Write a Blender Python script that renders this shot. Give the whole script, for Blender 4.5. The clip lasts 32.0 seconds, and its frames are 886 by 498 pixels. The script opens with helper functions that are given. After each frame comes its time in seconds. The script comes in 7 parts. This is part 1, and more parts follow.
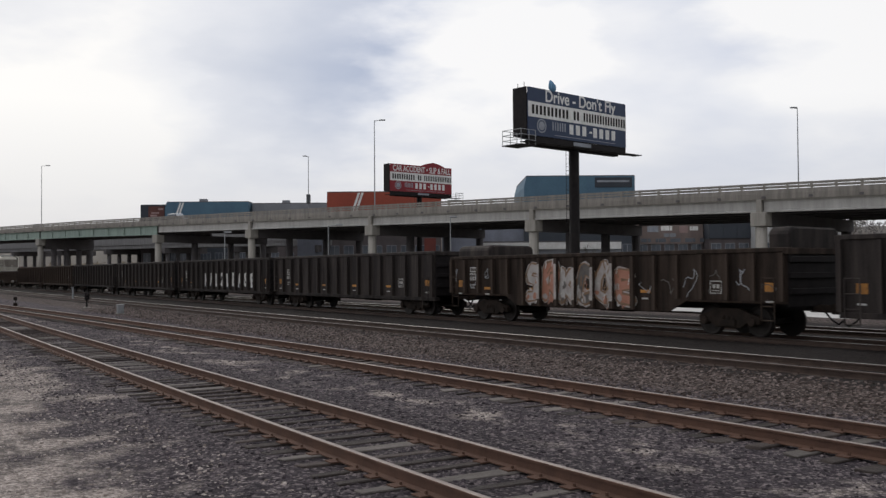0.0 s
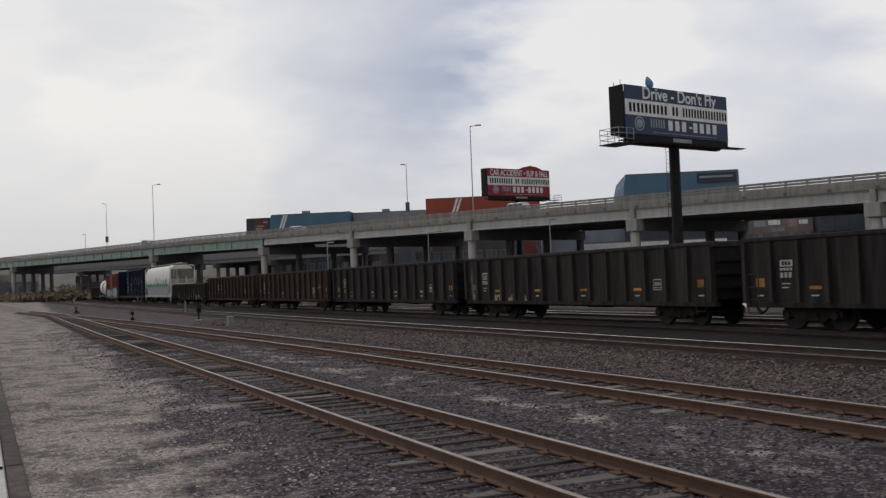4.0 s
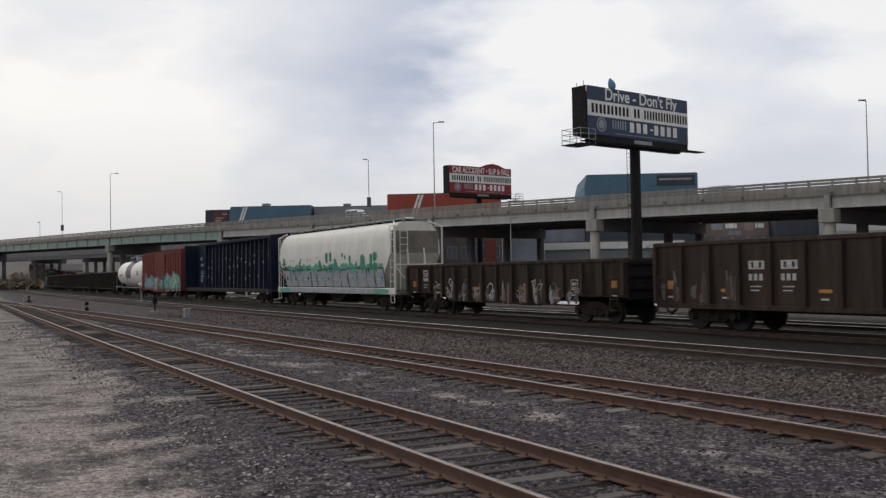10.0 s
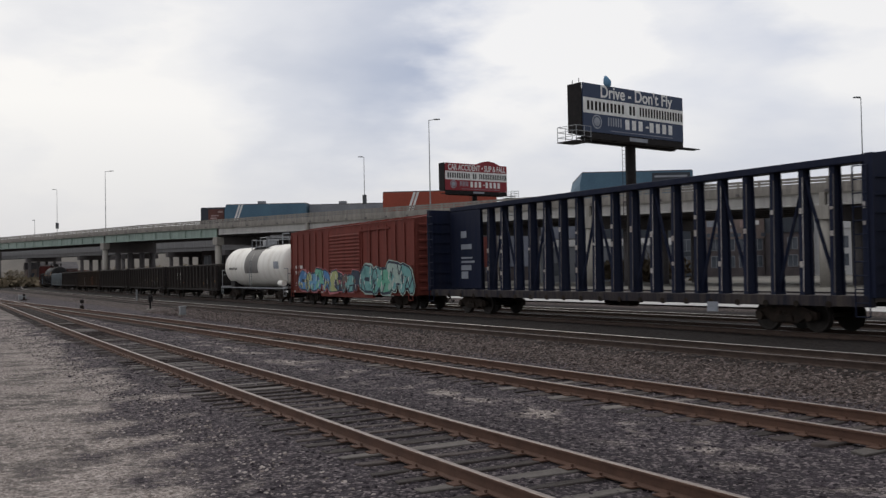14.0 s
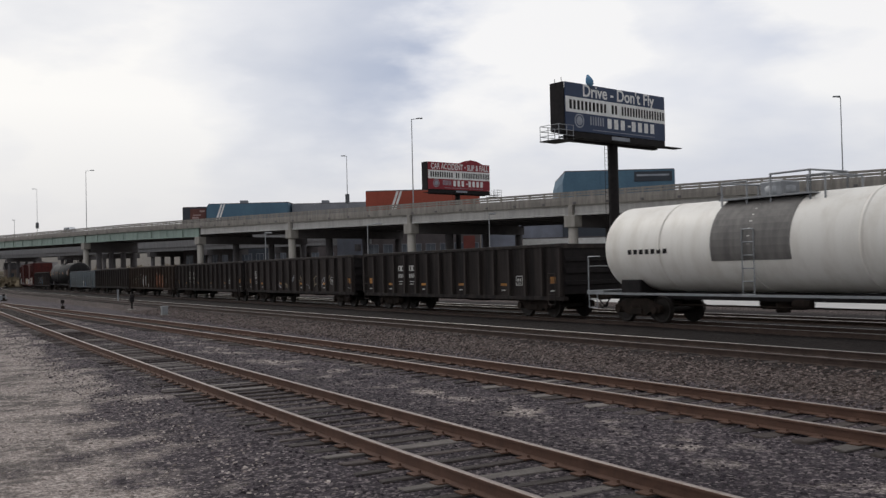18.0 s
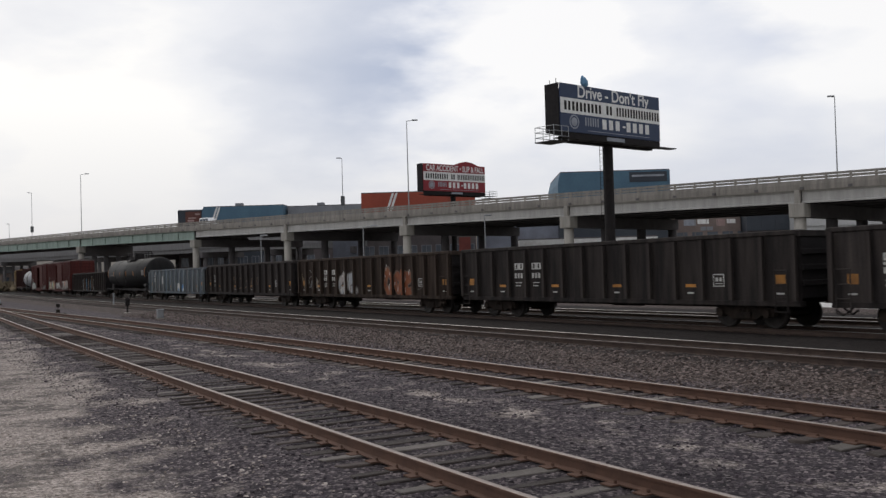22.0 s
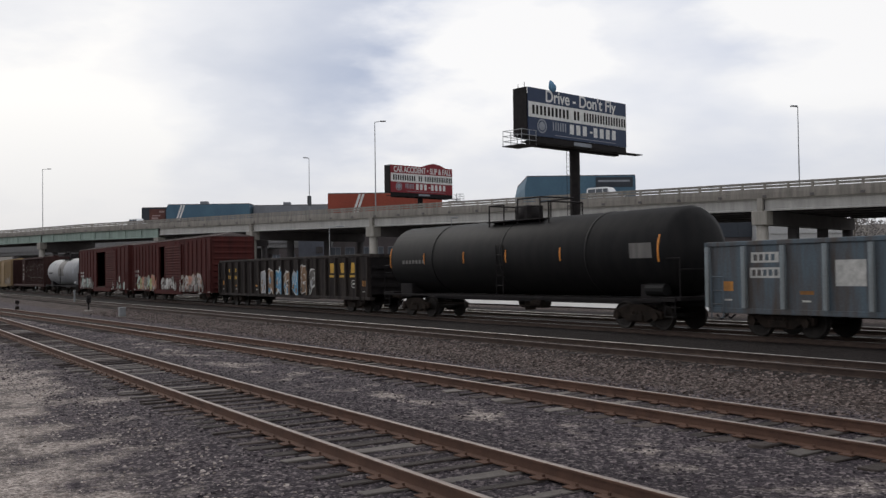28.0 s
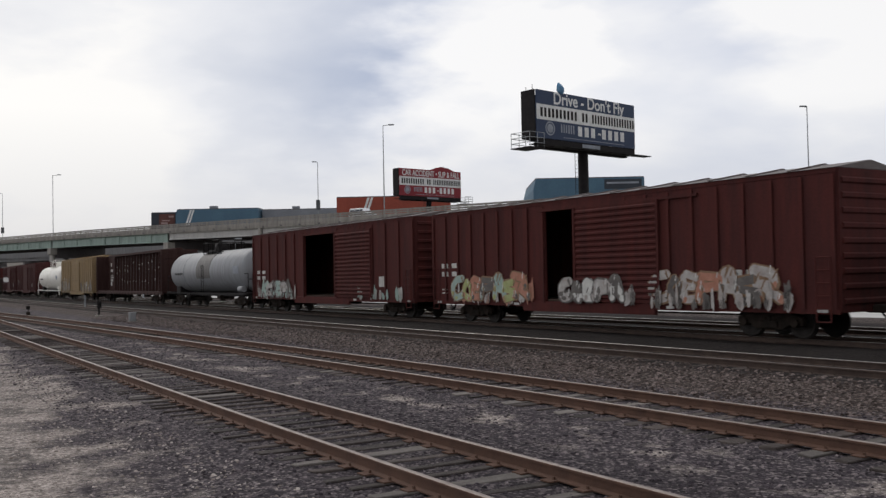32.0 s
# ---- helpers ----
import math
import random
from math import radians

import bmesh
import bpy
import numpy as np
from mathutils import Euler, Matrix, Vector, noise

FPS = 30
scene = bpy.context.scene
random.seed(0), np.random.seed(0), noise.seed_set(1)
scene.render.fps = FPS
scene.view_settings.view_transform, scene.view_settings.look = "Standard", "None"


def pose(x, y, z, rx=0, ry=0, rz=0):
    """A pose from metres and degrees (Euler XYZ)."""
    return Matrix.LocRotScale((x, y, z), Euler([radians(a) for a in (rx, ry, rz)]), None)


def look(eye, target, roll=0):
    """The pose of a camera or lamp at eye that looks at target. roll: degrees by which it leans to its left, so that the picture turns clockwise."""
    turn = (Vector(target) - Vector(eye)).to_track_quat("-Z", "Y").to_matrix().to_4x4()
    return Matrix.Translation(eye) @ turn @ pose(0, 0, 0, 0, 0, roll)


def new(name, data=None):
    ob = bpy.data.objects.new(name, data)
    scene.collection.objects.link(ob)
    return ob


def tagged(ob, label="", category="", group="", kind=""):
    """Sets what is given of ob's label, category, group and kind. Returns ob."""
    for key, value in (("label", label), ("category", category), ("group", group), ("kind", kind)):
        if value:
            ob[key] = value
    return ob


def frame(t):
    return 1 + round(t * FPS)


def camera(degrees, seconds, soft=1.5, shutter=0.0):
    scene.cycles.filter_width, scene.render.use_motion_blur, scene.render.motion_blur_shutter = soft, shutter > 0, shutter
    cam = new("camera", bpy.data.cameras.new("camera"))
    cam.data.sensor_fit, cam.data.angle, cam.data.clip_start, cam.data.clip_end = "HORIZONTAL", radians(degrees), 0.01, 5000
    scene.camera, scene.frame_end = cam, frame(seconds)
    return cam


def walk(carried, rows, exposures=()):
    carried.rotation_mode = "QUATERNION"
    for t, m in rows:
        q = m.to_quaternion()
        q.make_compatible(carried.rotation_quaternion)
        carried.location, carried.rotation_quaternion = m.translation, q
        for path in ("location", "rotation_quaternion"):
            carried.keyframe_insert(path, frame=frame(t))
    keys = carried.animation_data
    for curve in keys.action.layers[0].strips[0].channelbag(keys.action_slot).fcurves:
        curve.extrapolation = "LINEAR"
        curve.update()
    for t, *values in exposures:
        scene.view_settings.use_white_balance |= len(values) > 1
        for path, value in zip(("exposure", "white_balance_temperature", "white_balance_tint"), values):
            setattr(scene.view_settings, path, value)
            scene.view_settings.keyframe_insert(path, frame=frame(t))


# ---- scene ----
# A hand-held camera that stands beside a rail yard: rows of seconds, yaw, pitch, roll.
EYE = (0.0, 0.0, 2.173)
PATH = [
    (0, -0.25, 1.33, 0.39), (0.5, -0.31, 1.28, 0.17), (1, -0.86, 1.82, 0.75), (1.5, 0.21, 2.04, 1.44),
    (2, 2.44, 2.49, 1.82), (2.5, 3.06, 2.69, 2.60), (3, 4.92, 2.85, 1.70), (3.5, 6.16, 2.26, 2.27), (5.5, 3.37, 1.28, 1.32),
    (6, 2.90, 1.23, 1.23), (6.5, 2.69, 1.19, 1.43), (7, 2.65, 1.26, 1.27), (7.5, 2.77, 1.30, 0.94), (8, 3.02, 1.39, 1.15),
    (8.5, 3.22, 1.47, 1.09), (9, 3.28, 1.60, 1.16), (9.5, 3.41, 1.49, 0.99), (10, 3.42, 1.45, 1.03),
    (10.5, 3.40, 1.39, 0.97), (11, 3.37, 1.32, 1.08), (11.5, 3.40, 1.23, 1.10), (12, 3.40, 1.18, 0.97),
    (12.5, 3.18, 1.18, 0.94), (13, 3.10, 1.23, 1.00), (13.5, 3.14, 1.27, 1.03), (14, 3.16, 1.29, 1.11),
    (14.5, 3.23, 1.36, 1.15), (16.5, 3.02, 1.33, 1.17), (17, 2.63, 1.22, 1.30), (17.5, 2.33, 1.19, 1.27),
    (18, 2.14, 1.21, 1.27), (18.5, 2.06, 1.18, 1.33), (19, 2.07, 1.09, 1.41), (19.5, 2.06, 1.04, 1.39),
    (20, 2.04, 1.07, 1.47), (20.5, 1.94, 1.07, 1.57), (21, 1.92, 1.05, 1.45), (21.5, 1.92, 1.17, 1.52),
    (22, 1.89, 1.30, 1.60), (22.5, 1.77, 1.29, 1.44), (23, 1.67, 1.35, 1.47), (23.5, 1.46, 1.32, 1.49),
    (24, 1.27, 1.23, 1.51), (24.5, 1.12, 1.13, 1.12), (25, 0.84, 1.19, 1.13), (25.5, 0.83, 1.40, 1.20),
    (27.5, -0.11, 1.25, 0.78), (28, -0.17, 1.38, 0.76), (28.5, -0.16, 1.50, 0.79), (29, -0.09, 1.67, 0.93),
    (29.5, 0.07, 1.70, 0.97), (30, 0.13, 1.67, 1.05), (30.5, 0.29, 1.67, 1.16), (31, 0.39, 1.74, 1.17),
    (31.5, 0.38, 1.71, 1.17), (32, 0.38, 1.57, 1.12),
]

cam = camera(50.13, 32.0, soft=1.4, shutter=0.15)
walk(cam, [(t, pose(*EYE, 90 + p, r, y)) for t, y, p, r in PATH], exposures=[(0, -.03), (1, -.03), (2, -.15), (3, -.27), (3.5, -.27), (5.5, -.15), (7, -.08), (9, -.08), (11, -.13), (13, -.13), (14.5, -.10), (17, -.06), (18, -.07), (20, 0), (26, 0), (32, -.03)])


# ---------------------------------------------------------------- light
def make_world():
    w = bpy.data.worlds.new("overcast_sky")
    scene.world = w
    w.use_nodes = True
    nt = w.node_tree
    nt.nodes.clear()
    N, Lk = nt.nodes.new, nt.links.new
    out, bg = N("ShaderNodeOutputWorld"), N("ShaderNodeBackground")
    sky = N("ShaderNodeTexSky")
    sky.sky_type, sky.sun_disc = "NISHITA", False
    sky.sun_elevation, sky.sun_rotation = radians(38), radians(-38)
    sky.air_density, sky.dust_density = 1.0, 2.5
    dim = N("ShaderNodeMix")
    dim.data_type, dim.blend_type = "RGBA", "MULTIPLY"
    dim.inputs[0].default_value = 1.0
    dim.inputs[7].default_value = (0.10, 0.10, 0.10, 1)
    Lk(sky.outputs[0], dim.inputs[6])
    co, mp = N("ShaderNodeTexCoord"), N("ShaderNodeMapping")
    mp.inputs["Scale"].default_value = (1.0, 1.0, 2.6)
    mp.inputs["Location"].default_value = (0.35, 0.1, 0.3)
    mp.inputs["Rotation"].default_value = (0, 0, radians(-24))
    Lk(co.outputs["Generated"], mp.inputs["Vector"])
    n1, n2 = N("ShaderNodeTexNoise"), N("ShaderNodeTexNoise")
    n1.inputs["Scale"].default_value, n1.inputs["Detail"].default_value, n1.inputs["Roughness"].default_value = 3.1, 6, 0.5
    n2.inputs["Scale"].default_value, n2.inputs["Detail"].default_value = 9.0, 5
    n1.inputs["Distortion"].default_value = 0.35
    Lk(mp.outputs[0], n1.inputs["Vector"]), Lk(mp.outputs[0], n2.inputs["Vector"])
    add = N("ShaderNodeMath")
    add.operation = "MULTIPLY_ADD"
    Lk(n2.outputs["Fac"], add.inputs[0])
    add.inputs[1].default_value = 0.27
    Lk(n1.outputs["Fac"], add.inputs[2])
    ramp = N("ShaderNodeValToRGB")
    r = ramp.color_ramp
    r.elements[0].position, r.elements[0].color = 0.24, (0.36, 0.43, 0.60, 1)
    r.elements[1].position, r.elements[1].color = 0.75, (1.0, 0.99, 0.99, 1)
    e = r.elements.new(0.54)
    e.color = (0.73, 0.76, 0.85, 1)
    # broad forms of the cloud sheet: darker undersides and brighter breaks, ragged by the fine noise
    bend, warp = N("ShaderNodeVectorMath"), N("ShaderNodeVectorMath")
    bend.operation, warp.operation = "MULTIPLY_ADD", "NORMALIZE"
    Lk(n2.outputs["Color"], bend.inputs[0])
    bend.inputs[1].default_value = (0.24, 0.0, 0.18)
    sh = N("ShaderNodeVectorMath")
    sh.inputs[1].default_value = (-0.12, 0.0, -0.09)
    Lk(co.outputs["Generated"], sh.inputs[0]), Lk(sh.outputs[0], bend.inputs[2]), Lk(bend.outputs[0], warp.inputs[0])
    fac = N("ShaderNodeMath")
    fac.operation = "MULTIPLY_ADD"
    Lk(add.outputs[0], fac.inputs[0])
    fac.inputs[1].default_value, fac.inputs[2].default_value = 0.62, 0.262
    fac = fac.outputs[0]
    for d, wide, weight in (((-.19, .95, .25), 11, -.15), ((-.113, .973, .202), 8, -.11), ((-.243, .958, .154), 7, -.05), ((-.065, .962, .263), 6, -.06),
                            ((-.343, .922, .177), 9, .15), ((-.379, .915, .138), 8, .06), ((.039, .974, .224), 8, .14), ((.149, .969, .199), 8, .09),
                            ((-.387, .884, .261), 5, -.20), ((.392, .891, .229), 8, .06), ((.225, .938, .275), 8, -.10), ((.308, .942, .135), 9, -.05),
                            ((-.287, .951, .114), 6, -.06), ((-.033, .99, .139), 7, .04), ((-.162, .982, .098), 7, -.07)):
        dt, mr, ma = N("ShaderNodeVectorMath"), N("ShaderNodeMapRange"), N("ShaderNodeMath")
        dt.operation, ma.operation, mr.interpolation_type = "DOT_PRODUCT", "MULTIPLY_ADD", "SMOOTHSTEP"
        Lk(warp.outputs[0], dt.inputs[0])
        dt.inputs[1].default_value = Vector(d).normalized()
        mr.inputs[1].default_value, mr.inputs[2].default_value = math.cos(radians(wide)), 1.0
        Lk(dt.outputs["Value"], mr.inputs[0]), Lk(mr.outputs[0], ma.inputs[0])
        ma.inputs[1].default_value = weight
        Lk(fac, ma.inputs[2])
        fac = ma.outputs[0]
    Lk(fac, ramp.inputs["Fac"])
    # the cloud sheet is brightest about the hidden sun and palest near the skyline
    dot = N("ShaderNodeVectorMath")
    dot.operation = "DOT_PRODUCT"
    Lk(co.outputs["Generated"], dot.inputs[0])
    dot.inputs[1].default_value = Vector((-0.50, 0.80, 0.27)).normalized()
    glow = N("ShaderNodeMapRange")
    glow.inputs[1].default_value, glow.inputs[2].default_value = 0.85, 1.0
    glow.inputs[3].default_value, glow.inputs[4].default_value = 0.0, 0.55
    Lk(dot.outputs["Value"], glow.inputs[0])
    lit = N("ShaderNodeMix")
    lit.data_type = "RGBA"
    Lk(glow.outputs[0], lit.inputs[0]), Lk(ramp.outputs[0], lit.inputs[6])
    lit.inputs[7].default_value = (1.02, 1.0, 0.96, 1)
    sep = N("ShaderNodeSeparateXYZ")
    Lk(co.outputs["Generated"], sep.inputs[0])
    low = N("ShaderNodeMapRange")
    low.inputs[1].default_value, low.inputs[2].default_value = 0.0, 0.17
    low.inputs[3].default_value, low.inputs[4].default_value = 0.85, 0.0
    Lk(sep.outputs[2], low.inputs[0])
    pale = N("ShaderNodeMix")
    pale.data_type = "RGBA"
    Lk(low.outputs[0], pale.inputs[0]), Lk(lit.outputs[2], pale.inputs[6])
    pale.inputs[7].default_value = (0.635, 0.65, 0.705, 1)
    cover = N("ShaderNodeMix")
    cover.data_type = "RGBA"
    cover.inputs[0].default_value = 0.93
    Lk(dim.outputs[2], cover.inputs[6]), Lk(pale.outputs[2], cover.inputs[7])
    # unseen sky right and behind, away from hidden sun, dimmed to darken car ends
    side = N("ShaderNodeVectorMath")
    side.operation = "DOT_PRODUCT"
    Lk(co.outputs["Generated"], side.inputs[0])
    side.inputs[1].default_value = Vector((0.80, -0.60, 0.0)).normalized()
    thick = N("ShaderNodeMapRange")
    thick.interpolation_type = "SMOOTHSTEP"
    thick.inputs[1].default_value, thick.inputs[2].default_value = -0.25, 0.85
    thick.inputs[3].default_value, thick.inputs[4].default_value = 1.0, 0.74
    Lk(side.outputs["Value"], thick.inputs[0])
    shade = N("ShaderNodeVectorMath")
    shade.operation = "SCALE"
    Lk(cover.outputs[2], shade.inputs[0]), Lk(thick.outputs[0], shade.inputs["Scale"])
    Lk(shade.outputs[0], bg.inputs["Color"])
    bg.inputs["Strength"].default_value = 1.0
    Lk(bg.outputs[0], out.inputs["Surface"])


make_world()
sun = new("sun", bpy.data.lights.new("sun", "SUN"))
sun.data.energy, sun.data.angle, sun.data.color = 0.6, radians(20), (1.0, 0.96, 0.9)
sun.matrix_world = look((0, 0, 0), (0.5, -0.62, -0.62))


# ---------------------------------------------------------------- materials
MATS = {}


def mat(name, col, col2=None, scale=2.0, rough=0.8, metal=0.0, bump=0.15, fine=40.0, streak=False, per=0.0, spec=0.3, lo=0.35, hi=0.65, mottle=0.28):
    """A worn surface: two colours mixed by broad noise (streaks run down when asked), fine grain in tone and relief, and some change from piece to piece."""
    if name in MATS:
        return MATS[name]
    m = bpy.data.materials.new(name)
    m.use_nodes = True
    nt = m.node_tree
    N, Lk = nt.nodes.new, nt.links.new
    b = nt.nodes["Principled BSDF"]
    co, mp = N("ShaderNodeTexCoord"), N("ShaderNodeMapping")
    Lk(co.outputs["Object"], mp.inputs[0])
    if streak:
        mp.inputs["Scale"].default_value = (3.2, 3.2, 0.35)
    big, grain = N("ShaderNodeTexNoise"), N("ShaderNodeTexNoise")
    big.inputs["Scale"].default_value, big.inputs["Detail"].default_value, big.inputs["Roughness"].default_value = scale, 6, 0.62
    grain.inputs["Scale"].default_value, grain.inputs["Detail"].default_value = fine, 4
    Lk(mp.outputs[0], big.inputs["Vector"]), Lk(co.outputs["Object"], grain.inputs["Vector"])
    info = N("ShaderNodeObjectInfo")
    ramp = N("ShaderNodeMapRange")
    ramp.inputs[1].default_value, ramp.inputs[2].default_value = lo, hi
    Lk(big.outputs["Fac"], ramp.inputs[0])
    mx = N("ShaderNodeMix")
    mx.data_type = "RGBA"
    mx.inputs[6].default_value, mx.inputs[7].default_value = (*col, 1), (*(col2 or [c * 0.7 for c in col]), 1)
    Lk(ramp.outputs[0], mx.inputs[0])
    tone = N("ShaderNodeMapRange")
    tone.inputs[3].default_value, tone.inputs[4].default_value = 1 - mottle, 1 + mottle
    Lk(grain.outputs["Fac"], tone.inputs[0])
    rnd = N("ShaderNodeMapRange")
    rnd.inputs[3].default_value, rnd.inputs[4].default_value = 1 - per, 1 + per
    Lk(info.outputs["Random"], rnd.inputs[0])
    mul = N("ShaderNodeMath")
    mul.operation = "MULTIPLY"
    Lk(tone.outputs[0], mul.inputs[0]), Lk(rnd.outputs[0], mul.inputs[1])
    sc = N("ShaderNodeVectorMath")
    sc.operation = "SCALE"
    Lk(mx.outputs[2], sc.inputs[0]), Lk(mul.outputs[0], sc.inputs["Scale"])
    Lk(sc.outputs[0], b.inputs["Base Color"])
    b.inputs["Roughness"].default_value, b.inputs["Metallic"].default_value = rough, metal
    b.inputs["Specular IOR Level"].default_value = spec
    if bump:
        bp = N("ShaderNodeBump")
        bp.inputs["Strength"].default_value, bp.inputs["Distance"].default_value = bump, 0.02
        Lk(grain.outputs["Fac"], bp.inputs["Height"])
        Lk(bp.outputs[0], b.inputs["Normal"])
    MATS[name] = m
    return m


def gravel(name, tones, cell=0.055, rough=0.95, patch=None, bump=0.9):
    """Crushed stone: every stone a cell with its own tone, dark gaps, relief, and broad patches of a second colour."""
    m = bpy.data.materials.new(name)
    m.use_nodes = True
    nt = m.node_tree
    N, Lk = nt.nodes.new, nt.links.new
    b = nt.nodes["Principled BSDF"]
    co = N("ShaderNodeTexCoord")
    vo, ve = N("ShaderNodeTexVoronoi"), N("ShaderNodeTexVoronoi")
    ve.feature = "DISTANCE_TO_EDGE"
    for v in (vo, ve):
        v.inputs["Scale"].default_value = 1 / cell
        Lk(co.outputs["Object"], v.inputs["Vector"])
    sep = N("ShaderNodeSeparateColor")
    Lk(vo.outputs["Color"], sep.inputs[0])
    ramp = N("ShaderNodeValToRGB")
    ramp.color_ramp.elements[0].color, ramp.color_ramp.elements[1].color = (*tones[0], 1), (*tones[-1], 1)
    for i, c in enumerate(tones[1:-1]):
        ramp.color_ramp.elements.new((i + 1) * 0.82 / (len(tones) - 1)).color = (*c, 1)
    Lk(sep.outputs[0], ramp.inputs[0])
    col = ramp.outputs[0]
    big = N("ShaderNodeTexNoise")
    big.inputs["Scale"].default_value, big.inputs["Detail"].default_value, big.inputs["Roughness"].default_value = 0.28, 7, 0.66
    Lk(co.outputs["Object"], big.inputs["Vector"])
    if patch:
        mr = N("ShaderNodeMapRange")
        mr.inputs[1].default_value, mr.inputs[2].default_value = 0.55, 0.72
        mr.inputs[4].default_value = 0.75
        Lk(big.outputs["Fac"], mr.inputs[0])
        mx = N("ShaderNodeMix")
        mx.data_type = "RGBA"
        Lk(mr.outputs[0], mx.inputs[0]), Lk(col, mx.inputs[6])
        mx.inputs[7].default_value = (*patch, 1)
        col = mx.outputs[2]
    gap = N("ShaderNodeMapRange")
    gap.inputs[1].default_value, gap.inputs[2].default_value = 0.0, 0.16
    gap.inputs[3].default_value, gap.inputs[4].default_value = 0.35, 1.0
    Lk(ve.outputs["Distance"], gap.inputs[0])
    sc = N("ShaderNodeVectorMath")
    sc.operation = "SCALE"
    tone = N("ShaderNodeMapRange")
    tone.inputs[3].default_value, tone.inputs[4].default_value = 0.6, 1.4
    Lk(big.outputs["Fac"], tone.inputs[0])
    mul = N("ShaderNodeMath")
    mul.operation = "MULTIPLY"
    Lk(gap.outputs[0], mul.inputs[0]), Lk(tone.outputs[0], mul.inputs[1])
    Lk(col, sc.inputs[0]), Lk(mul.outputs[0], sc.inputs["Scale"])
    Lk(sc.outputs[0], b.inputs["Base Color"])
    b.inputs["Roughness"].default_value = rough
    b.inputs["Specular IOR Level"].default_value = 0.2
    bp = N("ShaderNodeBump")
    bp.inputs["Strength"].default_value, bp.inputs["Distance"].default_value = bump, 0.03
    Lk(ve.outputs["Distance"], bp.inputs["Height"]), Lk(bp.outputs[0], b.inputs["Normal"])
    MATS[name] = m
    return m


def stone_mat(name, tones):
    m = bpy.data.materials.new(name)
    m.use_nodes = True
    nt = m.node_tree
    b = nt.nodes["Principled BSDF"]
    g, ramp = nt.nodes.new("ShaderNodeNewGeometry"), nt.nodes.new("ShaderNodeValToRGB")
    ramp.color_ramp.elements[0].color, ramp.color_ramp.elements[1].color = (*tones[0], 1), (*tones[-1], 1)
    for i, c in enumerate(tones[1:-1]):
        ramp.color_ramp.elements.new((i + 1) * 0.85 / (len(tones) - 1)).color = (*c, 1)
    nt.links.new(g.outputs["Random Per Island"], ramp.inputs[0])
    nt.links.new(ramp.outputs[0], b.inputs["Base Color"])
    b.inputs["Roughness"].default_value = 0.95
    b.inputs["Specular IOR Level"].default_value = 0.2
    return m


BALLAST = [(0.0256, 0.0211, 0.0247), (0.0411, 0.0339, 0.0394), (0.0595, 0.0486, 0.0558), (0.0842, 0.0687, 0.0768), (0.2313, 0.1969, 0.1969)]
MAINLINE = [(0.0229, 0.0176, 0.015), (0.0378, 0.0281, 0.0246), (0.0562, 0.0421, 0.0369), (0.1031, 0.0791, 0.0712), (0.2353, 0.1891, 0.1759)]
DIRT = [(0.1765, 0.1477, 0.131), (0.2387, 0.2032, 0.181), (0.3142, 0.2664, 0.242), (0.3886, 0.3375, 0.3065), (0.4852, 0.4269, 0.3913)]


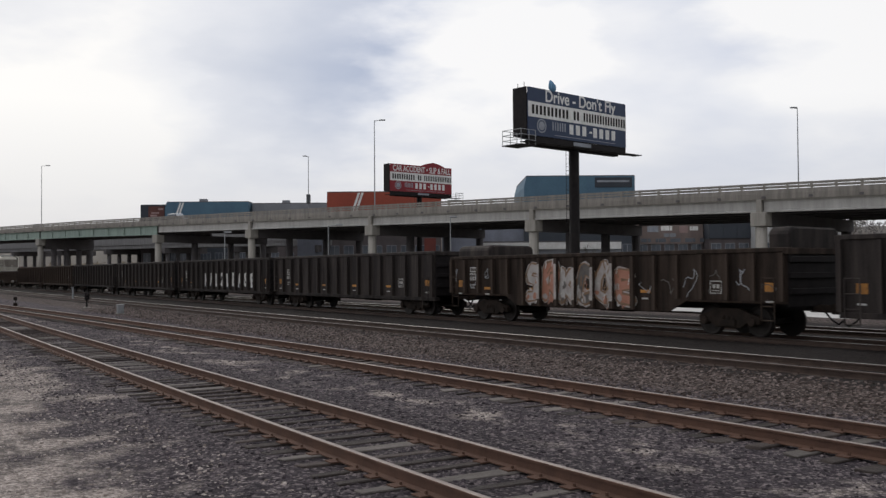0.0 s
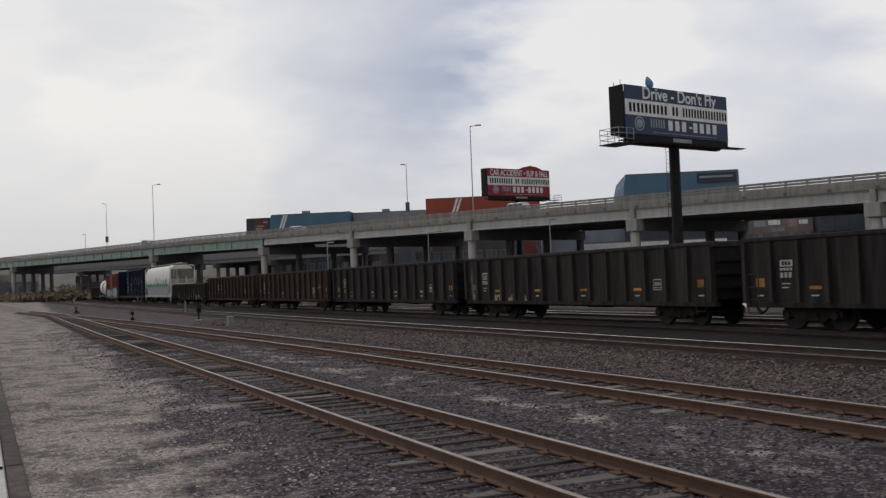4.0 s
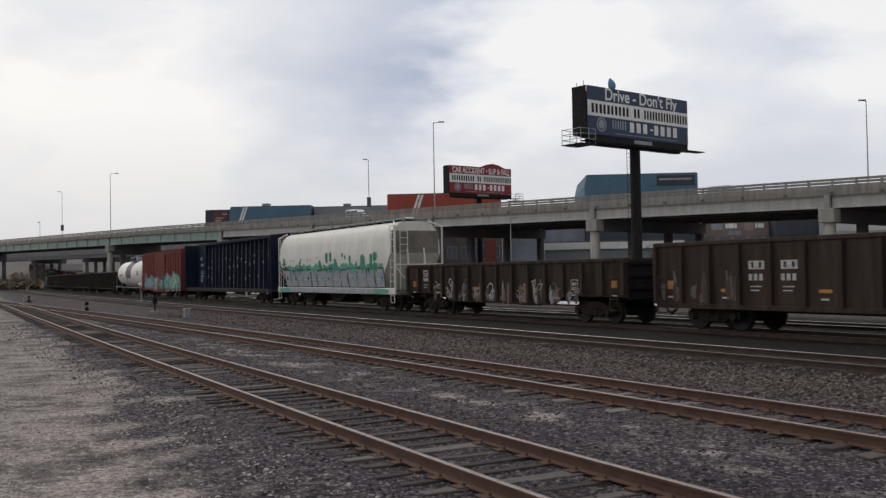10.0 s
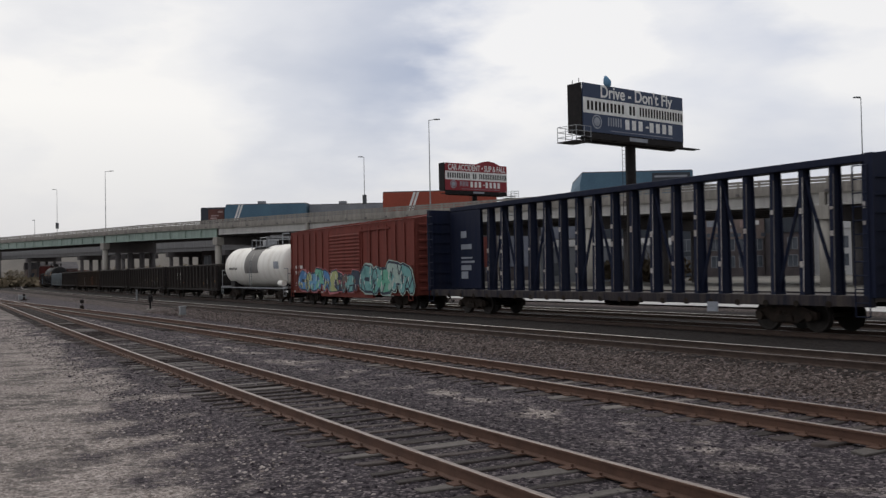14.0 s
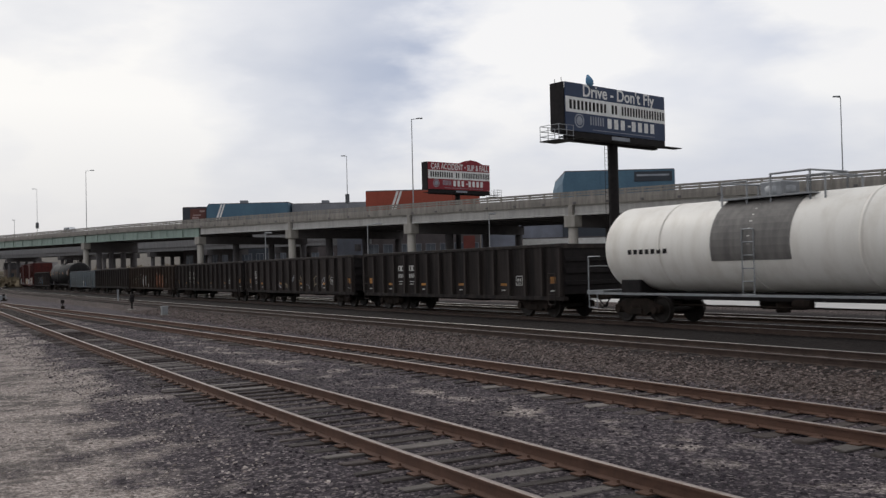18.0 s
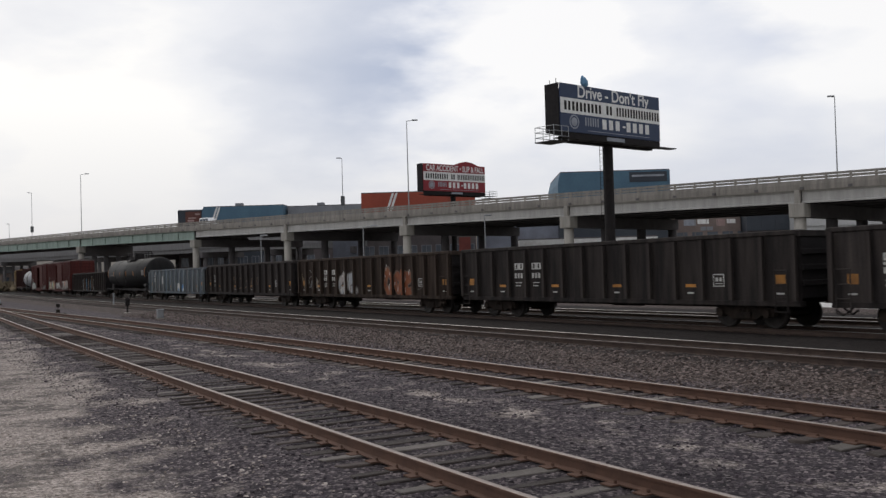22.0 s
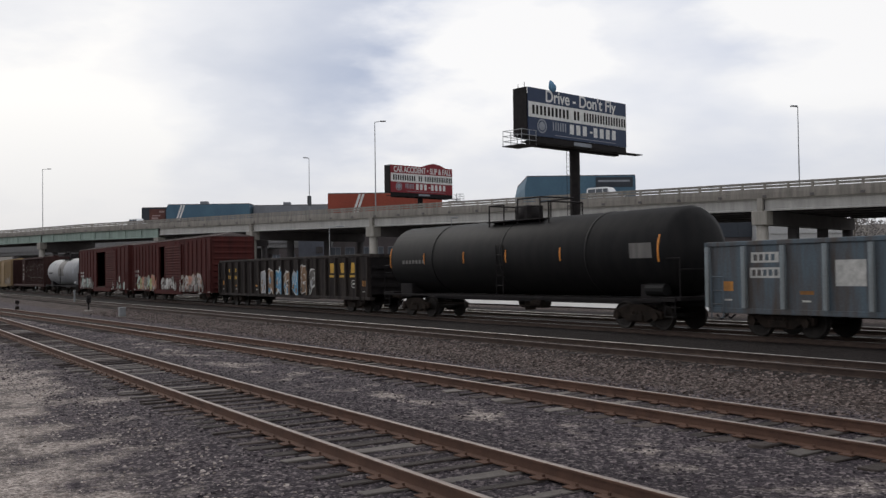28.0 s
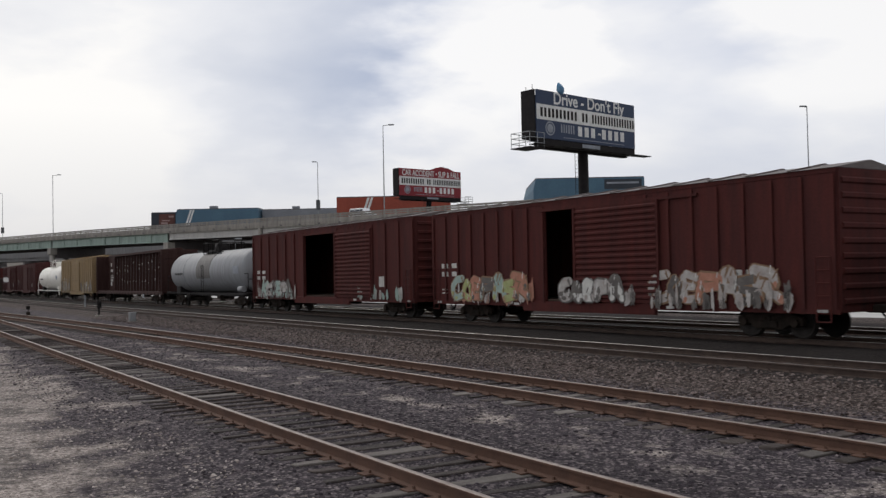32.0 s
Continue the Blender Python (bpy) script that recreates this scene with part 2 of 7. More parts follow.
def yard_material():
    """The yard's ground: dark ballast round the yard tracks, brown ballast on the mainline's shoulder, oily ballast
    under the trains darkened further for the shade there, and a pale dirt lot with a ragged edge."""
    m = bpy.data.materials.new("yard_ground")
    m.use_nodes = True
    nt = m.node_tree
    N, Lk = nt.nodes.new, nt.links.new
    b = nt.nodes["Principled BSDF"]
    co = N("ShaderNodeTexCoord")

    def math_(op, *vals):
        n = N("ShaderNodeMath")
        n.operation = op
        for i, v in enumerate(vals):
            if isinstance(v, (int, float)):
                n.inputs[i].default_value = v
            else:
                Lk(v, n.inputs[i])
        return n.outputs[0]

    def step(v, lo, hi):
        n = N("ShaderNodeMapRange")
        n.interpolation_type = "SMOOTHSTEP"
        n.inputs[1].default_value, n.inputs[2].default_value = lo, hi
        Lk(v, n.inputs[0])
        return n.outputs[0]

    def along(v):
        n = N("ShaderNodeVectorMath")
        n.operation = "DOT_PRODUCT"
        Lk(co.outputs["Object"], n.inputs[0])
        n.inputs[1].default_value = v
        return n.outputs["Value"]

    def cloud(scale, detail=7, rough=.62):
        n = N("ShaderNodeTexNoise")
        n.inputs["Scale"].default_value, n.inputs["Detail"].default_value, n.inputs["Roughness"].default_value = scale, detail, rough
        Lk(co.outputs["Object"], n.inputs["Vector"])
        return n.outputs["Fac"]

    def stones(tones, cell):
        vo = N("ShaderNodeTexVoronoi")
        vo.inputs["Scale"].default_value = 1 / cell
        Lk(co.outputs["Object"], vo.inputs["Vector"])
        sep = N("ShaderNodeSeparateColor")
        Lk(vo.outputs["Color"], sep.inputs[0])
        ramp = N("ShaderNodeValToRGB")
        ramp.color_ramp.elements[0].color, ramp.color_ramp.elements[1].color = (*tones[0], 1), (*tones[-1], 1)
        for i, c in enumerate(tones[1:-1]):
            ramp.color_ramp.elements.new((i + 1) * 0.86 / (len(tones) - 1)).color = (*c, 1)
        Lk(sep.outputs[0], ramp.inputs[0])
        return ramp.outputs[0]

    def mix(f, a, c):
        n = N("ShaderNodeMix")
        n.data_type = "RGBA"
        Lk(f, n.inputs[0]), Lk(a, n.inputs[6]), Lk(c, n.inputs[7])
        return n.outputs[2]

    o = math_("SUBTRACT", along((0.8419, 0.5396, 0)), 23.77)
    a = math_("SUBTRACT", along((-0.5396, 0.8419, 0)), 20.40)
    big, mid, small = cloud(.22), cloud(.9), cloud(3.5)
    wob = math_("ADD", math_("MULTIPLY", math_("SUBTRACT", big, .5), 5.0), math_("MULTIPLY", math_("SUBTRACT", mid, .5), 7.0))
    # the lot's edge swings in towards the track with distance
    edge = math_("ADD", math_("MULTIPLY", math_("MINIMUM", a, 0), .13), math_("MULTIPLY", math_("MAXIMUM", a, 0), .055))
    lot = step(math_("SUBTRACT", math_("SUBTRACT", edge, o), math_("ADD", wob, 19.6)), -0.3, 1.0)
    band = math_("SUBTRACT", 1, math_("ABSOLUTE", math_("DIVIDE", math_("ADD", o, 14.8), 1.1)))
    streak = math_("MULTIPLY", step(band, 0, .9), step(mid, .50, .62))
    main = step(math_("ADD", o, math_("MULTIPLY", wob, .12)), -10.4, -9.4)
    oil_shade = math_("MULTIPLY", step(math_("ADD", o, math_("MULTIPLY", wob, .1)), -8.2, -7.4), math_("SUBTRACT", 1, step(o, 8.5, 10.5)))
    ties = math_("SUBTRACT", 1, step(math_("ABSOLUTE", math_("ADD", o, 17.2)), .7, 2.2))
    c = stones(BALLAST, .050)
    c = mix(streak, c, stones(DIRT, .05))
    c = mix(main, c, stones(MAINLINE, .045))
    c = mix(oil_shade, c, stones(OILY_SHADE, .062))
    c = mix(math_("MULTIPLY", lot, .92), c, stones(DIRT, .034))
    damp = math_("MULTIPLY", lot, step(math_("ADD", math_("MULTIPLY", mid, .6), math_("MULTIPLY", small, .4)), .47, .58))
    dark = N("ShaderNodeRGB")
    dark.outputs[0].default_value = (.075, .067, .062, 1)
    c = mix(math_("MULTIPLY", damp, .8), c, dark.outputs[0])
    ve = N("ShaderNodeTexVoronoi")
    ve.feature = "DISTANCE_TO_EDGE"
    ve.inputs["Scale"].default_value = 1 / .050
    Lk(co.outputs["Object"], ve.inputs["Vector"])
    gap = N("ShaderNodeMapRange")
    gap.inputs[1].default_value, gap.inputs[2].default_value = 0, .15
    gap.inputs[3].default_value, gap.inputs[4].default_value = .3, 1
    Lk(ve.outputs["Distance"], gap.inputs[0])
    gapped = math_("MAXIMUM", gap.outputs[0], math_("MULTIPLY", lot, .85))
    tone = math_("ADD", math_("MULTIPLY", small, .55), math_("ADD", math_("MULTIPLY", big, .5), .45))
    tone = math_("MULTIPLY", tone, math_("SUBTRACT", 1, math_("MULTIPLY", ties, .22)))
    clods = math_("ADD", .62, math_("MULTIPLY", step(cloud(11.0, 5, .7), .36, .62), .62))
    tone = math_("ADD", math_("MULTIPLY", tone, math_("SUBTRACT", 1, lot)), math_("MULTIPLY", math_("MULTIPLY", tone, clods), lot))
    sc = N("ShaderNodeVectorMath")
    sc.operation = "SCALE"
    Lk(c, sc.inputs[0]), Lk(math_("MULTIPLY", gapped, tone), sc.inputs["Scale"])
    Lk(sc.outputs[0], b.inputs["Base Color"])
    b.inputs["Roughness"].default_value = .95
    b.inputs["Specular IOR Level"].default_value = .15
    bp = N("ShaderNodeBump")
    bp.inputs["Strength"].default_value, bp.inputs["Distance"].default_value = .9, .03
    Lk(ve.outputs["Distance"], bp.inputs["Height"]), Lk(bp.outputs[0], b.inputs["Normal"])
    return m


# fouled ballast tones, lowered further for the shade beneath the cars
OILY_SHADE = [(0.0078, 0.0062, 0.0062), (0.013, 0.0104, 0.0099), (0.0192, 0.0151, 0.014), (0.0281, 0.0218, 0.0198), (0.0415, 0.0332, 0.0305)]
M_YARD = yard_material()
M_GROUND = mat("far_ground", (0.13, 0.12, 0.10), (0.20, 0.19, 0.17), 0.05, 0.95, bump=0.3, fine=3)
M_RAIL = mat("rusty_rail_steel", (0.082, 0.044, 0.031), (0.115, 0.062, 0.042), 3, 0.8, 0.0, 0.3, 60)
M_DARKRAIL = mat("dark_rail_steel", (0.045, 0.030, 0.024), (0.07, 0.047, 0.037), 3, 0.75, 0.1, 0.3, 60)
M_SHINE = mat("polished_rail_head", (0.30, 0.285, 0.27), (0.20, 0.185, 0.175), 5, 0.42, 1.0, 0.05, 80)
M_DULL = mat("worn_rail_head", (0.27, 0.225, 0.20), (0.19, 0.15, 0.13), 5, 0.5, 0.5, 0.1, 80)
M_DULLMAIN = mat("brown_rail_head", (0.13, 0.105, 0.095), (0.09, 0.07, 0.062), 5, 0.55, 0.4, 0.1, 80)
M_TIE = mat("weathered_timber", (0.030, 0.023, 0.021), (0.072, 0.058, 0.052), 3.5, 0.9, 0, 0.7, 30, per=0.5)
M_PALETIE = mat("bleached_timber", (0.095, 0.083, 0.075), (0.16, 0.142, 0.13), 2.5, 0.9, 0, 0.6, 30, per=0.3)
M_FARCONC = mat("sooty_grey_concrete", (0.20, 0.197, 0.20), (0.15, 0.147, 0.15), 0.5, 0.9, 0, 0.2, 14, streak=True)
M_CONC = mat("bridge_concrete", (0.34, 0.32, 0.29), (0.25, 0.235, 0.21), 0.5, 0.9, 0, 0.2, 14, streak=True)
M_PARAPET = mat("parapet_concrete", (0.265, 0.245, 0.22), (0.175, 0.162, 0.145), 0.6, 0.9, 0, 0.2, 14, streak=True)
M_GIRDER = mat("pale_girder_paint", (0.43, 0.42, 0.40), (0.33, 0.32, 0.305), 0.4, 0.7, 0, 0.1, 14, streak=True)
M_GREEN = mat("green_girder_paint", (0.26, 0.33, 0.29), (0.20, 0.255, 0.225), 0.4, 0.65, 0, 0.1, 14, streak=True)
# dark tone holds the shade under the overpass deck; roofs reuse it
M_SOFFIT = mat("shade_toned_concrete", (0.125, 0.116, 0.118), (0.09, 0.083, 0.085), 0.5, 0.95, 0, 0.1, 10)
M_GALV = mat("galvanised_steel", (0.30, 0.31, 0.32), (0.22, 0.23, 0.24), 3, 0.5, 0.6, 0.05, 50)
M_BLACK = mat("black_painted_steel", (0.012, 0.0105, 0.011), (0.020, 0.017, 0.017), 2, 0.6, 0.0, 0.08, 30, spec=0.12)
M_IRON = mat("grimy_cast_iron", (0.016, 0.013, 0.011), (0.034, 0.025, 0.020), 3, 0.85, 0.0, 0.3, 40, spec=0.1)
M_ROAD = mat("pale_concrete_road", (0.50, 0.49, 0.47), (0.42, 0.41, 0.40), 0.3, 0.9, 0, 0.2, 10)
M_WHITE = mat("white_paint", (0.74, 0.74, 0.73), (0.60, 0.59, 0.57), 1.5, 0.6, 0, 0.05, 30)
M_NAVY = mat("navy_vinyl", (0.025, 0.040, 0.085), (0.030, 0.047, 0.095), 1, 0.5, 0, 0.03, 20)
M_REDV = mat("red_vinyl", (0.24, 0.022, 0.030), (0.20, 0.018, 0.026), 1, 0.5, 0, 0.03, 20)
M_GRAYV = mat("grey_vinyl", (0.30, 0.32, 0.36), None, 1, 0.5, 0, 0.03, 20)
M_GLASS = mat("dark_window_glass", (0.05, 0.06, 0.075), (0.09, 0.10, 0.12), 0.4, 0.15, 0, 0.0, 20, spec=0.6)
M_ORANGE = mat("grimy_orange_reflector", (0.48, 0.215, 0.045), (0.26, 0.12, 0.035), 4, 0.6, 0, 0.05, 40, per=.4)
M_TAPE = mat("orange_reflective_tape", (0.62, 0.24, 0.035), (0.50, 0.18, 0.03), 4, 0.5, 0, 0.05, 40)
M_DECAL = mat("faded_white_stencil", (0.55, 0.54, 0.51), (0.36, 0.35, 0.33), 5, 0.7, 0, 0.05, 40)
M_YELLOW = mat("yellow_stencil", (0.60, 0.36, 0.05), (0.45, 0.26, 0.05), 4, 0.6, 0, 0.05, 40)


# ---------------------------------------------------------------- mesh helpers
def box(bm, x0, x1, y0, y1, z0, z1):
    v = [bm.verts.new((x, y, z)) for x in (x0, x1) for y in (y0, y1) for z in (z0, z1)]
    for f in ((0, 1, 3, 2), (4, 6, 7, 5), (0, 4, 5, 1), (2, 3, 7, 6), (0, 2, 6, 4), (1, 5, 7, 3)):
        bm.faces.new([v[i] for i in f])
    return v


def prism(bm, pts, axis, a, b):
    """A flat outline of (u, v) points pulled along an axis from a to b. x: (y, z); y: (x, z); z: (x, y)."""
    def at(u, v, w):
        return {"x": (w, u, v), "y": (u, w, v), "z": (u, v, w)}[axis]
    lo, hi = [bm.verts.new(at(u, v, a)) for u, v in pts], [bm.verts.new(at(u, v, b)) for u, v in pts]
    n = len(pts)
    bm.faces.new(lo[::-1]), bm.faces.new(hi)
    for i in range(n):
        bm.faces.new((lo[i], lo[(i + 1) % n], hi[(i + 1) % n], hi[i]))
    return lo + hi


def rod(bm, p, q, r, seg=6, r2=None):
    p, q = Vector(p), Vector(q)
    d = (q - p).normalized()
    a = d.orthogonal().normalized()
    b = d.cross(a)
    r2 = r if r2 is None else r2
    lo = [bm.verts.new(p + (a * math.cos(k) + b * math.sin(k)) * r) for k in np.arange(seg) * 2 * math.pi / seg]
    hi = [bm.verts.new(q + (a * math.cos(k) + b * math.sin(k)) * r2) for k in np.arange(seg) * 2 * math.pi / seg]
    bm.faces.new(lo[::-1]), bm.faces.new(hi)
    for i in range(seg):
        bm.faces.new((lo[i], lo[(i + 1) % seg], hi[(i + 1) % seg], hi[i]))


def lathe(bm, profile, seg=24, axis="x"):
    """A round body about the x (or z) axis from (along, radius) points."""
    rings = []
    for a, r in profile:
        ring = []
        for k in range(seg):
            u, v = r * math.cos(2 * math.pi * k / seg), r * math.sin(2 * math.pi * k / seg)
            ring.append(bm.verts.new((a, u, v) if axis == "x" else (u, v, a)))
        rings.append(ring)
    for A, B in zip(rings, rings[1:]):
        for k in range(seg):
            f = bm.faces.new((A[k], A[(k + 1) % seg], B[(k + 1) % seg], B[k]))
            f.smooth = True
    bm.faces.new(rings[0][::-1]), bm.faces.new(rings[-1])


def mesh_of(bm, name, material, bevel=0.0):
    if bevel:
        bmesh.ops.bevel(bm, geom=list(bm.edges), offset=bevel, segments=1, affect="EDGES", clamp_overlap=True)
    bmesh.ops.recalc_face_normals(bm, faces=list(bm.faces))
    me = bpy.data.meshes.new(name)
    bm.to_mesh(me)
    bm.free()
    me.materials.append(material)
    return me


def part(name, bm, material, parent, label="", bevel=0.0):
    me = bm if isinstance(bm, bpy.types.Mesh) else mesh_of(bm, name, material, bevel)
    ob = new(name, me)
    ob.parent = parent
    if label:
        ob["label"] = label
    return ob


def B(*boxes):
    bm = bmesh.new()
    for b in boxes:
        box(bm, *b)
    return bm


def thing(name, label, category, m=None, group="", kind=""):
    ob = new(name)
    if m is not None:
        ob.matrix_world = m
    return tagged(ob, label, category, group, kind)


def lettering(text, size, material, parent, m, name="lettering", width=None, bold=0.0):
    cu = bpy.data.curves.new(name, "FONT")
    cu.body, cu.size, cu.align_x, cu.align_y, cu.extrude, cu.offset = text, size, "CENTER", "CENTER", 0.006, bold
    tmp = bpy.data.objects.new("tmp", cu)
    scene.collection.objects.link(tmp)
    dg = bpy.context.evaluated_depsgraph_get()
    me = bpy.data.meshes.new_from_object(tmp.evaluated_get(dg))
    bpy.data.objects.remove(tmp)
    if width:
        xs = [v.co.x for v in me.vertices]
        k = width / (max(xs) - min(xs))
        for v in me.vertices:
            v.co.x *= k
    me.materials.clear(), me.materials.append(material)
    ob = new(name, me)
    ob.parent = parent
    ob.matrix_local = m
    return ob


# ---------------------------------------------------------------- lines of the tracks
def curve(x0, y0, head, bend, lo, hi, late=None, step=0.5):
    """A table of (s, x, y, heading) along a track: heading from +y to the left, bending over the first 60 m."""
    s = np.arange(lo, hi + step, step)
    th = head + bend * np.clip(s, -20, 60)
    if late:
        th = th - np.clip((s - late[0]) / late[1], 0, late[2])
    dx, dy = -np.sin(th), np.cos(th)
    X = np.concatenate([[0], np.cumsum((dx[1:] + dx[:-1]) / 2 * step)])
    Y = np.concatenate([[0], np.cumsum((dy[1:] + dy[:-1]) / 2 * step)])
    i0 = int(np.argmin(abs(s)))
    return s, X - X[i0] + x0, Y - Y[i0] + y0, th


TRAIN_LINE = curve(9.004, 30, 0.5829, -0.00026, -480, 640, (126, 923, 0.6))
LINE_A = curve(3.292, 6, 0.55824, -0.00026, -30, 98)
LINE_B = curve(8.529, 8, 0.56996, 0.00082, -34, 130)
HIGH = 0.156


def on(line, s, off=0.0, z=0.0):
    S, X, Y, T = line
    x, y, th = (float(np.interp(s, S, c)) for c in (X, Y, T))
    return Vector((x + off * math.cos(th), y + off * math.sin(th), z)), th


def off_of(x, y):
    """How far a place lies beyond the train's track (negative: towards the camera)."""
    return (x - 9.004) * math.cos(0.57) + (y - 30) * math.sin(0.57)


# ---------------------------------------------------------------- ground
def smooth(a, b, t):
    t = min(1, max(0, (t - a) / (b - a)))
    return t * t * (3 - 2 * t)


def ground_z(o, a):
    z = -0.27 + 0.075 * smooth(-20.5, -18.8, o) + 0.20 * smooth(-9.8, -7.2, o) - 0.10 * smooth(12, 16, o)
    return z + 0.025 * noise.noise((o * 0.35, a * 0.25, 0)) + 0.018 * noise.noise((o * 1.7, a * 1.5, 3))


def to_xy(o, a):
    """From metres beyond the train's track and metres along it to the world."""
    c, s = math.cos(0.57), math.sin(0.57)
    return 9.004 + o * c - a * s, 30 + o * s + a * c


def make_ground():
    os_ = [-2500, -900, -300, -120, -70, -50] + list(np.arange(-42, 20, 0.5)) + [22, 26, 32, 42, 60, 90, 150, 300, 900, 2800]
    as_ = [-2500, -900, -300, -140, -80, -50] + list(np.arange(-38, 70, 0.6)) + list(np.arange(70, 200, 3)) + [240, 300, 400, 600, 1200, 3500]
    verts, faces, idx = [], [], []
    for i, o in enumerate(os_):
        for a in as_:
            x, y = to_xy(o, a)
            near = abs(o) < 60 and -60 < a < 220
            verts.append((x, y, ground_z(o, a) if near else -0.32))
    n = len(as_)
    for i in range(len(os_) - 1):
        for j in range(n - 1):
            faces.append((i * n + j, (i + 1) * n + j, (i + 1) * n + j + 1, i * n + j + 1))
            o, a = (os_[i] + os_[i + 1]) / 2, (as_[j] + as_[j + 1]) / 2
            idx.append(1 if (o < -45 or o > 14 or a < -60 or a > 300) else 0)
    me = bpy.data.meshes.new("ground")
    me.from_pydata(verts, [], faces)
    for m in (M_YARD, M_GROUND):
        me.materials.append(m)
    me.polygons.foreach_set("material_index", idx)
    me.polygons.foreach_set("use_smooth", [True] * len(faces))
    tagged(new("ground", me), "dark crushed-stone rail yard ground with pale dirt", "ground", kind="structure")


make_ground()


def scatter(name, label, tones, count, o0, o1, a0, a1, size, keep, seed):
    """Loose stones lying on the ground, in one mesh."""
    rng = np.random.default_rng(seed)
    verts, faces = [], []
    tpl = [(-1, -.6, -.3), (.8, -.9, -.25), (1, .7, -.3), (-.7, .9, -.25), (-.5, -.4, .55), (.55, -.45, .5), (.4, .5, .6), (-.45, .45, .45)]
    fc = [(4, 5, 6, 7), (0, 1, 5, 4), (1, 2, 6, 5), (2, 3, 7, 6), (3, 0, 4, 7)]
    done = 0
    while done < count:
        # denser towards the camera
        u = rng.random() ** 1.6
        a = a0 + (a1 - a0) * u
        o = o0 + (o1 - o0) * rng.random()
        if not keep(o, a):
            continue
        done += 1
        x, y = to_xy(o, a)
        z = ground_z(o, a)
        s = size * (0.55 + 0.9 * rng.random())
        c, d = math.cos(rng.random() * 6.28), math.sin(rng.random() * 6.28)
        c, d = c / math.hypot(c, d), d / math.hypot(c, d)
        n = len(verts)
        sx, sy, sz = s * (0.7 + 0.6 * rng.random()), s * (0.6 + 0.5 * rng.random()), s * (0.5 + 0.5 * rng.random())
        for px, py, pz in tpl:
            px, py = px * sx + 0.15 * s * (rng.random() - .5), py * sy
            verts.append((x + px * c - py * d, y + px * d + py * c, z + pz * sz + 0.1 * s))
        faces += [tuple(n + k for k in f) for f in fc]
    me = bpy.data.meshes.new(name)
    me.from_pydata(verts, [], faces)
    me.materials.append(stone_mat(name + "_stone", tones))
    tagged(new(name, me), label, "gravel", kind="stuff")


scatter("loose_ballast", "dark grey crushed stones loose on the yard", BALLAST, 38000, -20.4, -9.6, -28, 40, 0.025, lambda o, a: True, 1)
scatter("mainline_ballast", "brown crushed stones on the mainline shoulder", MAINLINE, 20000, -10.4, -7.2, -26, 44, 0.032, lambda o, a: True, 2)
scatter("dirt_stones", "pale small stones on the dirt lot", DIRT, 12000, -29, -19.4, -16, 30, 0.022, lambda o, a: True, 3)


def make_road():
    bm = bmesh.new()
    for o0, o1 in ((12.5, 20.0),):
        pts = [to_xy(o, a) for o, a in ((o0, -120), (o1, -120), (o1, 150), (o0, 150))]
        prism(bm, pts, "z", -0.28, -0.06)
    ob = new("road", mesh_of(bm, "road", M_ROAD))
    tagged(ob, "pale concrete road beyond the tracks", "road", kind="structure")


make_road()


# ---------------------------------------------------------------- tracks
PROFILE = [(-.068, -.170), (.068, -.170), (.068, -.155), (.012, -.135), (.010, -.042), (.036, -.036), (.036, -.007), (.028, 0), (-.028, 0), (-.036, -.007), (-.036, -.036), (-.010, -.042), (-.012, -.135), (-.068, -.155)]


def rail_mesh(line, s0, s1, off, z, side_mat, head_mat, step):
    n = max(2, int((s1 - s0) / step))
    verts, faces, idx = [], [], []
    k = len(PROFILE)
    for i in range(n + 1):
        s = s0 + (s1 - s0) * i / n
        for u, v in PROFILE:
            p, _ = on(line, s, off + u, z + v)
            verts.append(tuple(p))
    for i in range(n):
        for j in range(k):
            faces.append((i * k + j, i * k + (j + 1) % k, (i + 1) * k + (j + 1) % k, (i + 1) * k + j))
            idx.append(1 if 6 <= j <= 8 else 0)
    me = bpy.data.meshes.new("rail")
    me.from_pydata(verts, [], faces)
    me.materials.append(side_mat), me.materials.append(head_mat)
    me.polygons.foreach_set("material_index", idx)
    me.update()
    return me


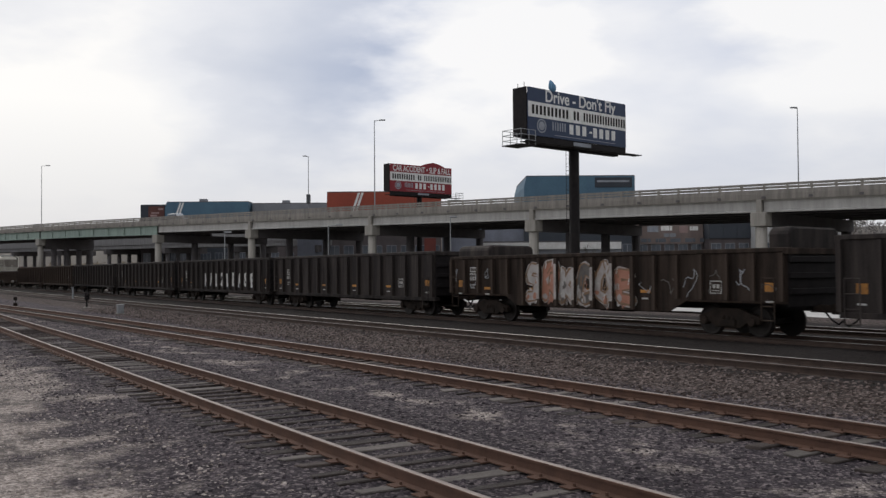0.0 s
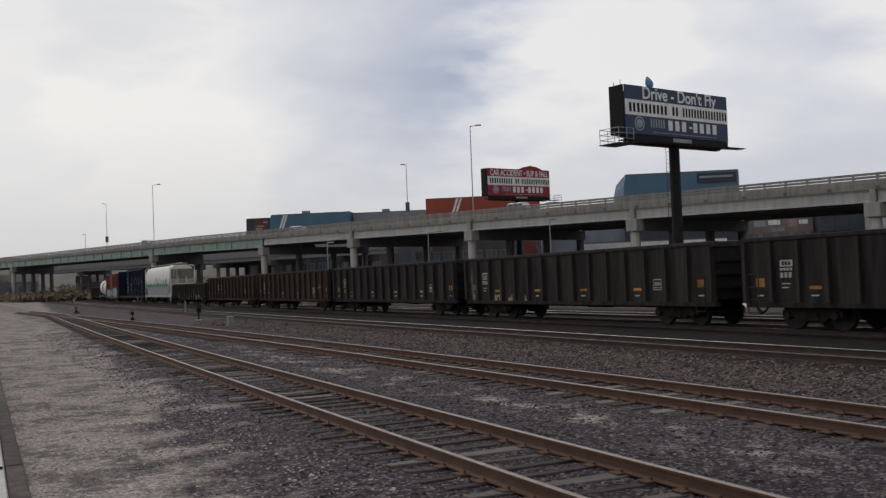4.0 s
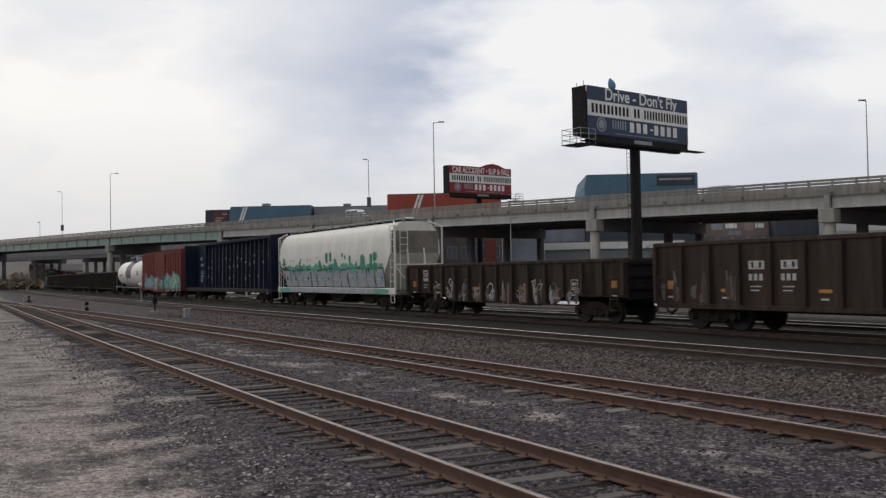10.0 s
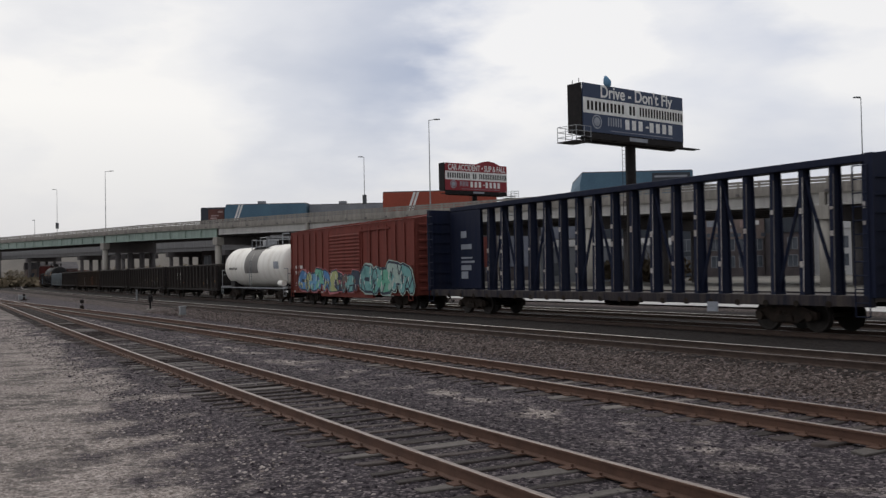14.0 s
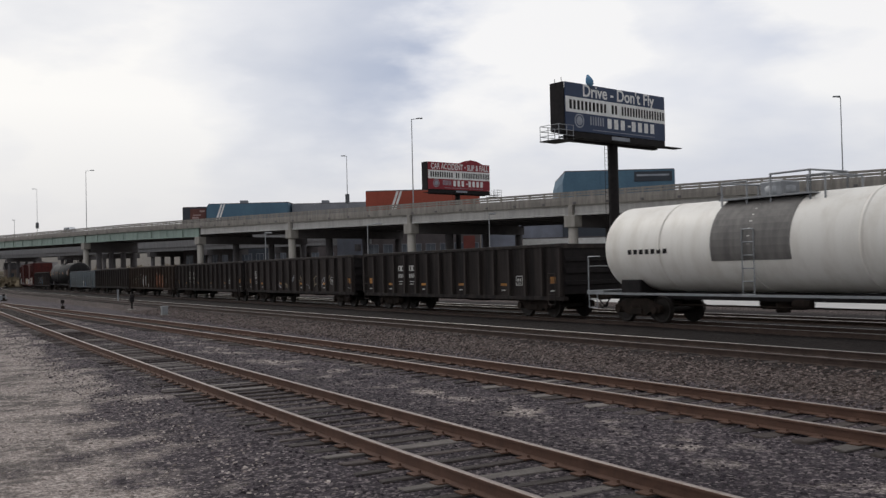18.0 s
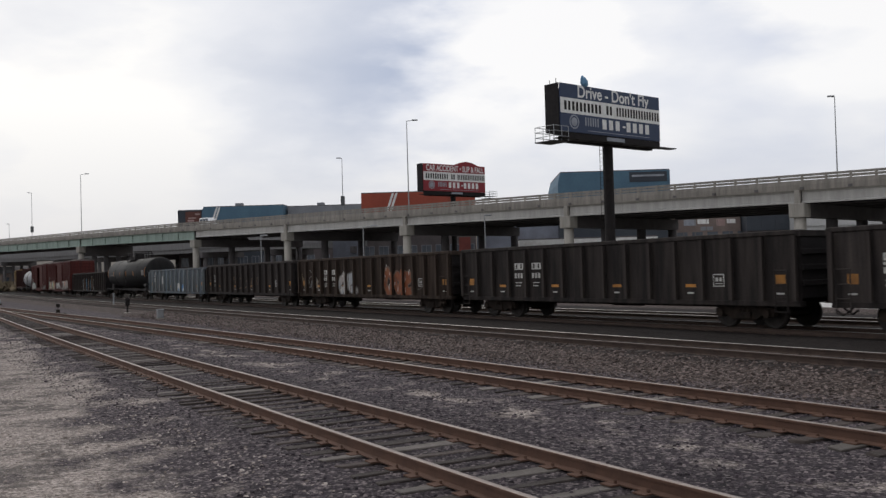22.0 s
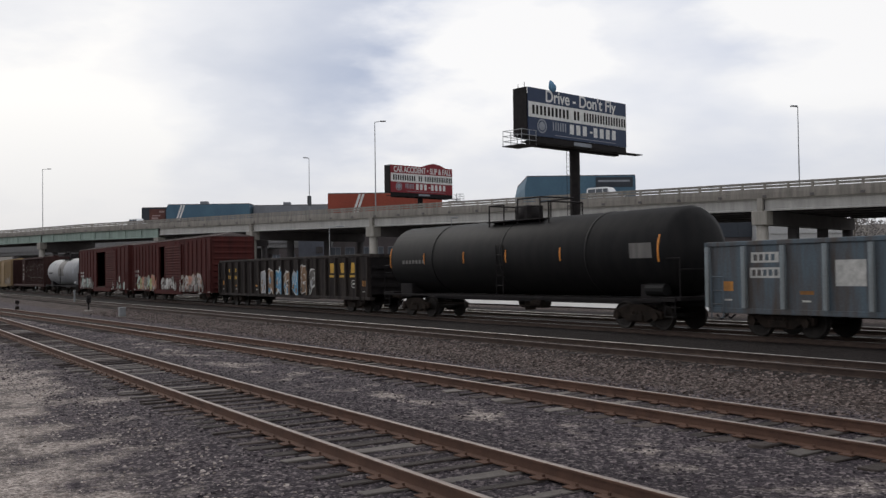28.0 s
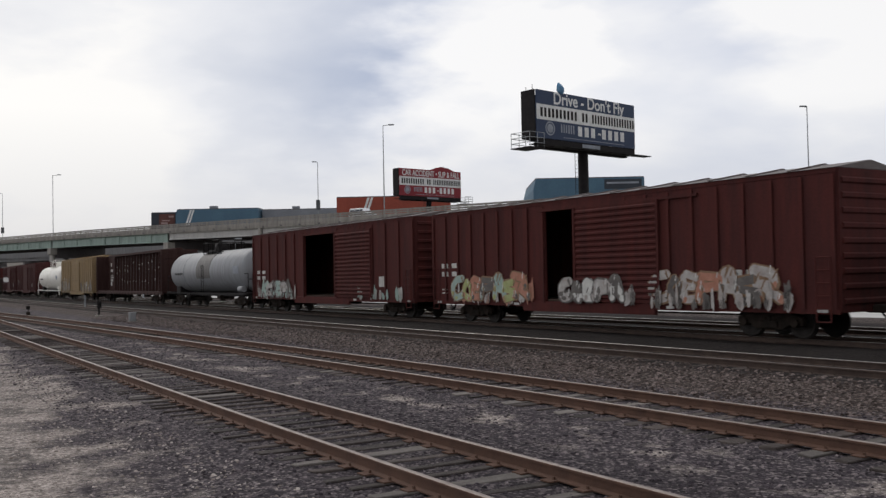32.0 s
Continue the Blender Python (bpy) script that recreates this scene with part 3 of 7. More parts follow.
def make_track(label, line, s0, s1, z, side_mat, head_mat, near, off=0.0, tie_lift=0.0, tie_mat=M_TIE, seed=0, near_head=None):
    """A track: two rails, its ties (those on the stretch `near` are parts, the others one mesh) with plates and anchors."""
    rng = random.Random(seed)
    tr = thing("railway_track", label, "railway track", kind="structure")
    for o in (-.755, .755):
        part("rail", rail_mesh(line, s0, s1, off + o, z, side_mat, head_mat if o > 0 else (near_head or head_mat), 2.0), None, tr)
    shared = []
    for k in range(6):
        bm = B((-1.3, 1.3, -.105, .105, -.16, 0))
        for v in bm.verts:
            v.co += Vector((rng.uniform(-.12, .06), rng.uniform(-.03, .03), rng.uniform(-.022, .010)))
        shared.append(mesh_of(bm, "tie", M_PALETIE if (k > 3 and seed == 1) or (k > 4 and seed == 2) else tie_mat, 0.012))
    plate = mesh_of(B((-.19, .19, -.09, .09, 0, .016), (-.09, -.07, -.045, -.015, .016, .05), (.07, .09, .015, .045, .016, .05)), "tie_plate", side_mat)
    verts, faces = [], []
    s = s0
    while s < s1:
        p, th = on(line, s, off + rng.uniform(-.06, .06))
        yaw = math.degrees(th) + rng.uniform(-2.2, 2.2)
        zt = z - .172 + tie_lift + rng.uniform(-.006, .004)
        if near[0] <= s <= near[1]:
            ob = part("tie", rng.choice(shared), None, tr)
            ob.matrix_local = pose(p.x, p.y, zt, 0, 0, yaw)
            for o in (-.755, .755):
                q, th = on(line, s, off + o)
                pl = part("tie_plate", plate, None, tr)
                pl.matrix_local = pose(q.x, q.y, z - .172 + .001, 0, 0, math.degrees(th))
        else:
            m = pose(p.x, p.y, zt, 0, 0, yaw)
            n = len(verts)
            for x in (-1.3, 1.3):
                for y in (-.115, .115):
                    for zz in (-.16, 0):
                        verts.append(tuple(m @ Vector((x, y, zz))))
            faces += [tuple(n + i for i in f) for f in ((0, 1, 3, 2), (4, 6, 7, 5), (0, 4, 5, 1), (2, 3, 7, 6), (1, 5, 7, 3))]
        s += 0.54 + rng.uniform(-.05, .05)
    if verts:
        me = bpy.data.meshes.new("far_ties")
        me.from_pydata(verts, [], faces)
        me.materials.append(tie_mat)
        ob = part("far_ties", me, None, tr)
        ob["kind"] = "stuff"
    return tr


make_track("rusty yard track on half-buried wooden ties", LINE_A, -26, 96, 0.0, M_RAIL, M_DULL, (-12, 50), tie_lift=0.003, seed=1)
make_track("rusty yard siding on sunken wooden ties", LINE_B, -30, 128, 0.0, M_RAIL, M_DULL, (-14, 40), tie_lift=0.004, seed=2)
make_track("mainline track with worn shiny rail heads", TRAIN_LINE, -70, 260, HIGH, M_DARKRAIL, M_SHINE, (-14, 45), -6.25, tie_lift=0.022, seed=3, near_head=M_DULLMAIN)
make_track("mainline track under the moving freight train", TRAIN_LINE, -110, 560, HIGH, M_DARKRAIL, M_SHINE, (-14, 10), seed=4)
make_track("mainline track on the far side of the train", TRAIN_LINE, -80, 240, HIGH, M_DARKRAIL, M_SHINE, (-2, -1), 4.4, seed=5)


# ---------------------------------------------------------------- yard fixtures
def at_ground(x, y, extra=0.0):
    o = off_of(x, y)
    a = -(x - 9.004) * math.sin(0.57) + (y - 30) * math.cos(0.57)
    return (ground_z(o, a) if (abs(o) < 60 and -60 < a < 220) else -0.32) + extra


def dwarf_signal(x, y, h):
    z = at_ground(x, y)
    g = thing("dwarf_signal", "black low railway signal on a short mast", "railway signal", pose(x, y, z, 0, 0, 40))
    bm = bmesh.new()
    rod(bm, (0, 0, -.1), (0, 0, h * .55), .06, 8)
    part("mast", bm, M_BLACK, g)
    part("signal_head", B((-.14, .14, -.12, .10, h * .5, h)), M_BLACK, g, bevel=.03)
    for zz in (h * .62, h * .85):
        bm = bmesh.new()
        rod(bm, (0, -.11, zz), (0, -.3, zz), .085, 10)
        part("hood", bm, M_BLACK, g)
    part("footing", B((-.2, .2, -.2, .2, -.1, .06)), M_CONC, g, bevel=.02)


def switch_stand(x, y, h=.75):
    z = at_ground(x, y)
    g = thing("switch_stand", "dark iron track switch stand with a target", "switch stand", pose(x, y, z, 0, 0, 30))
    part("base", B((-.3, .3, -.12, .12, -.05, .12), (-.12, .12, -.1, .1, .12, h * .5)), M_IRON, g, bevel=.02)
    bm = bmesh.new()
    rod(bm, (0, 0, h * .4), (0, 0, h), .025, 8)
    part("mast", bm, M_IRON, g)
    part("target", B((-.12, .12, -.012, .012, h * .7, h)), M_BLACK, g, bevel=.004)
    bm = bmesh.new()
    rod(bm, (.1, 0, .15), (.55, -.1, .1), .02, 6)
    part("lever", bm, M_IRON, g)


def relay_box(x, y, h, w, label):
    z = at_ground(x, y)
    g = thing("relay_box", label, "equipment box", pose(x, y, z, 0, 0, 33))
    part("cabinet", B((-w / 2, w / 2, -w / 2, w / 2, .05, h)), M_GALV, g, bevel=.02)
    part("lid", B((-w / 2 - .03, w / 2 + .03, -w / 2 - .03, w / 2 + .03, h, h + .05)), M_GALV, g, bevel=.01)
    part("footing", B((-w / 2 - .05, w / 2 + .05, -w / 2 - .05, w / 2 + .05, -.15, .05)), M_CONC, g)


def concrete_strip():
    """A pale concrete strip with a dark timber edge and black hose loops, along the lot beside the yard."""
    x0, y0, x1, y1 = -21.0, 34.5, -2.6, 5.0
    L = math.hypot(x1 - x0, y1 - y0)
    g = thing("concrete_strip", "pale concrete strip with a dark timber edge", "kerb", pose(x0, y0, at_ground(-12, 20), 0, 0, math.degrees(math.atan2(y1 - y0, x1 - x0))))
    part("slab", B((0, L, -1.5, -.17, -.2, .06)), M_ROAD, g, "pale concrete slab", .02)
    for k in range(8):
        part("edge_timber", B((L * k / 8 + .02, L * (k + 1) / 8 - .02, -.16, .06, -.15, .10)), M_TIE, g, bevel=.02)
    for k in range(14):
        a = L * (k + .5) / 14
        bm = bmesh.new()
        pts = [(a, -.2, .08), (a + .1, -.45, .12), (a + .35, -.75, .09), (a + .7, -.9, .08)]
        for p, q in zip(pts, pts[1:]):
            rod(bm, p, q, .02, 5)
        part("hose_loop", bm, M_BLACK, g)


concrete_strip()
dwarf_signal(-23.97, 64.64, 1.05)
switch_stand(-28.92, 64.85, .8)
switch_stand(-50.4, 98.8, .7)
relay_box(-18.42, 54.87, .50, .34, "small grey metal relay box on ballast")
relay_box(-52.5, 102.5, .5, .7, "low pale switch machine beside the turnout")
relay_box(-30.0, 77.8, 1.0, .12, "thin white marker post in the ballast")


# ---------------------------------------------------------------- overpass
def bridge_at(i, off=0.0):
    """The overpass's line: i counts its concrete spans from the near pier to the far ones."""
    ux, uy = -22.05 / 30.18, 20.61 / 30.18
    z = 8.15 + 0.45 * i if i < 5 else 10.4 + 0.22 * (i - 5)
    return Vector((33.89 - 22.05 * i - off * uy * -1, 99.84 + 20.61 * i + off * -ux, z))


def sweep(bm, i0, i1, n, section, off=0.0, dz=0.0):
    """A solid with an (across, up) section along the overpass."""
    rings = []
    for k in range(n + 1):
        i = i0 + (i1 - i0) * k / n
        rings.append([bm.verts.new(bridge_at(i, off + u) + Vector((0, 0, v + dz))) for u, v in section])
    for A, C in zip(rings, rings[1:]):
        for k in range(len(section)):
            bm.faces.new((A[k], A[(k + 1) % len(section)], C[(k + 1) % len(section)], C[k]))
    bm.faces.new(rings[0]), bm.faces.new(rings[-1][::-1])


def rect(u0, u1, v0, v1):
    return [(u0, v0), (u1, v0), (u1, v1), (u0, v1)]


PIERS = [-1.0, 0, 1, 2, 3, 4]
STEEL = [5.69, 9.2]
WIDE = 26.0
SLIM = 13.0


def make_overpass():
    br = thing("overpass", "long concrete highway overpass with a railed parapet", "overpass")
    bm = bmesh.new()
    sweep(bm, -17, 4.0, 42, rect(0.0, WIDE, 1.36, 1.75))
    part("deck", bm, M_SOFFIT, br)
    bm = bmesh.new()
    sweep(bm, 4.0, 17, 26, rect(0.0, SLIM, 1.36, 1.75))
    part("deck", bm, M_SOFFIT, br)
    for u, i0, i1 in ((-0.05, -17, 17), (WIDE - .3, -17, 4), (SLIM - .3, 4.01, 17)):
        bm = bmesh.new()
        sweep(bm, i0, i1, 2 * int(i1 - i0), [(u, 1.30), (u + .35, 1.30), (u + .35, 1.76), (u + .30, 2.36), (u + .06, 2.36), (u, 1.9)])
        part("parapet", bm, M_PARAPET, br)
        bm = bmesh.new()
        for v in (2.44, 2.76):
            sweep(bm, i0, i1, 2 * int(i1 - i0), rect(u + .08, u + .24, v, v + .25))
        part("railing", bm, M_PARAPET, br)
    me = mesh_of(B((-.12, .12, -.09, .09, 0, .74)), "railing_post", M_PARAPET, .02)
    for k in range(int(13 * 30.18 / 2.5)):
        i = -3 + k * 2.5 / 30.18
        p = bridge_at(i, .1)
        ob = part("railing_post", me, None, br)
        ob.matrix_local = pose(p.x, p.y, p.z + 2.28, 0, 0, 137)
    block = mesh_of(B((-.2, .2, -.10, .10, 0, .24)), "drain_block", M_SOFFIT)
    for k in range(0, int(13 * 30.18 / 5)):
        p = bridge_at(-3 + k * 5 / 30.18, -.06)
        ob = part("drain_block", block, None, br)
        ob.matrix_local = pose(p.x, p.y, p.z + 1.42, 0, 0, 137)
    ends = [-17, -14, -11, -8, -5, -3, -2] + PIERS + STEEL + [11.5, 14, 17]
    for a, b in zip(ends, ends[1:]):
        steel = a >= 4
        for u in ((0.25, 4.2, 8.4, 12.4) if steel else (0.25, 5.2, 10.4, 15.6, 20.8, 25.2)):
            bm = bmesh.new()
            d = 0.0 if not steel else -0.45
            sweep(bm, a + .012, b - .012, 4, [(u - .05, d), (u + .45, d), (u + .45, d + .12), (u + .25, d + .2), (u + .25, 1.1), (u + .45, 1.36), (u - .05, 1.36), (u + .10, 1.1), (u + .10, d + .2), (u - .05, d + .12)])
            # only the outer girder keeps its paint; inner ones are coloured as shaded
            part("girder", bm, M_SOFFIT if u > 1 else M_GREEN if steel else M_GIRDER, br, "inner girder in the dark deck-shade tone" if u > 1 else "pale green steel girder" if steel else "pale concrete girder")
        if steel:
            n = int((b - a) * 30.18 / 6)
            for k in range(1, n):
                p = bridge_at(a + (b - a) * k / n, .19)
                ob = part("stiffener", B((-.04, .04, -.16, .0, -.3, 1.3)), M_GREEN, br)
                ob.matrix_local = pose(p.x, p.y, p.z, 0, 0, 137)
    for i in PIERS + STEEL + [-2, -3, -5, -8, -11, -14, 11.5, 14]:
        p = bridge_at(i)
        drop = 0.45 if i in STEEL + [4] else 0.0
        ux = Vector((20.61, 22.05, 0)).normalized()
        pier = part("pier", B((-.85, .85, -.35, 1.25, -drop - 1.5, -drop - .02)), M_CONC, br, "concrete pier block over a round column", .06)
        pier.matrix_local = pose(p.x, p.y, p.z, 0, 0, 137 + 180)
        slim = i > 4
        # cap beam and inner columns take the darker tone for deck shade
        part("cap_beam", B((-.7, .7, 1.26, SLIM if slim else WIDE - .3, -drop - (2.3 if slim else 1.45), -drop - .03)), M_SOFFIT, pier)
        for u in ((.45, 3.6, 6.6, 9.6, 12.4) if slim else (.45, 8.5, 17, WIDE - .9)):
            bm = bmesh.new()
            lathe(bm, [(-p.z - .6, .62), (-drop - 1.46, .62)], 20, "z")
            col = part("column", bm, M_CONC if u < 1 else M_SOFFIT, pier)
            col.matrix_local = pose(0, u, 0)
        if not drop:
            diaphragm = part("end_block", B((-.28, .28, -.12, .3, 0, 1.34)), M_CONC, br)
            diaphragm.matrix_local = pose(p.x, p.y, p.z, 0, 0, 137 + 180)


make_overpass()


def make_second_bridge():
    br = thing("second_bridge", "grey lower bridge behind the overpass", "bridge")
    bm = bmesh.new()
    sweep(bm, 3.6, 13, 10, rect(33, 43, -1.0, -.2))
    part("deck", bm, M_FARCONC, br)
    for d in (0, 9.8):
        bm = bmesh.new()
        sweep(bm, 3.6, 13, 10, rect(33 + d, 33.3 + d, -.2, 1.3))
        part("parapet", bm, M_FARCONC, br)
        bm = bmesh.new()
        sweep(bm, 3.6, 13, 10, rect(33.3 + d * .9, 33.9 + d * .9, -2.0, -1.0))
        part("girder", bm, M_FARCONC, br)
    for i in (3.7, 4.7, 5.7, 6.7, 7.7, 8.7, 10.2):
        p = bridge_at(i, 33)
        bent = part("cross_beam", B((-.7, .7, -1.0, 11.5, -3.4, -2.02)), M_SOFFIT, br)
        bent.matrix_local = pose(p.x, p.y, p.z, 0, 0, -43)
        for u in (33.3, 36.3, 39.3, 42.3):
            p = bridge_at(i, u)
            bm = bmesh.new()
            lathe(bm, [(-.6, .55), (p.z - 3.3, .55)], 12, "z")
            c = part("column", bm, M_SOFFIT, br)
            c.matrix_local = pose(p.x, p.y, 0)


make_second_bridge()


M_BAND0 = mat("dull_grey_steel", (0.11, 0.115, 0.12), (0.08, 0.085, 0.09), 2, 0.6, 0.2, 0.05, 30)


def street_lamp(x, y, z0, h, arm, yaw, box_h=0.0, label="tall grey highway lamp on the overpass", r=.10):
    g = thing("street_lamp", label, "street lamp", pose(x, y, z0, 0, 0, yaw), group="lamps along the overpass")
    bm = bmesh.new()
    rod(bm, (0, 0, 0), (0, 0, h), r, 8, r * .55)
    part("pole", bm, M_GALV, g)
    bm = bmesh.new()
    rod(bm, (0, 0, h - .05), (arm, 0, h + .05), .05, 6)
    part("arm", bm, M_GALV, g)
    part("lamp_head", B((arm - .15, arm + .75, -.18, .18, h - .02, h + .16)), M_GALV, g, bevel=.05)
    if box_h:
        part("junction_box", B((-.38, .38, -.38, .38, box_h - 1.1, box_h + .8)), M_BAND0, g, bevel=.05)


street_lamp(-9.45, 140.5, 10.2, 14.42, .9, 0)
street_lamp(-26.2, 190.9, 11.4, 14.1, -1.0, 0, 5.6)
street_lamp(46.9, 122.9, 9.9, 13.2, -.8, 0)
street_lamp(-90.95, 217.2, 11.4, 15.5, 1.2, 0)
street_lamp(-141.5, 299.5, 12.6, 18.2, -1.3, 0, 6.6)
street_lamp(-155.0, 311.6, 12.8, 8.9, -.7, 0)
street_lamp(-26.8, 118.7, -.35, 7.5, .1, 0, 0, "short grey street lamp beside the far road")
street_lamp(-13.9, 119.4, -.35, 8.35, 1.1, 0, 0, "short grey street lamp beside the far road")
street_lamp(1.5, 120.1, -.35, 9.3, .1, 0, 0, "short grey street lamp beside the far road")


def billboard(x, y, z0, top, w, h, yaw, pole_h, face_mat, words, seed, wide_words, dark_bar, back=True):
    """A two-faced roadside billboard on one steel pole: faces, frame, catwalk with rails, ladder, cut-out and lettering."""
    g = thing("billboard", words[1], "billboard", pose(x, y, z0, 0, 0, yaw))
    zc = pole_h
    bm = bmesh.new()
    rod(bm, (0, .6, 0), (0, .6, zc + 1.0), .48, 18)
    part("pole", bm, M_BLACK, g, "black steel pole")
    bm = bmesh.new()
    for dx in (-.22, .22):
        rod(bm, (-1.05 + dx, .5, max(0, zc - 7)), (-1.05 + dx, .5, zc + .3), .025, 5)
    for k in range(20):
        rod(bm, (-1.27, .5, max(0, zc - 7) + k * .36), (-.83, .5, max(0, zc - 7) + k * .36), .018, 4)
    part("ladder", bm, M_BLACK, g)
    part("torsion_beam", B((-w * .45, w * .45, .3, .9, zc - .1, zc + .45)), M_BLACK, g)
    z1 = zc + .75
    part("face", B((-w / 2, w / 2, -.12, 0, z1, z1 + h)), face_mat, g, words[2], .02)
    part("lower_apron", B((-w / 2, w / 2, -.06, .02, z1 - .75, z1 - .01)), M_BLACK, g)
    # the second face opens behind in a V
    rear = part("rear_face", B((0, w, -.12, 0, z1, z1 + h)), M_BLACK, g, "dark rear face")
    rear.matrix_local = pose(-w / 2 - .1, 1.6, 0, 0, 0, 12)
    part("side_cap", B((-w / 2 - .12, -w / 2 - .02, .0, 1.6, z1, z1 + h)), M_BLACK, g)
    for k in range(7):
        xx = -w / 2 + w * (k + .5) / 7
        part("stringer", B((xx - .08, xx + .08, .02, .14, z1 - .6, z1 + h - .1)), M_BLACK, g)
        bm = bmesh.new()
        rod(bm, (xx, -1.2, zc - .05), (xx, .4, zc + .05), .06, 5)
        part("catwalk_bracket", bm, M_BLACK, g)
    part("catwalk", B((-w / 2 - 1.3, w / 2 + 1.0, -1.3, -.35, zc - .05, zc + .02)), M_BLACK, g)
    def bar(name, p, q):
        bm = bmesh.new()
        rod(bm, p, q, .03, 5)
        part(name, bm, M_GALV, g)
    e = -1 if seed == 1 else 1
    for xx in (2.0, 1.0, .15):
        for yy in (-1.1, 1.1):
            bar("guard_post", (e * (w / 2 + xx), yy, zc - .3), (e * (w / 2 + xx), yy, zc + 1.0))
    for zz in (zc + .1, zc + .55, zc + 1.0):
        for yy in (-1.1, 1.1):
            bar("guard_rail", (e * (w / 2 + 2.0), yy, zz), (e * (w / 2 + .1), yy, zz))
        bar("guard_rail", (e * (w / 2 + 2.0), -1.1, zz), (e * (w / 2 + 2.0), 1.1, zz))
    part("end_platform", B((min(e * (w / 2 + 2.05), e * (w / 2 + .05)), max(e * (w / 2 + 2.05), e * (w / 2 + .05)), -1.15, 1.15, zc - .36, zc - .28)), M_BLACK, g)
    # the message: a pale band with a dark bar for each character, white words above, white bars below
    part("message_band", B((-w / 2, w / 2, -.130, -.124, z1 + h * .385, z1 + h * .705)), M_WHITE, g, "white band across the face")
    for first, count, pitch in ((-.465, 5, .073), (-.062, 1, .07), (.040, 8, .0575)):
        for k in range(count):
            x0 = w * (first + k * pitch)
            part("dark_bar", B((x0, x0 + w * pitch * .30, -.136, -.131, z1 + h * .45, z1 + h * .64), (x0 + w * pitch * .50, x0 + w * pitch * .78, -.136, -.131, z1 + h * .45, z1 + h * .64)), dark_bar, g)
    lettering(words[0], h * (.36 if seed == 1 else .30), M_WHITE, g, pose(w * wide_words[0], -.128, z1 + h * (.855 if seed == 1 else .84), 90, 0, 0), "slogan", w * wide_words[1], .026)
    for r0, m0, dy in ((.150, M_GRAYV, 0), (.118, face_mat, .004), (.095, M_GRAYV, .008)):
        bm = bmesh.new()
        lathe(bm, [(-.004, h * r0), (.004, h * r0)], 20, "z")
        part("badge", bm, m0, g).matrix_local = pose(-w * .375, -.128 - dy, z1 + h * .22, 90, 0, 0)
    for k in range(3):
        x0 = -w * (.272 - k * .047)
        part("pale_bar", B((x0, x0 + w * .012, -.132, -.122, z1 + h * .16, z1 + h * .34), (x0 + w * .024, x0 + w * .036, -.132, -.122, z1 + h * .16, z1 + h * .34)), M_GRAYV, g)
    for k in range(3):
        x0 = w * (-.105 + k * .066)
        part("pale_bar", B((x0, x0 + w * .040, -.132, -.122, z1 + h * .13, z1 + h * .34)), M_WHITE, g)
    part("pale_bar", B((w * .100, w * .128, -.132, -.122, z1 + h * .21, z1 + h * .25)), M_WHITE, g)
    for k in range(4):
        x0 = w * (.140 + k * .066)
        part("pale_bar", B((x0, x0 + w * .040, -.132, -.122, z1 + h * .13, z1 + h * .34)), M_WHITE, g)
    part("thin_line", B((-w * .25, w * .38, -.130, -.122, z1 + h * .055, z1 + h * .068)), M_GRAYV, g)
    part("name_plate", B((-w * .06, w * .12, -.09, -.065, z1 - .45, z1 - .12)), M_GRAYV, g)
    if seed == 1:
        bm = bmesh.new()
        lathe(bm, [(-.5, .05), (-.35, .28), (0, .36), (.35, .24), (.62, .08)], 12, "z")
        o = part("cut_out", bm, mat("pale_blue_paint", (.16, .30, .45), (.10, .22, .36), 2), g, "blue rounded cut-out on the top edge")
        o.matrix_local = pose(-w * .265, -.05, z1 + h + .35, 0, -25, 0)
        part("antenna", B((-w / 2 + .2, -w / 2 + .24, .5, .54, z1 + h - .2, z1 + h + .5), (-w / 2 - .2, -w / 2 - .16, .9, .94, z1 + h - .2, z1 + h + .3)), M_BLACK, g)
    else:
        bm = bmesh.new()
        prism(bm, [(-.06 * w, 0), (.04 * w, .10 * h), (.14 * w, .15 * h), (.24 * w, .11 * h), (.34 * w, 0)], "y", -.10, -.02)
        o = part("cut_out", bm, face_mat, g)
        o.matrix_local = pose(w * .05, 0, z1 + h)


billboard(13.1, 87.8, -.35, 0, 14.2, 4.28, 42.4, 13.7, M_NAVY, ("Drive - Don't Fly", "tall dark blue two-faced billboard on a black pole", "dark blue printed face"), 1, (.02, .72), M_BLACK)
billboard(-3.1, 172.7, -.35, 0, 14.6, 4.88, 40.8, 16.1, M_REDV, ("CAR ACCIDENT \u2022 SLIP & FALL", "red two-faced billboard behind the overpass", "dark red printed face"), 2, (.01, .93), M_BLACK)


# ---------------------------------------------------------------- buildings beyond the overpass
M_BRICK = mat("dark_brick", (0.10, 0.085, 0.086), (0.07, 0.06, 0.062), 0.4, 0.9, 0, 0.3, 6)
M_REDCLAD = mat("red_cladding", (0.33, 0.075, 0.045), (0.27, 0.06, 0.038), 0.15, 0.7, 0, 0.1, 4)
M_BLUECLAD = mat("blue_cladding", (0.085, 0.16, 0.22), (0.07, 0.13, 0.19), 0.15, 0.7, 0, 0.1, 4)
M_SLATE = mat("slate_cladding", (0.045, 0.052, 0.064), (0.034, 0.04, 0.051), 0.15, 0.7, 0, 0.1, 4)
M_GREYCLAD = mat("grey_cladding", (0.22, 0.23, 0.25), (0.17, 0.18, 0.20), 0.15, 0.7, 0, 0.1, 4)
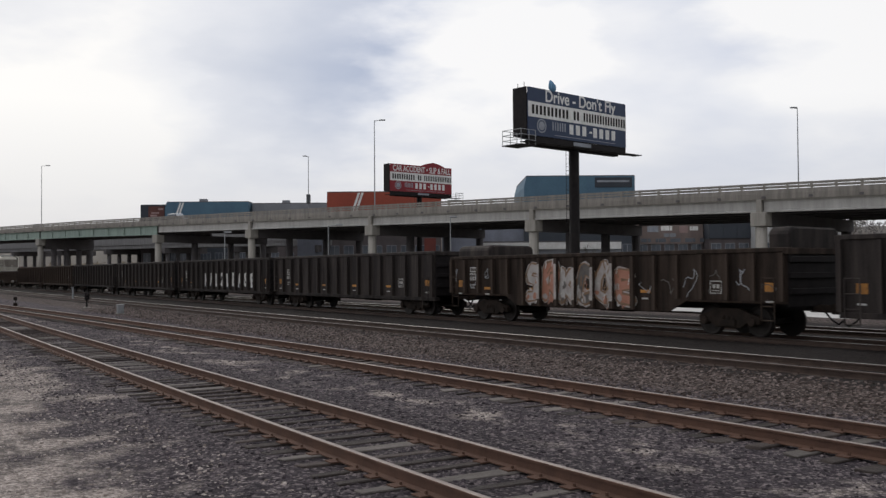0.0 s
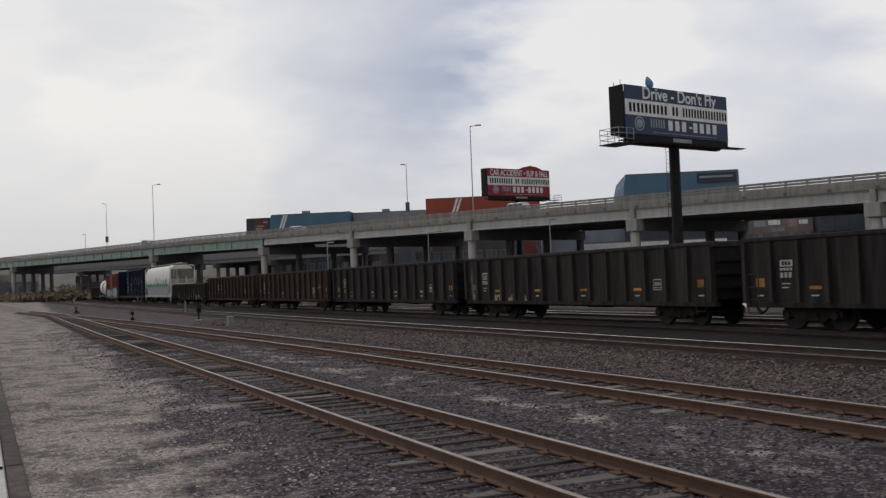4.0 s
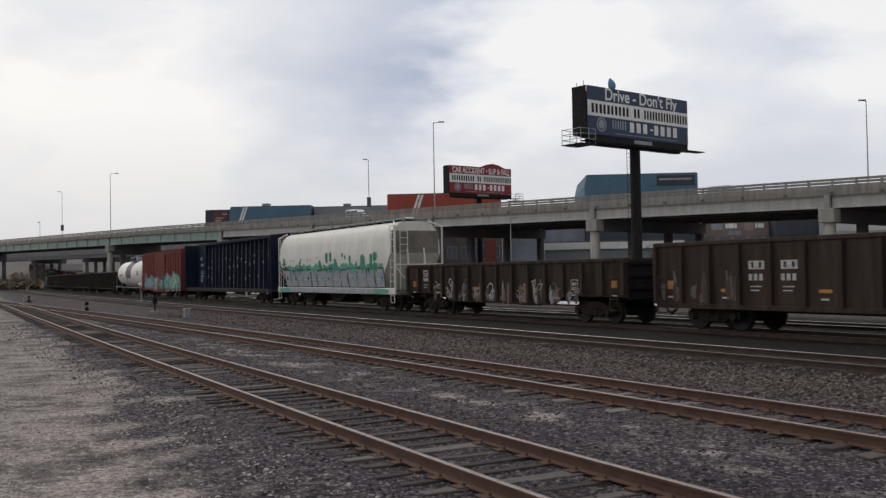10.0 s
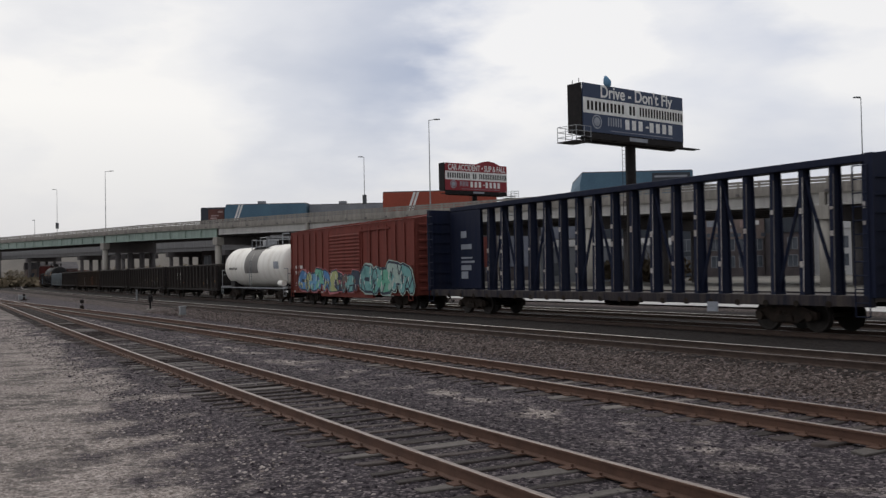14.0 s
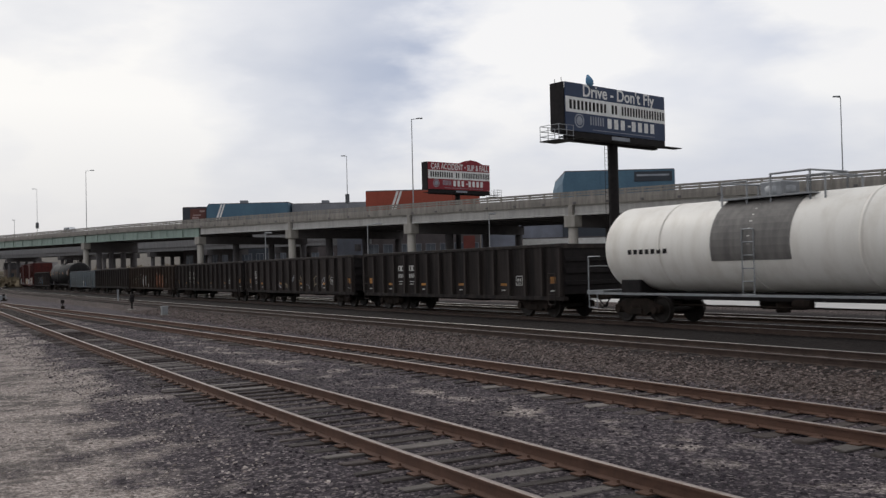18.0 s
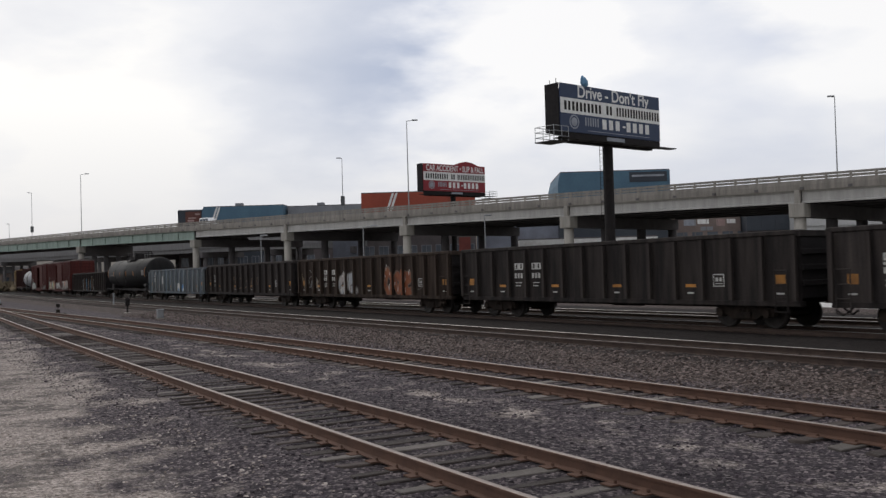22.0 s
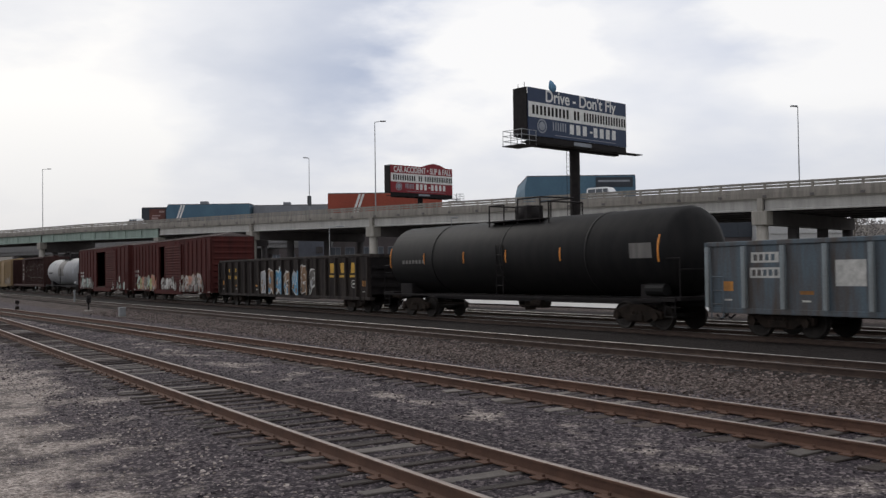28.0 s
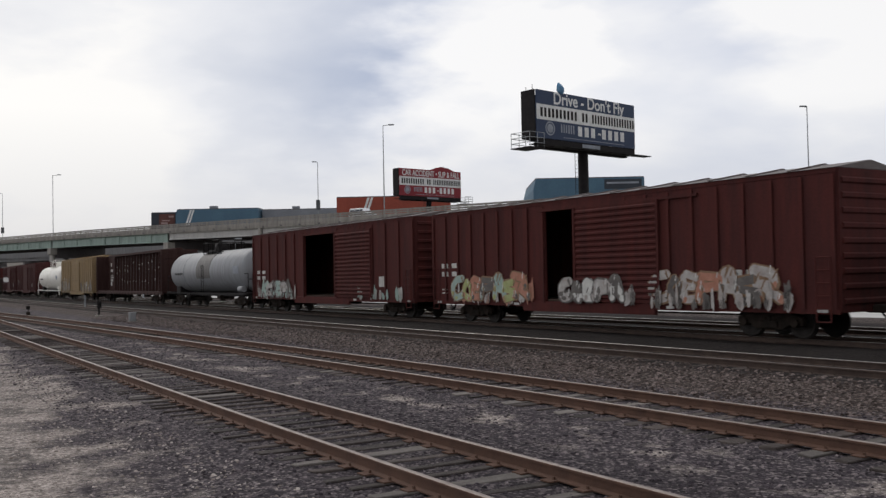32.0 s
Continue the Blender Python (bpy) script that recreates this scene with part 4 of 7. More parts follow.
M_PALECLAD = mat("pale_cladding", (0.46, 0.46, 0.46), (0.38, 0.38, 0.38), 0.15, 0.7, 0, 0.1, 4)
M_PINKISH = mat("faded_pink_paint", (0.34, 0.24, 0.23), (0.27, 0.19, 0.18), 0.5, 0.8, 0, 0.05, 6)
M_TAN = mat("tan_brick", (0.20, 0.155, 0.14), (0.15, 0.12, 0.11), 0.3, 0.9, 0, 0.2, 6)


def warehouse(label, x0, x1, y, deep, top, split, up_mat, low_mat, windows=0, stripe=None, slope=0.0, dark_end=0.0, roof_units=0):
    """A long industrial building: lower wall, coloured upper wall, roof, windows with frames, and plant on the roof."""
    g = thing("warehouse", label, "building", pose(x0, y, -.35))
    w = x1 - x0
    part("lower_wall", B((0, w, 0, deep, 0, split)), low_mat, g)
    bm = bmesh.new()
    prism(bm, [(0, split + .01), (w, split + .01), (w, top), (slope, top), (0, top - slope * 4)] if slope else [(0, split + .01), (w, split + .01), (w, top), (0, top)], "y", -.3, deep)
    part("upper_wall", bm, up_mat, g)
    part("roof", B((slope, w, .2, deep - .5, top, top + .25)), M_SOFFIT, g)
    n = int(w / 2.4)
    for k in range(1, n):
        part("cladding_seam", B((w * k / n - .05, w * k / n + .05, -.36, -.30, split + .05, top - .1)), up_mat, g)
    if stripe:
        bm = bmesh.new()
        h = top - split
        for d in (0, .75):
            prism(bm, [(stripe + d, split + .1), (stripe + .5 + d, split + .1), (stripe + .5 + d + h * .33, top - .05), (stripe + d + h * .33, top - .05)], "y", -.375, -.365)
        part("diagonal_stripe", bm, M_WHITE, g, "white diagonal stripe")
    if dark_end:
        part("end_sign", B((w - dark_end, w - .6, -.42, -.37, top - 2.4, top - .3)), M_SLATE, g)
        part("sign_bar", B((w - dark_end + .5, w - 1.2, -.44, -.425, top - 1.3, top - .9)), M_GRAYV, g)
    for k in range(windows):
        xx = w * (k + .5) / windows
        for zz in (2.0, 5.6):
            win = part("window", B((xx - .95, xx + .95, -.06, .05, zz, zz + 2.3)), M_GLASS, g)
            part("frame", B((xx - 1.05, xx - .95, -.10, .02, zz - .1, zz + 2.4), (xx + .95, xx + 1.05, -.10, .02, zz - .1, zz + 2.4), (xx - .95, xx + .95, -.10, .02, zz + 2.3, zz + 2.4), (xx - .95, xx + .95, -.10, .02, zz - .1, zz), (xx - .04, xx + .04, -.09, .02, zz, zz + 2.3)), M_GREYCLAD, win)
    for k in range(roof_units):
        xx = w * (k + .6) / (roof_units + .4)
        part("roof_unit", B((xx - 1, xx + 1, 2, 4, top + .25, top + 1.1)), M_GREYCLAD, g, bevel=.05)
    return g


red_house = warehouse("long industrial building with a red upper wall and white stripe", -23.4, .6, 199, 26, 19.15, 15.2, M_REDCLAD, M_BRICK, 8, 5.2)
blue_house = warehouse("industrial building with a teal blue upper wall", -75.2, -52.4, 261, 25, 21.9, 17.6, M_BLUECLAD, M_SLATE, 7, 2.6, .36, 0, 1)
slate_house = warehouse("low dark slate building with a flat roof", -82.3, -75.4, 262, 20, 21.2, 14.0, M_SLATE, M_BRICK, 2)
part("painted_panel", B((2.2, 6.6, -.42, -.37, 17.6, 20.9)), mat("dull_red_brown_panel", (.13, .055, .045), (.09, .04, .035), .4, .8), slate_house, "dull red-brown painted panel")
for k, (a, c, z, h) in enumerate(((2.8, 4.6, 18.1, .5), (3.0, 5.2, 18.9, .35), (4.9, 6.3, 19.9, .5))):
    part("painted_patch", B((a, c, -.45, -.425, z, z + h)), M_PINKISH, slate_house)
for k in range(3):
    part("window", B((5.5 + k * 6.2, 7.6 + k * 6.2, -.10, .02, 16.2, 17.4)), M_GLASS, blue_house)
warehouse("plain grey flat-roofed industrial building", -51.8, -31.0, 264, 24, 21.6, 14.0, M_GREYCLAD, M_BRICK, 5, None, 0, 0, 1)
warehouse("blue industrial building with a sloping end", 18.2, 41.75, 201, 26, 22.45, 13.0, M_BLUECLAD, M_SLATE, 7, None, .55, 8.5)
M_BLUEGREY = mat("blue_grey_panels", (0.20, 0.215, 0.26), (0.15, 0.16, 0.195), 0.3, 0.7, 0, 0.1, 6)
warehouse("blue-grey panelled building under the overpass", .8, 18.2, 203, 22, 12.0, 3.0, M_BLUEGREY, M_BRICK, 6)
warehouse("small blue-grey shed with tall panels", -29.8, -24.4, 200, 10, 9.8, 1.0, M_BLUEGREY, M_BRICK, 0)
tan_house = warehouse("low tan brick building with painted walls", 42.5, 57, 204, 18, 12.6, 8.0, M_TAN, M_BRICK, 5)
# added block: stands in for the pier cap's dark mass, closing a bright gap
warehouse("added dark block closing the gap beyond the overpass pier", 57.2, 66.0, 200, 14, 13.2, 9.0, M_SLATE, M_BRICK, 3)
warehouse("white building with rows of windows", 66, 84, 196, 16, 12.0, 9.5, M_PALECLAD, M_PALECLAD, 6)


part("loading_door", B((20.4, 22.8, -.12, -.02, 3.0, 9.4)), mat("dull_red_door", (.15, .038, .03), (.11, .03, .025), .5, .7), red_house, "dull red loading door")
for k, (a, c, z, h, m) in enumerate(((2.4, 5.0, 10.6, 1.3, M_GRAYV), (5.4, 7.8, 10.9, 1.0, M_WHITE), (6.0, 8.6, 9.5, .8, M_GREYCLAD), (9.4, 11.2, 10.4, 1.5, M_PINKISH), (11.6, 13.4, 10.9, .9, M_WHITE))):
    part("painted_patch", B((a, c, -.34, -.31, z, z + h)), m, tan_house)
for k in range(5):
    part("window", B((1.0 + k * 3.2, 3.2 + k * 3.2, -.34, -.31, 8.4, 9.2)), M_GLASS, tan_house)


low = warehouse("long low building with a white roof edge", 8, 32, 166, 14, 7.4, 6.2, M_WHITE, M_GREYCLAD, 0)
for k in range(6):
    part("window", B((2 + k * 3.8, 4.4 + k * 3.8, -.05, .04, 1.2, 3.4)), M_GLASS, low)


# ---------------------------------------------------------------- trees and far woods
M_BARK = mat("grey_bark", (0.10, 0.085, 0.07), (0.07, 0.06, 0.05), 2, 0.95, 0, 0.5, 20)


def bare_tree(x, y, h, seed):
    rng = random.Random(seed)
    g = thing("bare_tree", "leafless grey tree with fine branches", "tree", pose(x, y, -.4), group="bare trees beyond the tracks")
    bm = bmesh.new()
    rod(bm, (0, 0, 0), (0, 0, h * .45), h * .022, 7, h * .015)
    part("trunk", bm, M_BARK, g)
    bm = bmesh.new()

    def grow(p, d, length, r, n):
        q = p + d * length
        rod(bm, p, q, r, 4, r * .6)
        if n:
            for _ in range(3):
                e = (d + Vector((rng.uniform(-.8, .8), rng.uniform(-.8, .8), rng.uniform(-.1, .5)))).normalized()
                grow(p + d * length * rng.uniform(.55, 1), e, length * rng.uniform(.55, .8), r * .55, n - 1)
    grow(Vector((0, 0, h * .44)), Vector((0, 0, 1)), h * .22, h * .014, 4)
    for _ in range(4):
        a = rng.uniform(0, 6.28)
        grow(Vector((0, 0, h * rng.uniform(.25, .44))), Vector((math.cos(a) * .7, math.sin(a) * .7, .7)), h * .2, h * .01, 3)
    part("crown", bm, M_BARK, g)


for k, (x, y, h) in enumerate(((78, 178, 13), (86, 172, 12), (94, 180, 14), (24, 150, 7))):
    bare_tree(x, y, h, 20 + k)


def far_wood(name, label, pts, h, seed, material, leaf=.5, count=5000):
    """A distant belt of trees: many small leaf clumps with an uneven top."""
    rng = np.random.default_rng(seed)
    verts, faces = [], []
    for x0, y0, x1, y1 in pts:
        for _ in range(count):
            u = rng.random()
            top = h * (.55 + .45 * noise.noise((u * 7 + seed, 0, 0)) + .25 * noise.noise((u * 23, seed, 1)))
            c = np.array((x0 + (x1 - x0) * u + rng.normal() * 2, y0 + (y1 - y0) * u + rng.normal() * 4, max(.3, top * rng.random() ** .6)))
            n = len(verts)
            for _ in range(3):
                q = rng.normal(size=3)
                verts.append(tuple(c + q * leaf))
            faces.append((n, n + 1, n + 2))
    me = bpy.data.meshes.new(name)
    me.from_pydata(verts, [], faces)
    me.materials.append(material)
    tagged(new(name, me), label, "woods", kind="stuff")


def far_bank():
    """A low wooded bank that closes the view under the overpass."""
    verts, faces = [], []
    n = 90
    for k in range(n + 1):
        u = k / n
        x, y = -620 + 860 * u, 520 - 130 * u
        h = 19.5 + 3 * noise.noise((u * 9, 0, 0)) + 1.5 * noise.noise((u * 31, 2, 0))
        for d, z in ((-45, -.5), (-22, h * .55), (0, h), (60, h), (90, -.5)):
            verts.append((x + d * .2, y + d, z))
    for k in range(n):
        for j in range(4):
            faces.append((k * 5 + j, k * 5 + j + 1, k * 5 + j + 6, k * 5 + j + 5))
    me = bpy.data.meshes.new("far_bank")
    me.from_pydata(verts, [], faces)
    me.materials.append(mat("hazy_bank", (0.19, 0.172, 0.15), (0.14, 0.128, 0.113), 0.06, 0.95, 0, 0.2, 1.5))
    tagged(new("far_bank", me), "low brown bank closing the distance", "hillside", kind="structure")


far_bank()
far_wood("far_woods", "olive brown woods on the skyline", [(-440, 455, -230, 430), (-260, 430, -120, 400), (-160, 400, 40, 370), (40, 370, 200, 350)], 9, 5, mat("hazy_foliage", (0.21, 0.185, 0.145), (0.25, 0.21, 0.16), 0.1, 0.95, 0, 0, 2))
far_wood("bare_woods", "hazy grey leafless woods", [(70, 262, 150, 240), (150, 240, 330, 190), (60, 300, 300, 260)], 24, 8, mat("hazy_twigs", (0.26, 0.245, 0.24), (0.21, 0.195, 0.19), 0.1, 0.95, 0, 0, 2), .26, 22000)
far_wood("shrubs", "brown rounded shrubs beside the low building", [(19.5, 152, 21.5, 152.5), (25.0, 152, 26.5, 152.5)], 4.6, 9, mat("brown_shrub", (0.085, 0.062, 0.036), (0.06, 0.045, 0.028), 0.5, 0.95, 0, 0, 3), .35, 1600)
far_wood("brush", "dry brown brush beside the far tracks", [(-200, 300, -140, 290), (-150, 262, -118, 270), (-120, 250, -80, 230)], 3, 6, mat("dry_brush", (0.23, 0.19, 0.125), (0.19, 0.15, 0.10), 0.3, 0.95, 0, 0, 3))


def far_house(x, y, w, d, h, m, label):
    g = thing("far_building", label, "building", pose(x, y, -.4, 0, 0, 30))
    part("wall", B((0, w, 0, d, 0, h)), m, g)
    bm = bmesh.new()
    prism(bm, [(-.4, h), (d + .4, h), (d / 2, h + d * .22)], "x", -.4, w + .4)
    part("roof", bm, M_SOFFIT, g)
    for k in range(int(w / 4)):
        part("window", B((k * 4 + 1.2, k * 4 + 2.8, -.08, .02, h * .4, h * .75)), M_GLASS, g)


far_house(-210, 330, 24, 14, 7, M_GREYCLAD, "grey shed in the distance")
far_house(-175, 345, 18, 12, 6, M_TAN, "tan shed in the distance")


# ---------------------------------------------------------------- rolling stock
SHARED = {}


def shared(key, make):
    if key not in SHARED:
        SHARED[key] = make()
    return SHARED[key]


def put(name, me, parent, m=None, label=""):
    ob = part(name, me, None, parent, label)
    if m is not None:
        ob.matrix_local = m
    return ob


M_WHEEL = mat("worn_wheel_steel", (0.030, 0.025, 0.022), (0.018, 0.015, 0.013), 4, 0.6, 0.3, 0.2, 40)


def truck_meshes():
    def bolster():
        return mesh_of(B((-.22, .22, -1.1, 1.1, .42, .68), (-.35, .35, -.35, .35, .60, .80)), "truck", M_IRON, .02)

    def side():
        bm = bmesh.new()
        prism(bm, [(-1.12, .38), (-.86, .34), (-.70, .44), (-.45, .26), (.45, .26), (.70, .44), (.86, .34), (1.12, .38), (1.12, .60), (.80, .70), (.40, .84), (-.40, .84), (-.80, .70), (-1.12, .60)], "y", -.09, .09)
        box(bm, -.30, .30, -.16, .16, .30, .50)
        return mesh_of(bm, "sideframe", M_IRON, .015)

    def wheel():
        bm = bmesh.new()
        for prof in ([(-.07, .44), (-.06, .46), (.045, .455), (.06, .49), (.07, .485)],):
            seg = 22
            rings = [[bm.verts.new((r * math.cos(2 * math.pi * k / seg), a, r * math.sin(2 * math.pi * k / seg))) for k in range(seg)] for a, r in prof]
            for A, C in zip(rings, rings[1:]):
                for k in range(seg):
                    bm.faces.new((A[k], A[(k + 1) % seg], C[(k + 1) % seg], C[k]))
            inner = [bm.verts.new((.37 * math.cos(2 * math.pi * k / seg), -.03, .37 * math.sin(2 * math.pi * k / seg))) for k in range(seg)]
            for k in range(seg):
                bm.faces.new((rings[0][(k + 1) % seg], rings[0][k], inner[k], inner[(k + 1) % seg]))
            bm.faces.new(inner), bm.faces.new(rings[-1])
        return mesh_of(bm, "wheel", M_WHEEL)

    def axle():
        bm = bmesh.new()
        rod(bm, (0, -1.12, 0), (0, 1.12, 0), .085, 10)
        return mesh_of(bm, "axle", M_WHEEL)

    def springs():
        bm = bmesh.new()
        for x in (-.18, 0, .18):
            rod(bm, (x, -.02, .40), (x, -.02, .62), .075, 8)
        return mesh_of(bm, "spring", M_IRON)

    def cap():
        bm = bmesh.new()
        rod(bm, (0, -.14, 0), (0, .1, 0), .13, 10)
        return mesh_of(bm, "bearing_cap", M_IRON)
    return {"bolster": bolster(), "side": side(), "wheel": wheel(), "axle": axle(), "springs": springs(), "cap": cap()}


def add_truck(car, x):
    tm = shared("truck", truck_meshes)
    tr = put("truck", tm["bolster"], car, pose(x, 0, 0))
    for s in (-1, 1):
        put("sideframe", tm["side"], tr, pose(0, s * 1.02, 0))
        put("spring", tm["springs"], tr, pose(0, s * 1.06, 0))
        for dx in (-.89, .89):
            put("wheel", tm["wheel"], tr, pose(dx, s * .755, .458, 0, 0, 180 if s > 0 else 0))
            put("bearing_cap", tm["cap"], tr, pose(dx, s * 1.06, .458))
    for dx in (-.89, .89):
        put("axle", tm["axle"], tr, pose(dx, 0, .458))


def coupler_mesh():
    bm = B((-.1, .75, -.12, .12, .76, .98), (.62, .92, -.18, .14, .72, 1.02))
    return mesh_of(bm, "coupler", M_IRON, .03)


def hose_mesh():
    bm = bmesh.new()
    pts = [(0, .3, .85), (.25, .33, .55), (.5, .3, .42), (.75, .2, .55)]
    for a, b in zip(pts, pts[1:]):
        rod(bm, a, b, .03, 5)
    return mesh_of(bm, "air_hose", M_BLACK)


def chassis(car, L, inset=2.3, sill=.25, z0=.80, z1=1.06):
    for s in (-1, 1):
        add_truck(car, s * (L / 2 - inset))
        put("coupler", shared("coupler", coupler_mesh), car, pose(s * (L / 2 - .1), 0, 0, 0, 0, 0 if s > 0 else 180))
        put("air_hose", shared("hose", hose_mesh), car, pose(s * (L / 2 - .05), 0, 0, 0, 0, 0 if s > 0 else 180))
    part("center_sill", B((-L / 2 + .1, L / 2 - .1, -sill, sill, z0, z1)), M_BLACK, car)
    bm = bmesh.new()
    rod(bm, (-1.2, .55, .72), (.4, .55, .72), .22, 12)
    part("brake_reservoir", bm, M_IRON, car)
    bm = bmesh.new()
    rod(bm, (.9, -.6, .74), (1.5, -.6, .74), .14, 10)
    part("brake_cylinder", bm, M_IRON, car)
    bm = bmesh.new()
    rod(bm, (-L / 2 + 2.3, -.35, .62), (L / 2 - 2.3, -.35, .62), .03, 5)
    part("brake_rod", bm, M_IRON, car)


def ladder(car, x, y, z0, z1, material, name="ladder", along=True, w=.22):
    bm = bmesh.new()
    n = max(2, int((z1 - z0) / .34))
    d = Vector((w, 0, 0)) if along else Vector((0, w, 0))
    for s in (-1, 1):
        rod(bm, Vector((x, y, z0)) + d * s, Vector((x, y, z1)) + d * s, .022, 5)
    for k in range(n + 1):
        z = z0 + (z1 - z0) * k / n
        rod(bm, Vector((x, y, z)) - d, Vector((x, y, z)) + d, .018, 5)
    part(name, bm, material, car)


def decal(car, x0, x1, z0, z1, y, material, name="stencil"):
    part(name, B((x0, x1, y - .004, y + .004, z0, z1)), material, car)


def graf_mat(name, c, c2=None):
    return mat("spray_" + name, c, c2, 3.0, 0.65, 0, 0.03, 30)


def blob(cx, cz, w, h, rng, n=14, rough=.22, tilt=0.0, e=2.6):
    pts = []
    for k in range(n):
        a = 2 * math.pi * k / n
        ca, sa = math.cos(a), math.sin(a)
        r = 1 / max(abs(ca) ** e + abs(sa) ** e, .02) ** (1 / e)
        r *= 1 + rng.uniform(-rough, rough * .5)
        pts.append((cx + ca * r * w / 2 + tilt * sa * r * h / 2, cz + sa * r * h / 2))
    return pts


def stroke(bm, p, q, w, y0, y1, rng):
    """A thick brush stroke from p to q on the car's side, with chopped, uneven ends."""
    d = Vector((q[0] - p[0], q[1] - p[1]))
    L_ = max(d.length, .01)
    d /= L_
    n = Vector((-d.y, d.x)) * w / 2
    j = lambda: Vector((rng.uniform(-.22, .22), rng.uniform(-.22, .22))) * w
    P, Q = Vector(p) - d * w * .3, Vector(q) + d * w * .3
    M_ = (P + Q) / 2 + n * rng.uniform(-.25, .25)
    pts = [P + n + j(), P - n + j(), M_ - n * 1.1, Q - n + j(), Q + n + j(), M_ + n * 1.1]
    prism(bm, [(v.x, v.y) for v in pts], "y", y0, y1)


GLYPHS = [
    [[(.12, .0), (.12, .95), (.80, .95), (.85, .55), (.2, .45)]],
    [[(.92, .86), (.45, .98), (.12, .62), (.12, .28), (.45, .03), (.92, .14)]],
    [[(.9, .95), (.2, .92), (.12, .58), (.85, .46), (.85, .10), (.1, .05)]],
    [[(.12, .95), (.15, .05), (.9, .08)], [(.15, .55), (.75, .6)], [(.12, .95), (.88, .9)]],
    [[(.15, .0), (.15, 1.0)], [(.9, 1.0), (.2, .48), (.92, .0)]],
    [[(.10, .0), (.35, 1.0), (.62, .95), (.92, .0)], [(.28, .38), (.74, .36)]],
    [[(.5, .98), (.12, .70), (.12, .28), (.5, .02), (.88, .28), (.88, .70), (.5, .98)]],
    [[(.12, .0), (.15, .98), (.80, .88), (.80, .58), (.2, .50), (.9, .0)]],
]


def poly_strokes(bm, lines, w, y0, y1, rng):
    """Thick joined strokes along lines of (x, z) points, each piece at a depth of its own."""
    for pts in lines:
        for p, q in zip(pts, pts[1:]):
            dy = rng.uniform(0, .0012)
            d = Vector((q[0] - p[0], q[1] - p[1]))
            if d.length < .01:
                continue
            d.normalize()
            n = Vector((-d.y, d.x)) * w / 2
            P, Q = Vector(p) - d * w * .32, Vector(q) + d * w * .32
            a, b = rng.uniform(.85, 1.15), rng.uniform(.85, 1.15)
            out = [P + n * .55 * a, P - d * w * .14, P - n * .55 * a, P - n * a + d * w * .3, Q - n * b - d * w * .3, Q - n * .55 * b, Q + d * w * .14, Q + n * .55 * b, Q + n * b - d * w * .3, P + n * a + d * w * .3]
            prism(bm, [(v.x, v.y) for v in out], "y", y0 - dy, y1 - dy)


def wild_letters(car, slots, z0, z1, y, fills, line, seed, halo, thick=.30):
    """Spray-painted piece: overlapping letters, each with a cloud, an outline, a fill, a second tone low down and bright flecks."""
    rng = random.Random(seed)
    for i, (x0, x1) in enumerate(slots):
        w, h = (x1 - x0) * rng.uniform(1.02, 1.28) * (.72 if thick > .5 else 1), (z1 - z0) * rng.uniform(.84, 1.05)
        zb = z0 + rng.uniform(-.04, .05)
        lean = rng.uniform(-.16, .16) * h
        th = min(w, h) * thick
        at = lambda u, v: (x0 + u * w + lean * (v - .5), zb + th * .62 + v * (h - th * 1.1))
        lines = [[at(u + rng.uniform(-.14, .14), max(0, v + rng.uniform(-.10, .10))) for u, v in pts] for pts in GLYPHS[(seed * 3 + i * 5) % len(GLYPHS)]]
        fill, other = fills[i % len(fills)], fills[(i + 1) % len(fills)]
        layers = ([("paint_cloud", halo, th * 1.62, 0)] if halo else []) + [("letter_outline", line, th * 1.40, 1), ("painted_letter", fill, th, 2)]
        for nm, m, ww, k in layers:
            bm = bmesh.new()
            poly_strokes(bm, lines, ww, y - .004 * (k + 1), y - .004 * k, rng)
            part(nm, bm, m, car)
        bm = bmesh.new()
        for pts in lines:
            for p in pts:
                if p[1] < zb + h * .55:
                    prism(bm, blob(p[0], p[1], th * .8, th * rng.uniform(.6, 1.1), rng, 9, .3), "y", y - .0145, y - .0135)
        if bm.faces:
            part("second_tone", bm, other, car)
        else:
            bm.free()
        bm = bmesh.new()
        for _ in range(4):
            p = rng.choice(rng.choice(lines))
            stroke(bm, (p[0] + th * .1, p[1] - th * .5), (p[0] + th * rng.uniform(-.5, .8), p[1] + th * rng.uniform(.1, .7)), th * .17, y - .0175, y - .0168, rng)
        part("inner_line", bm, line, car)
        bm = bmesh.new()
        for _ in range(4):
            p = rng.choice(rng.choice(lines))
            stroke(bm, (p[0] - th * .25, p[1]), (p[0] - th * .1, p[1] + th * rng.uniform(.4, .9)), th * .13, y - .0165, y - .0155, rng)
        part("paint_highlight", bm, G_WHITE, car)


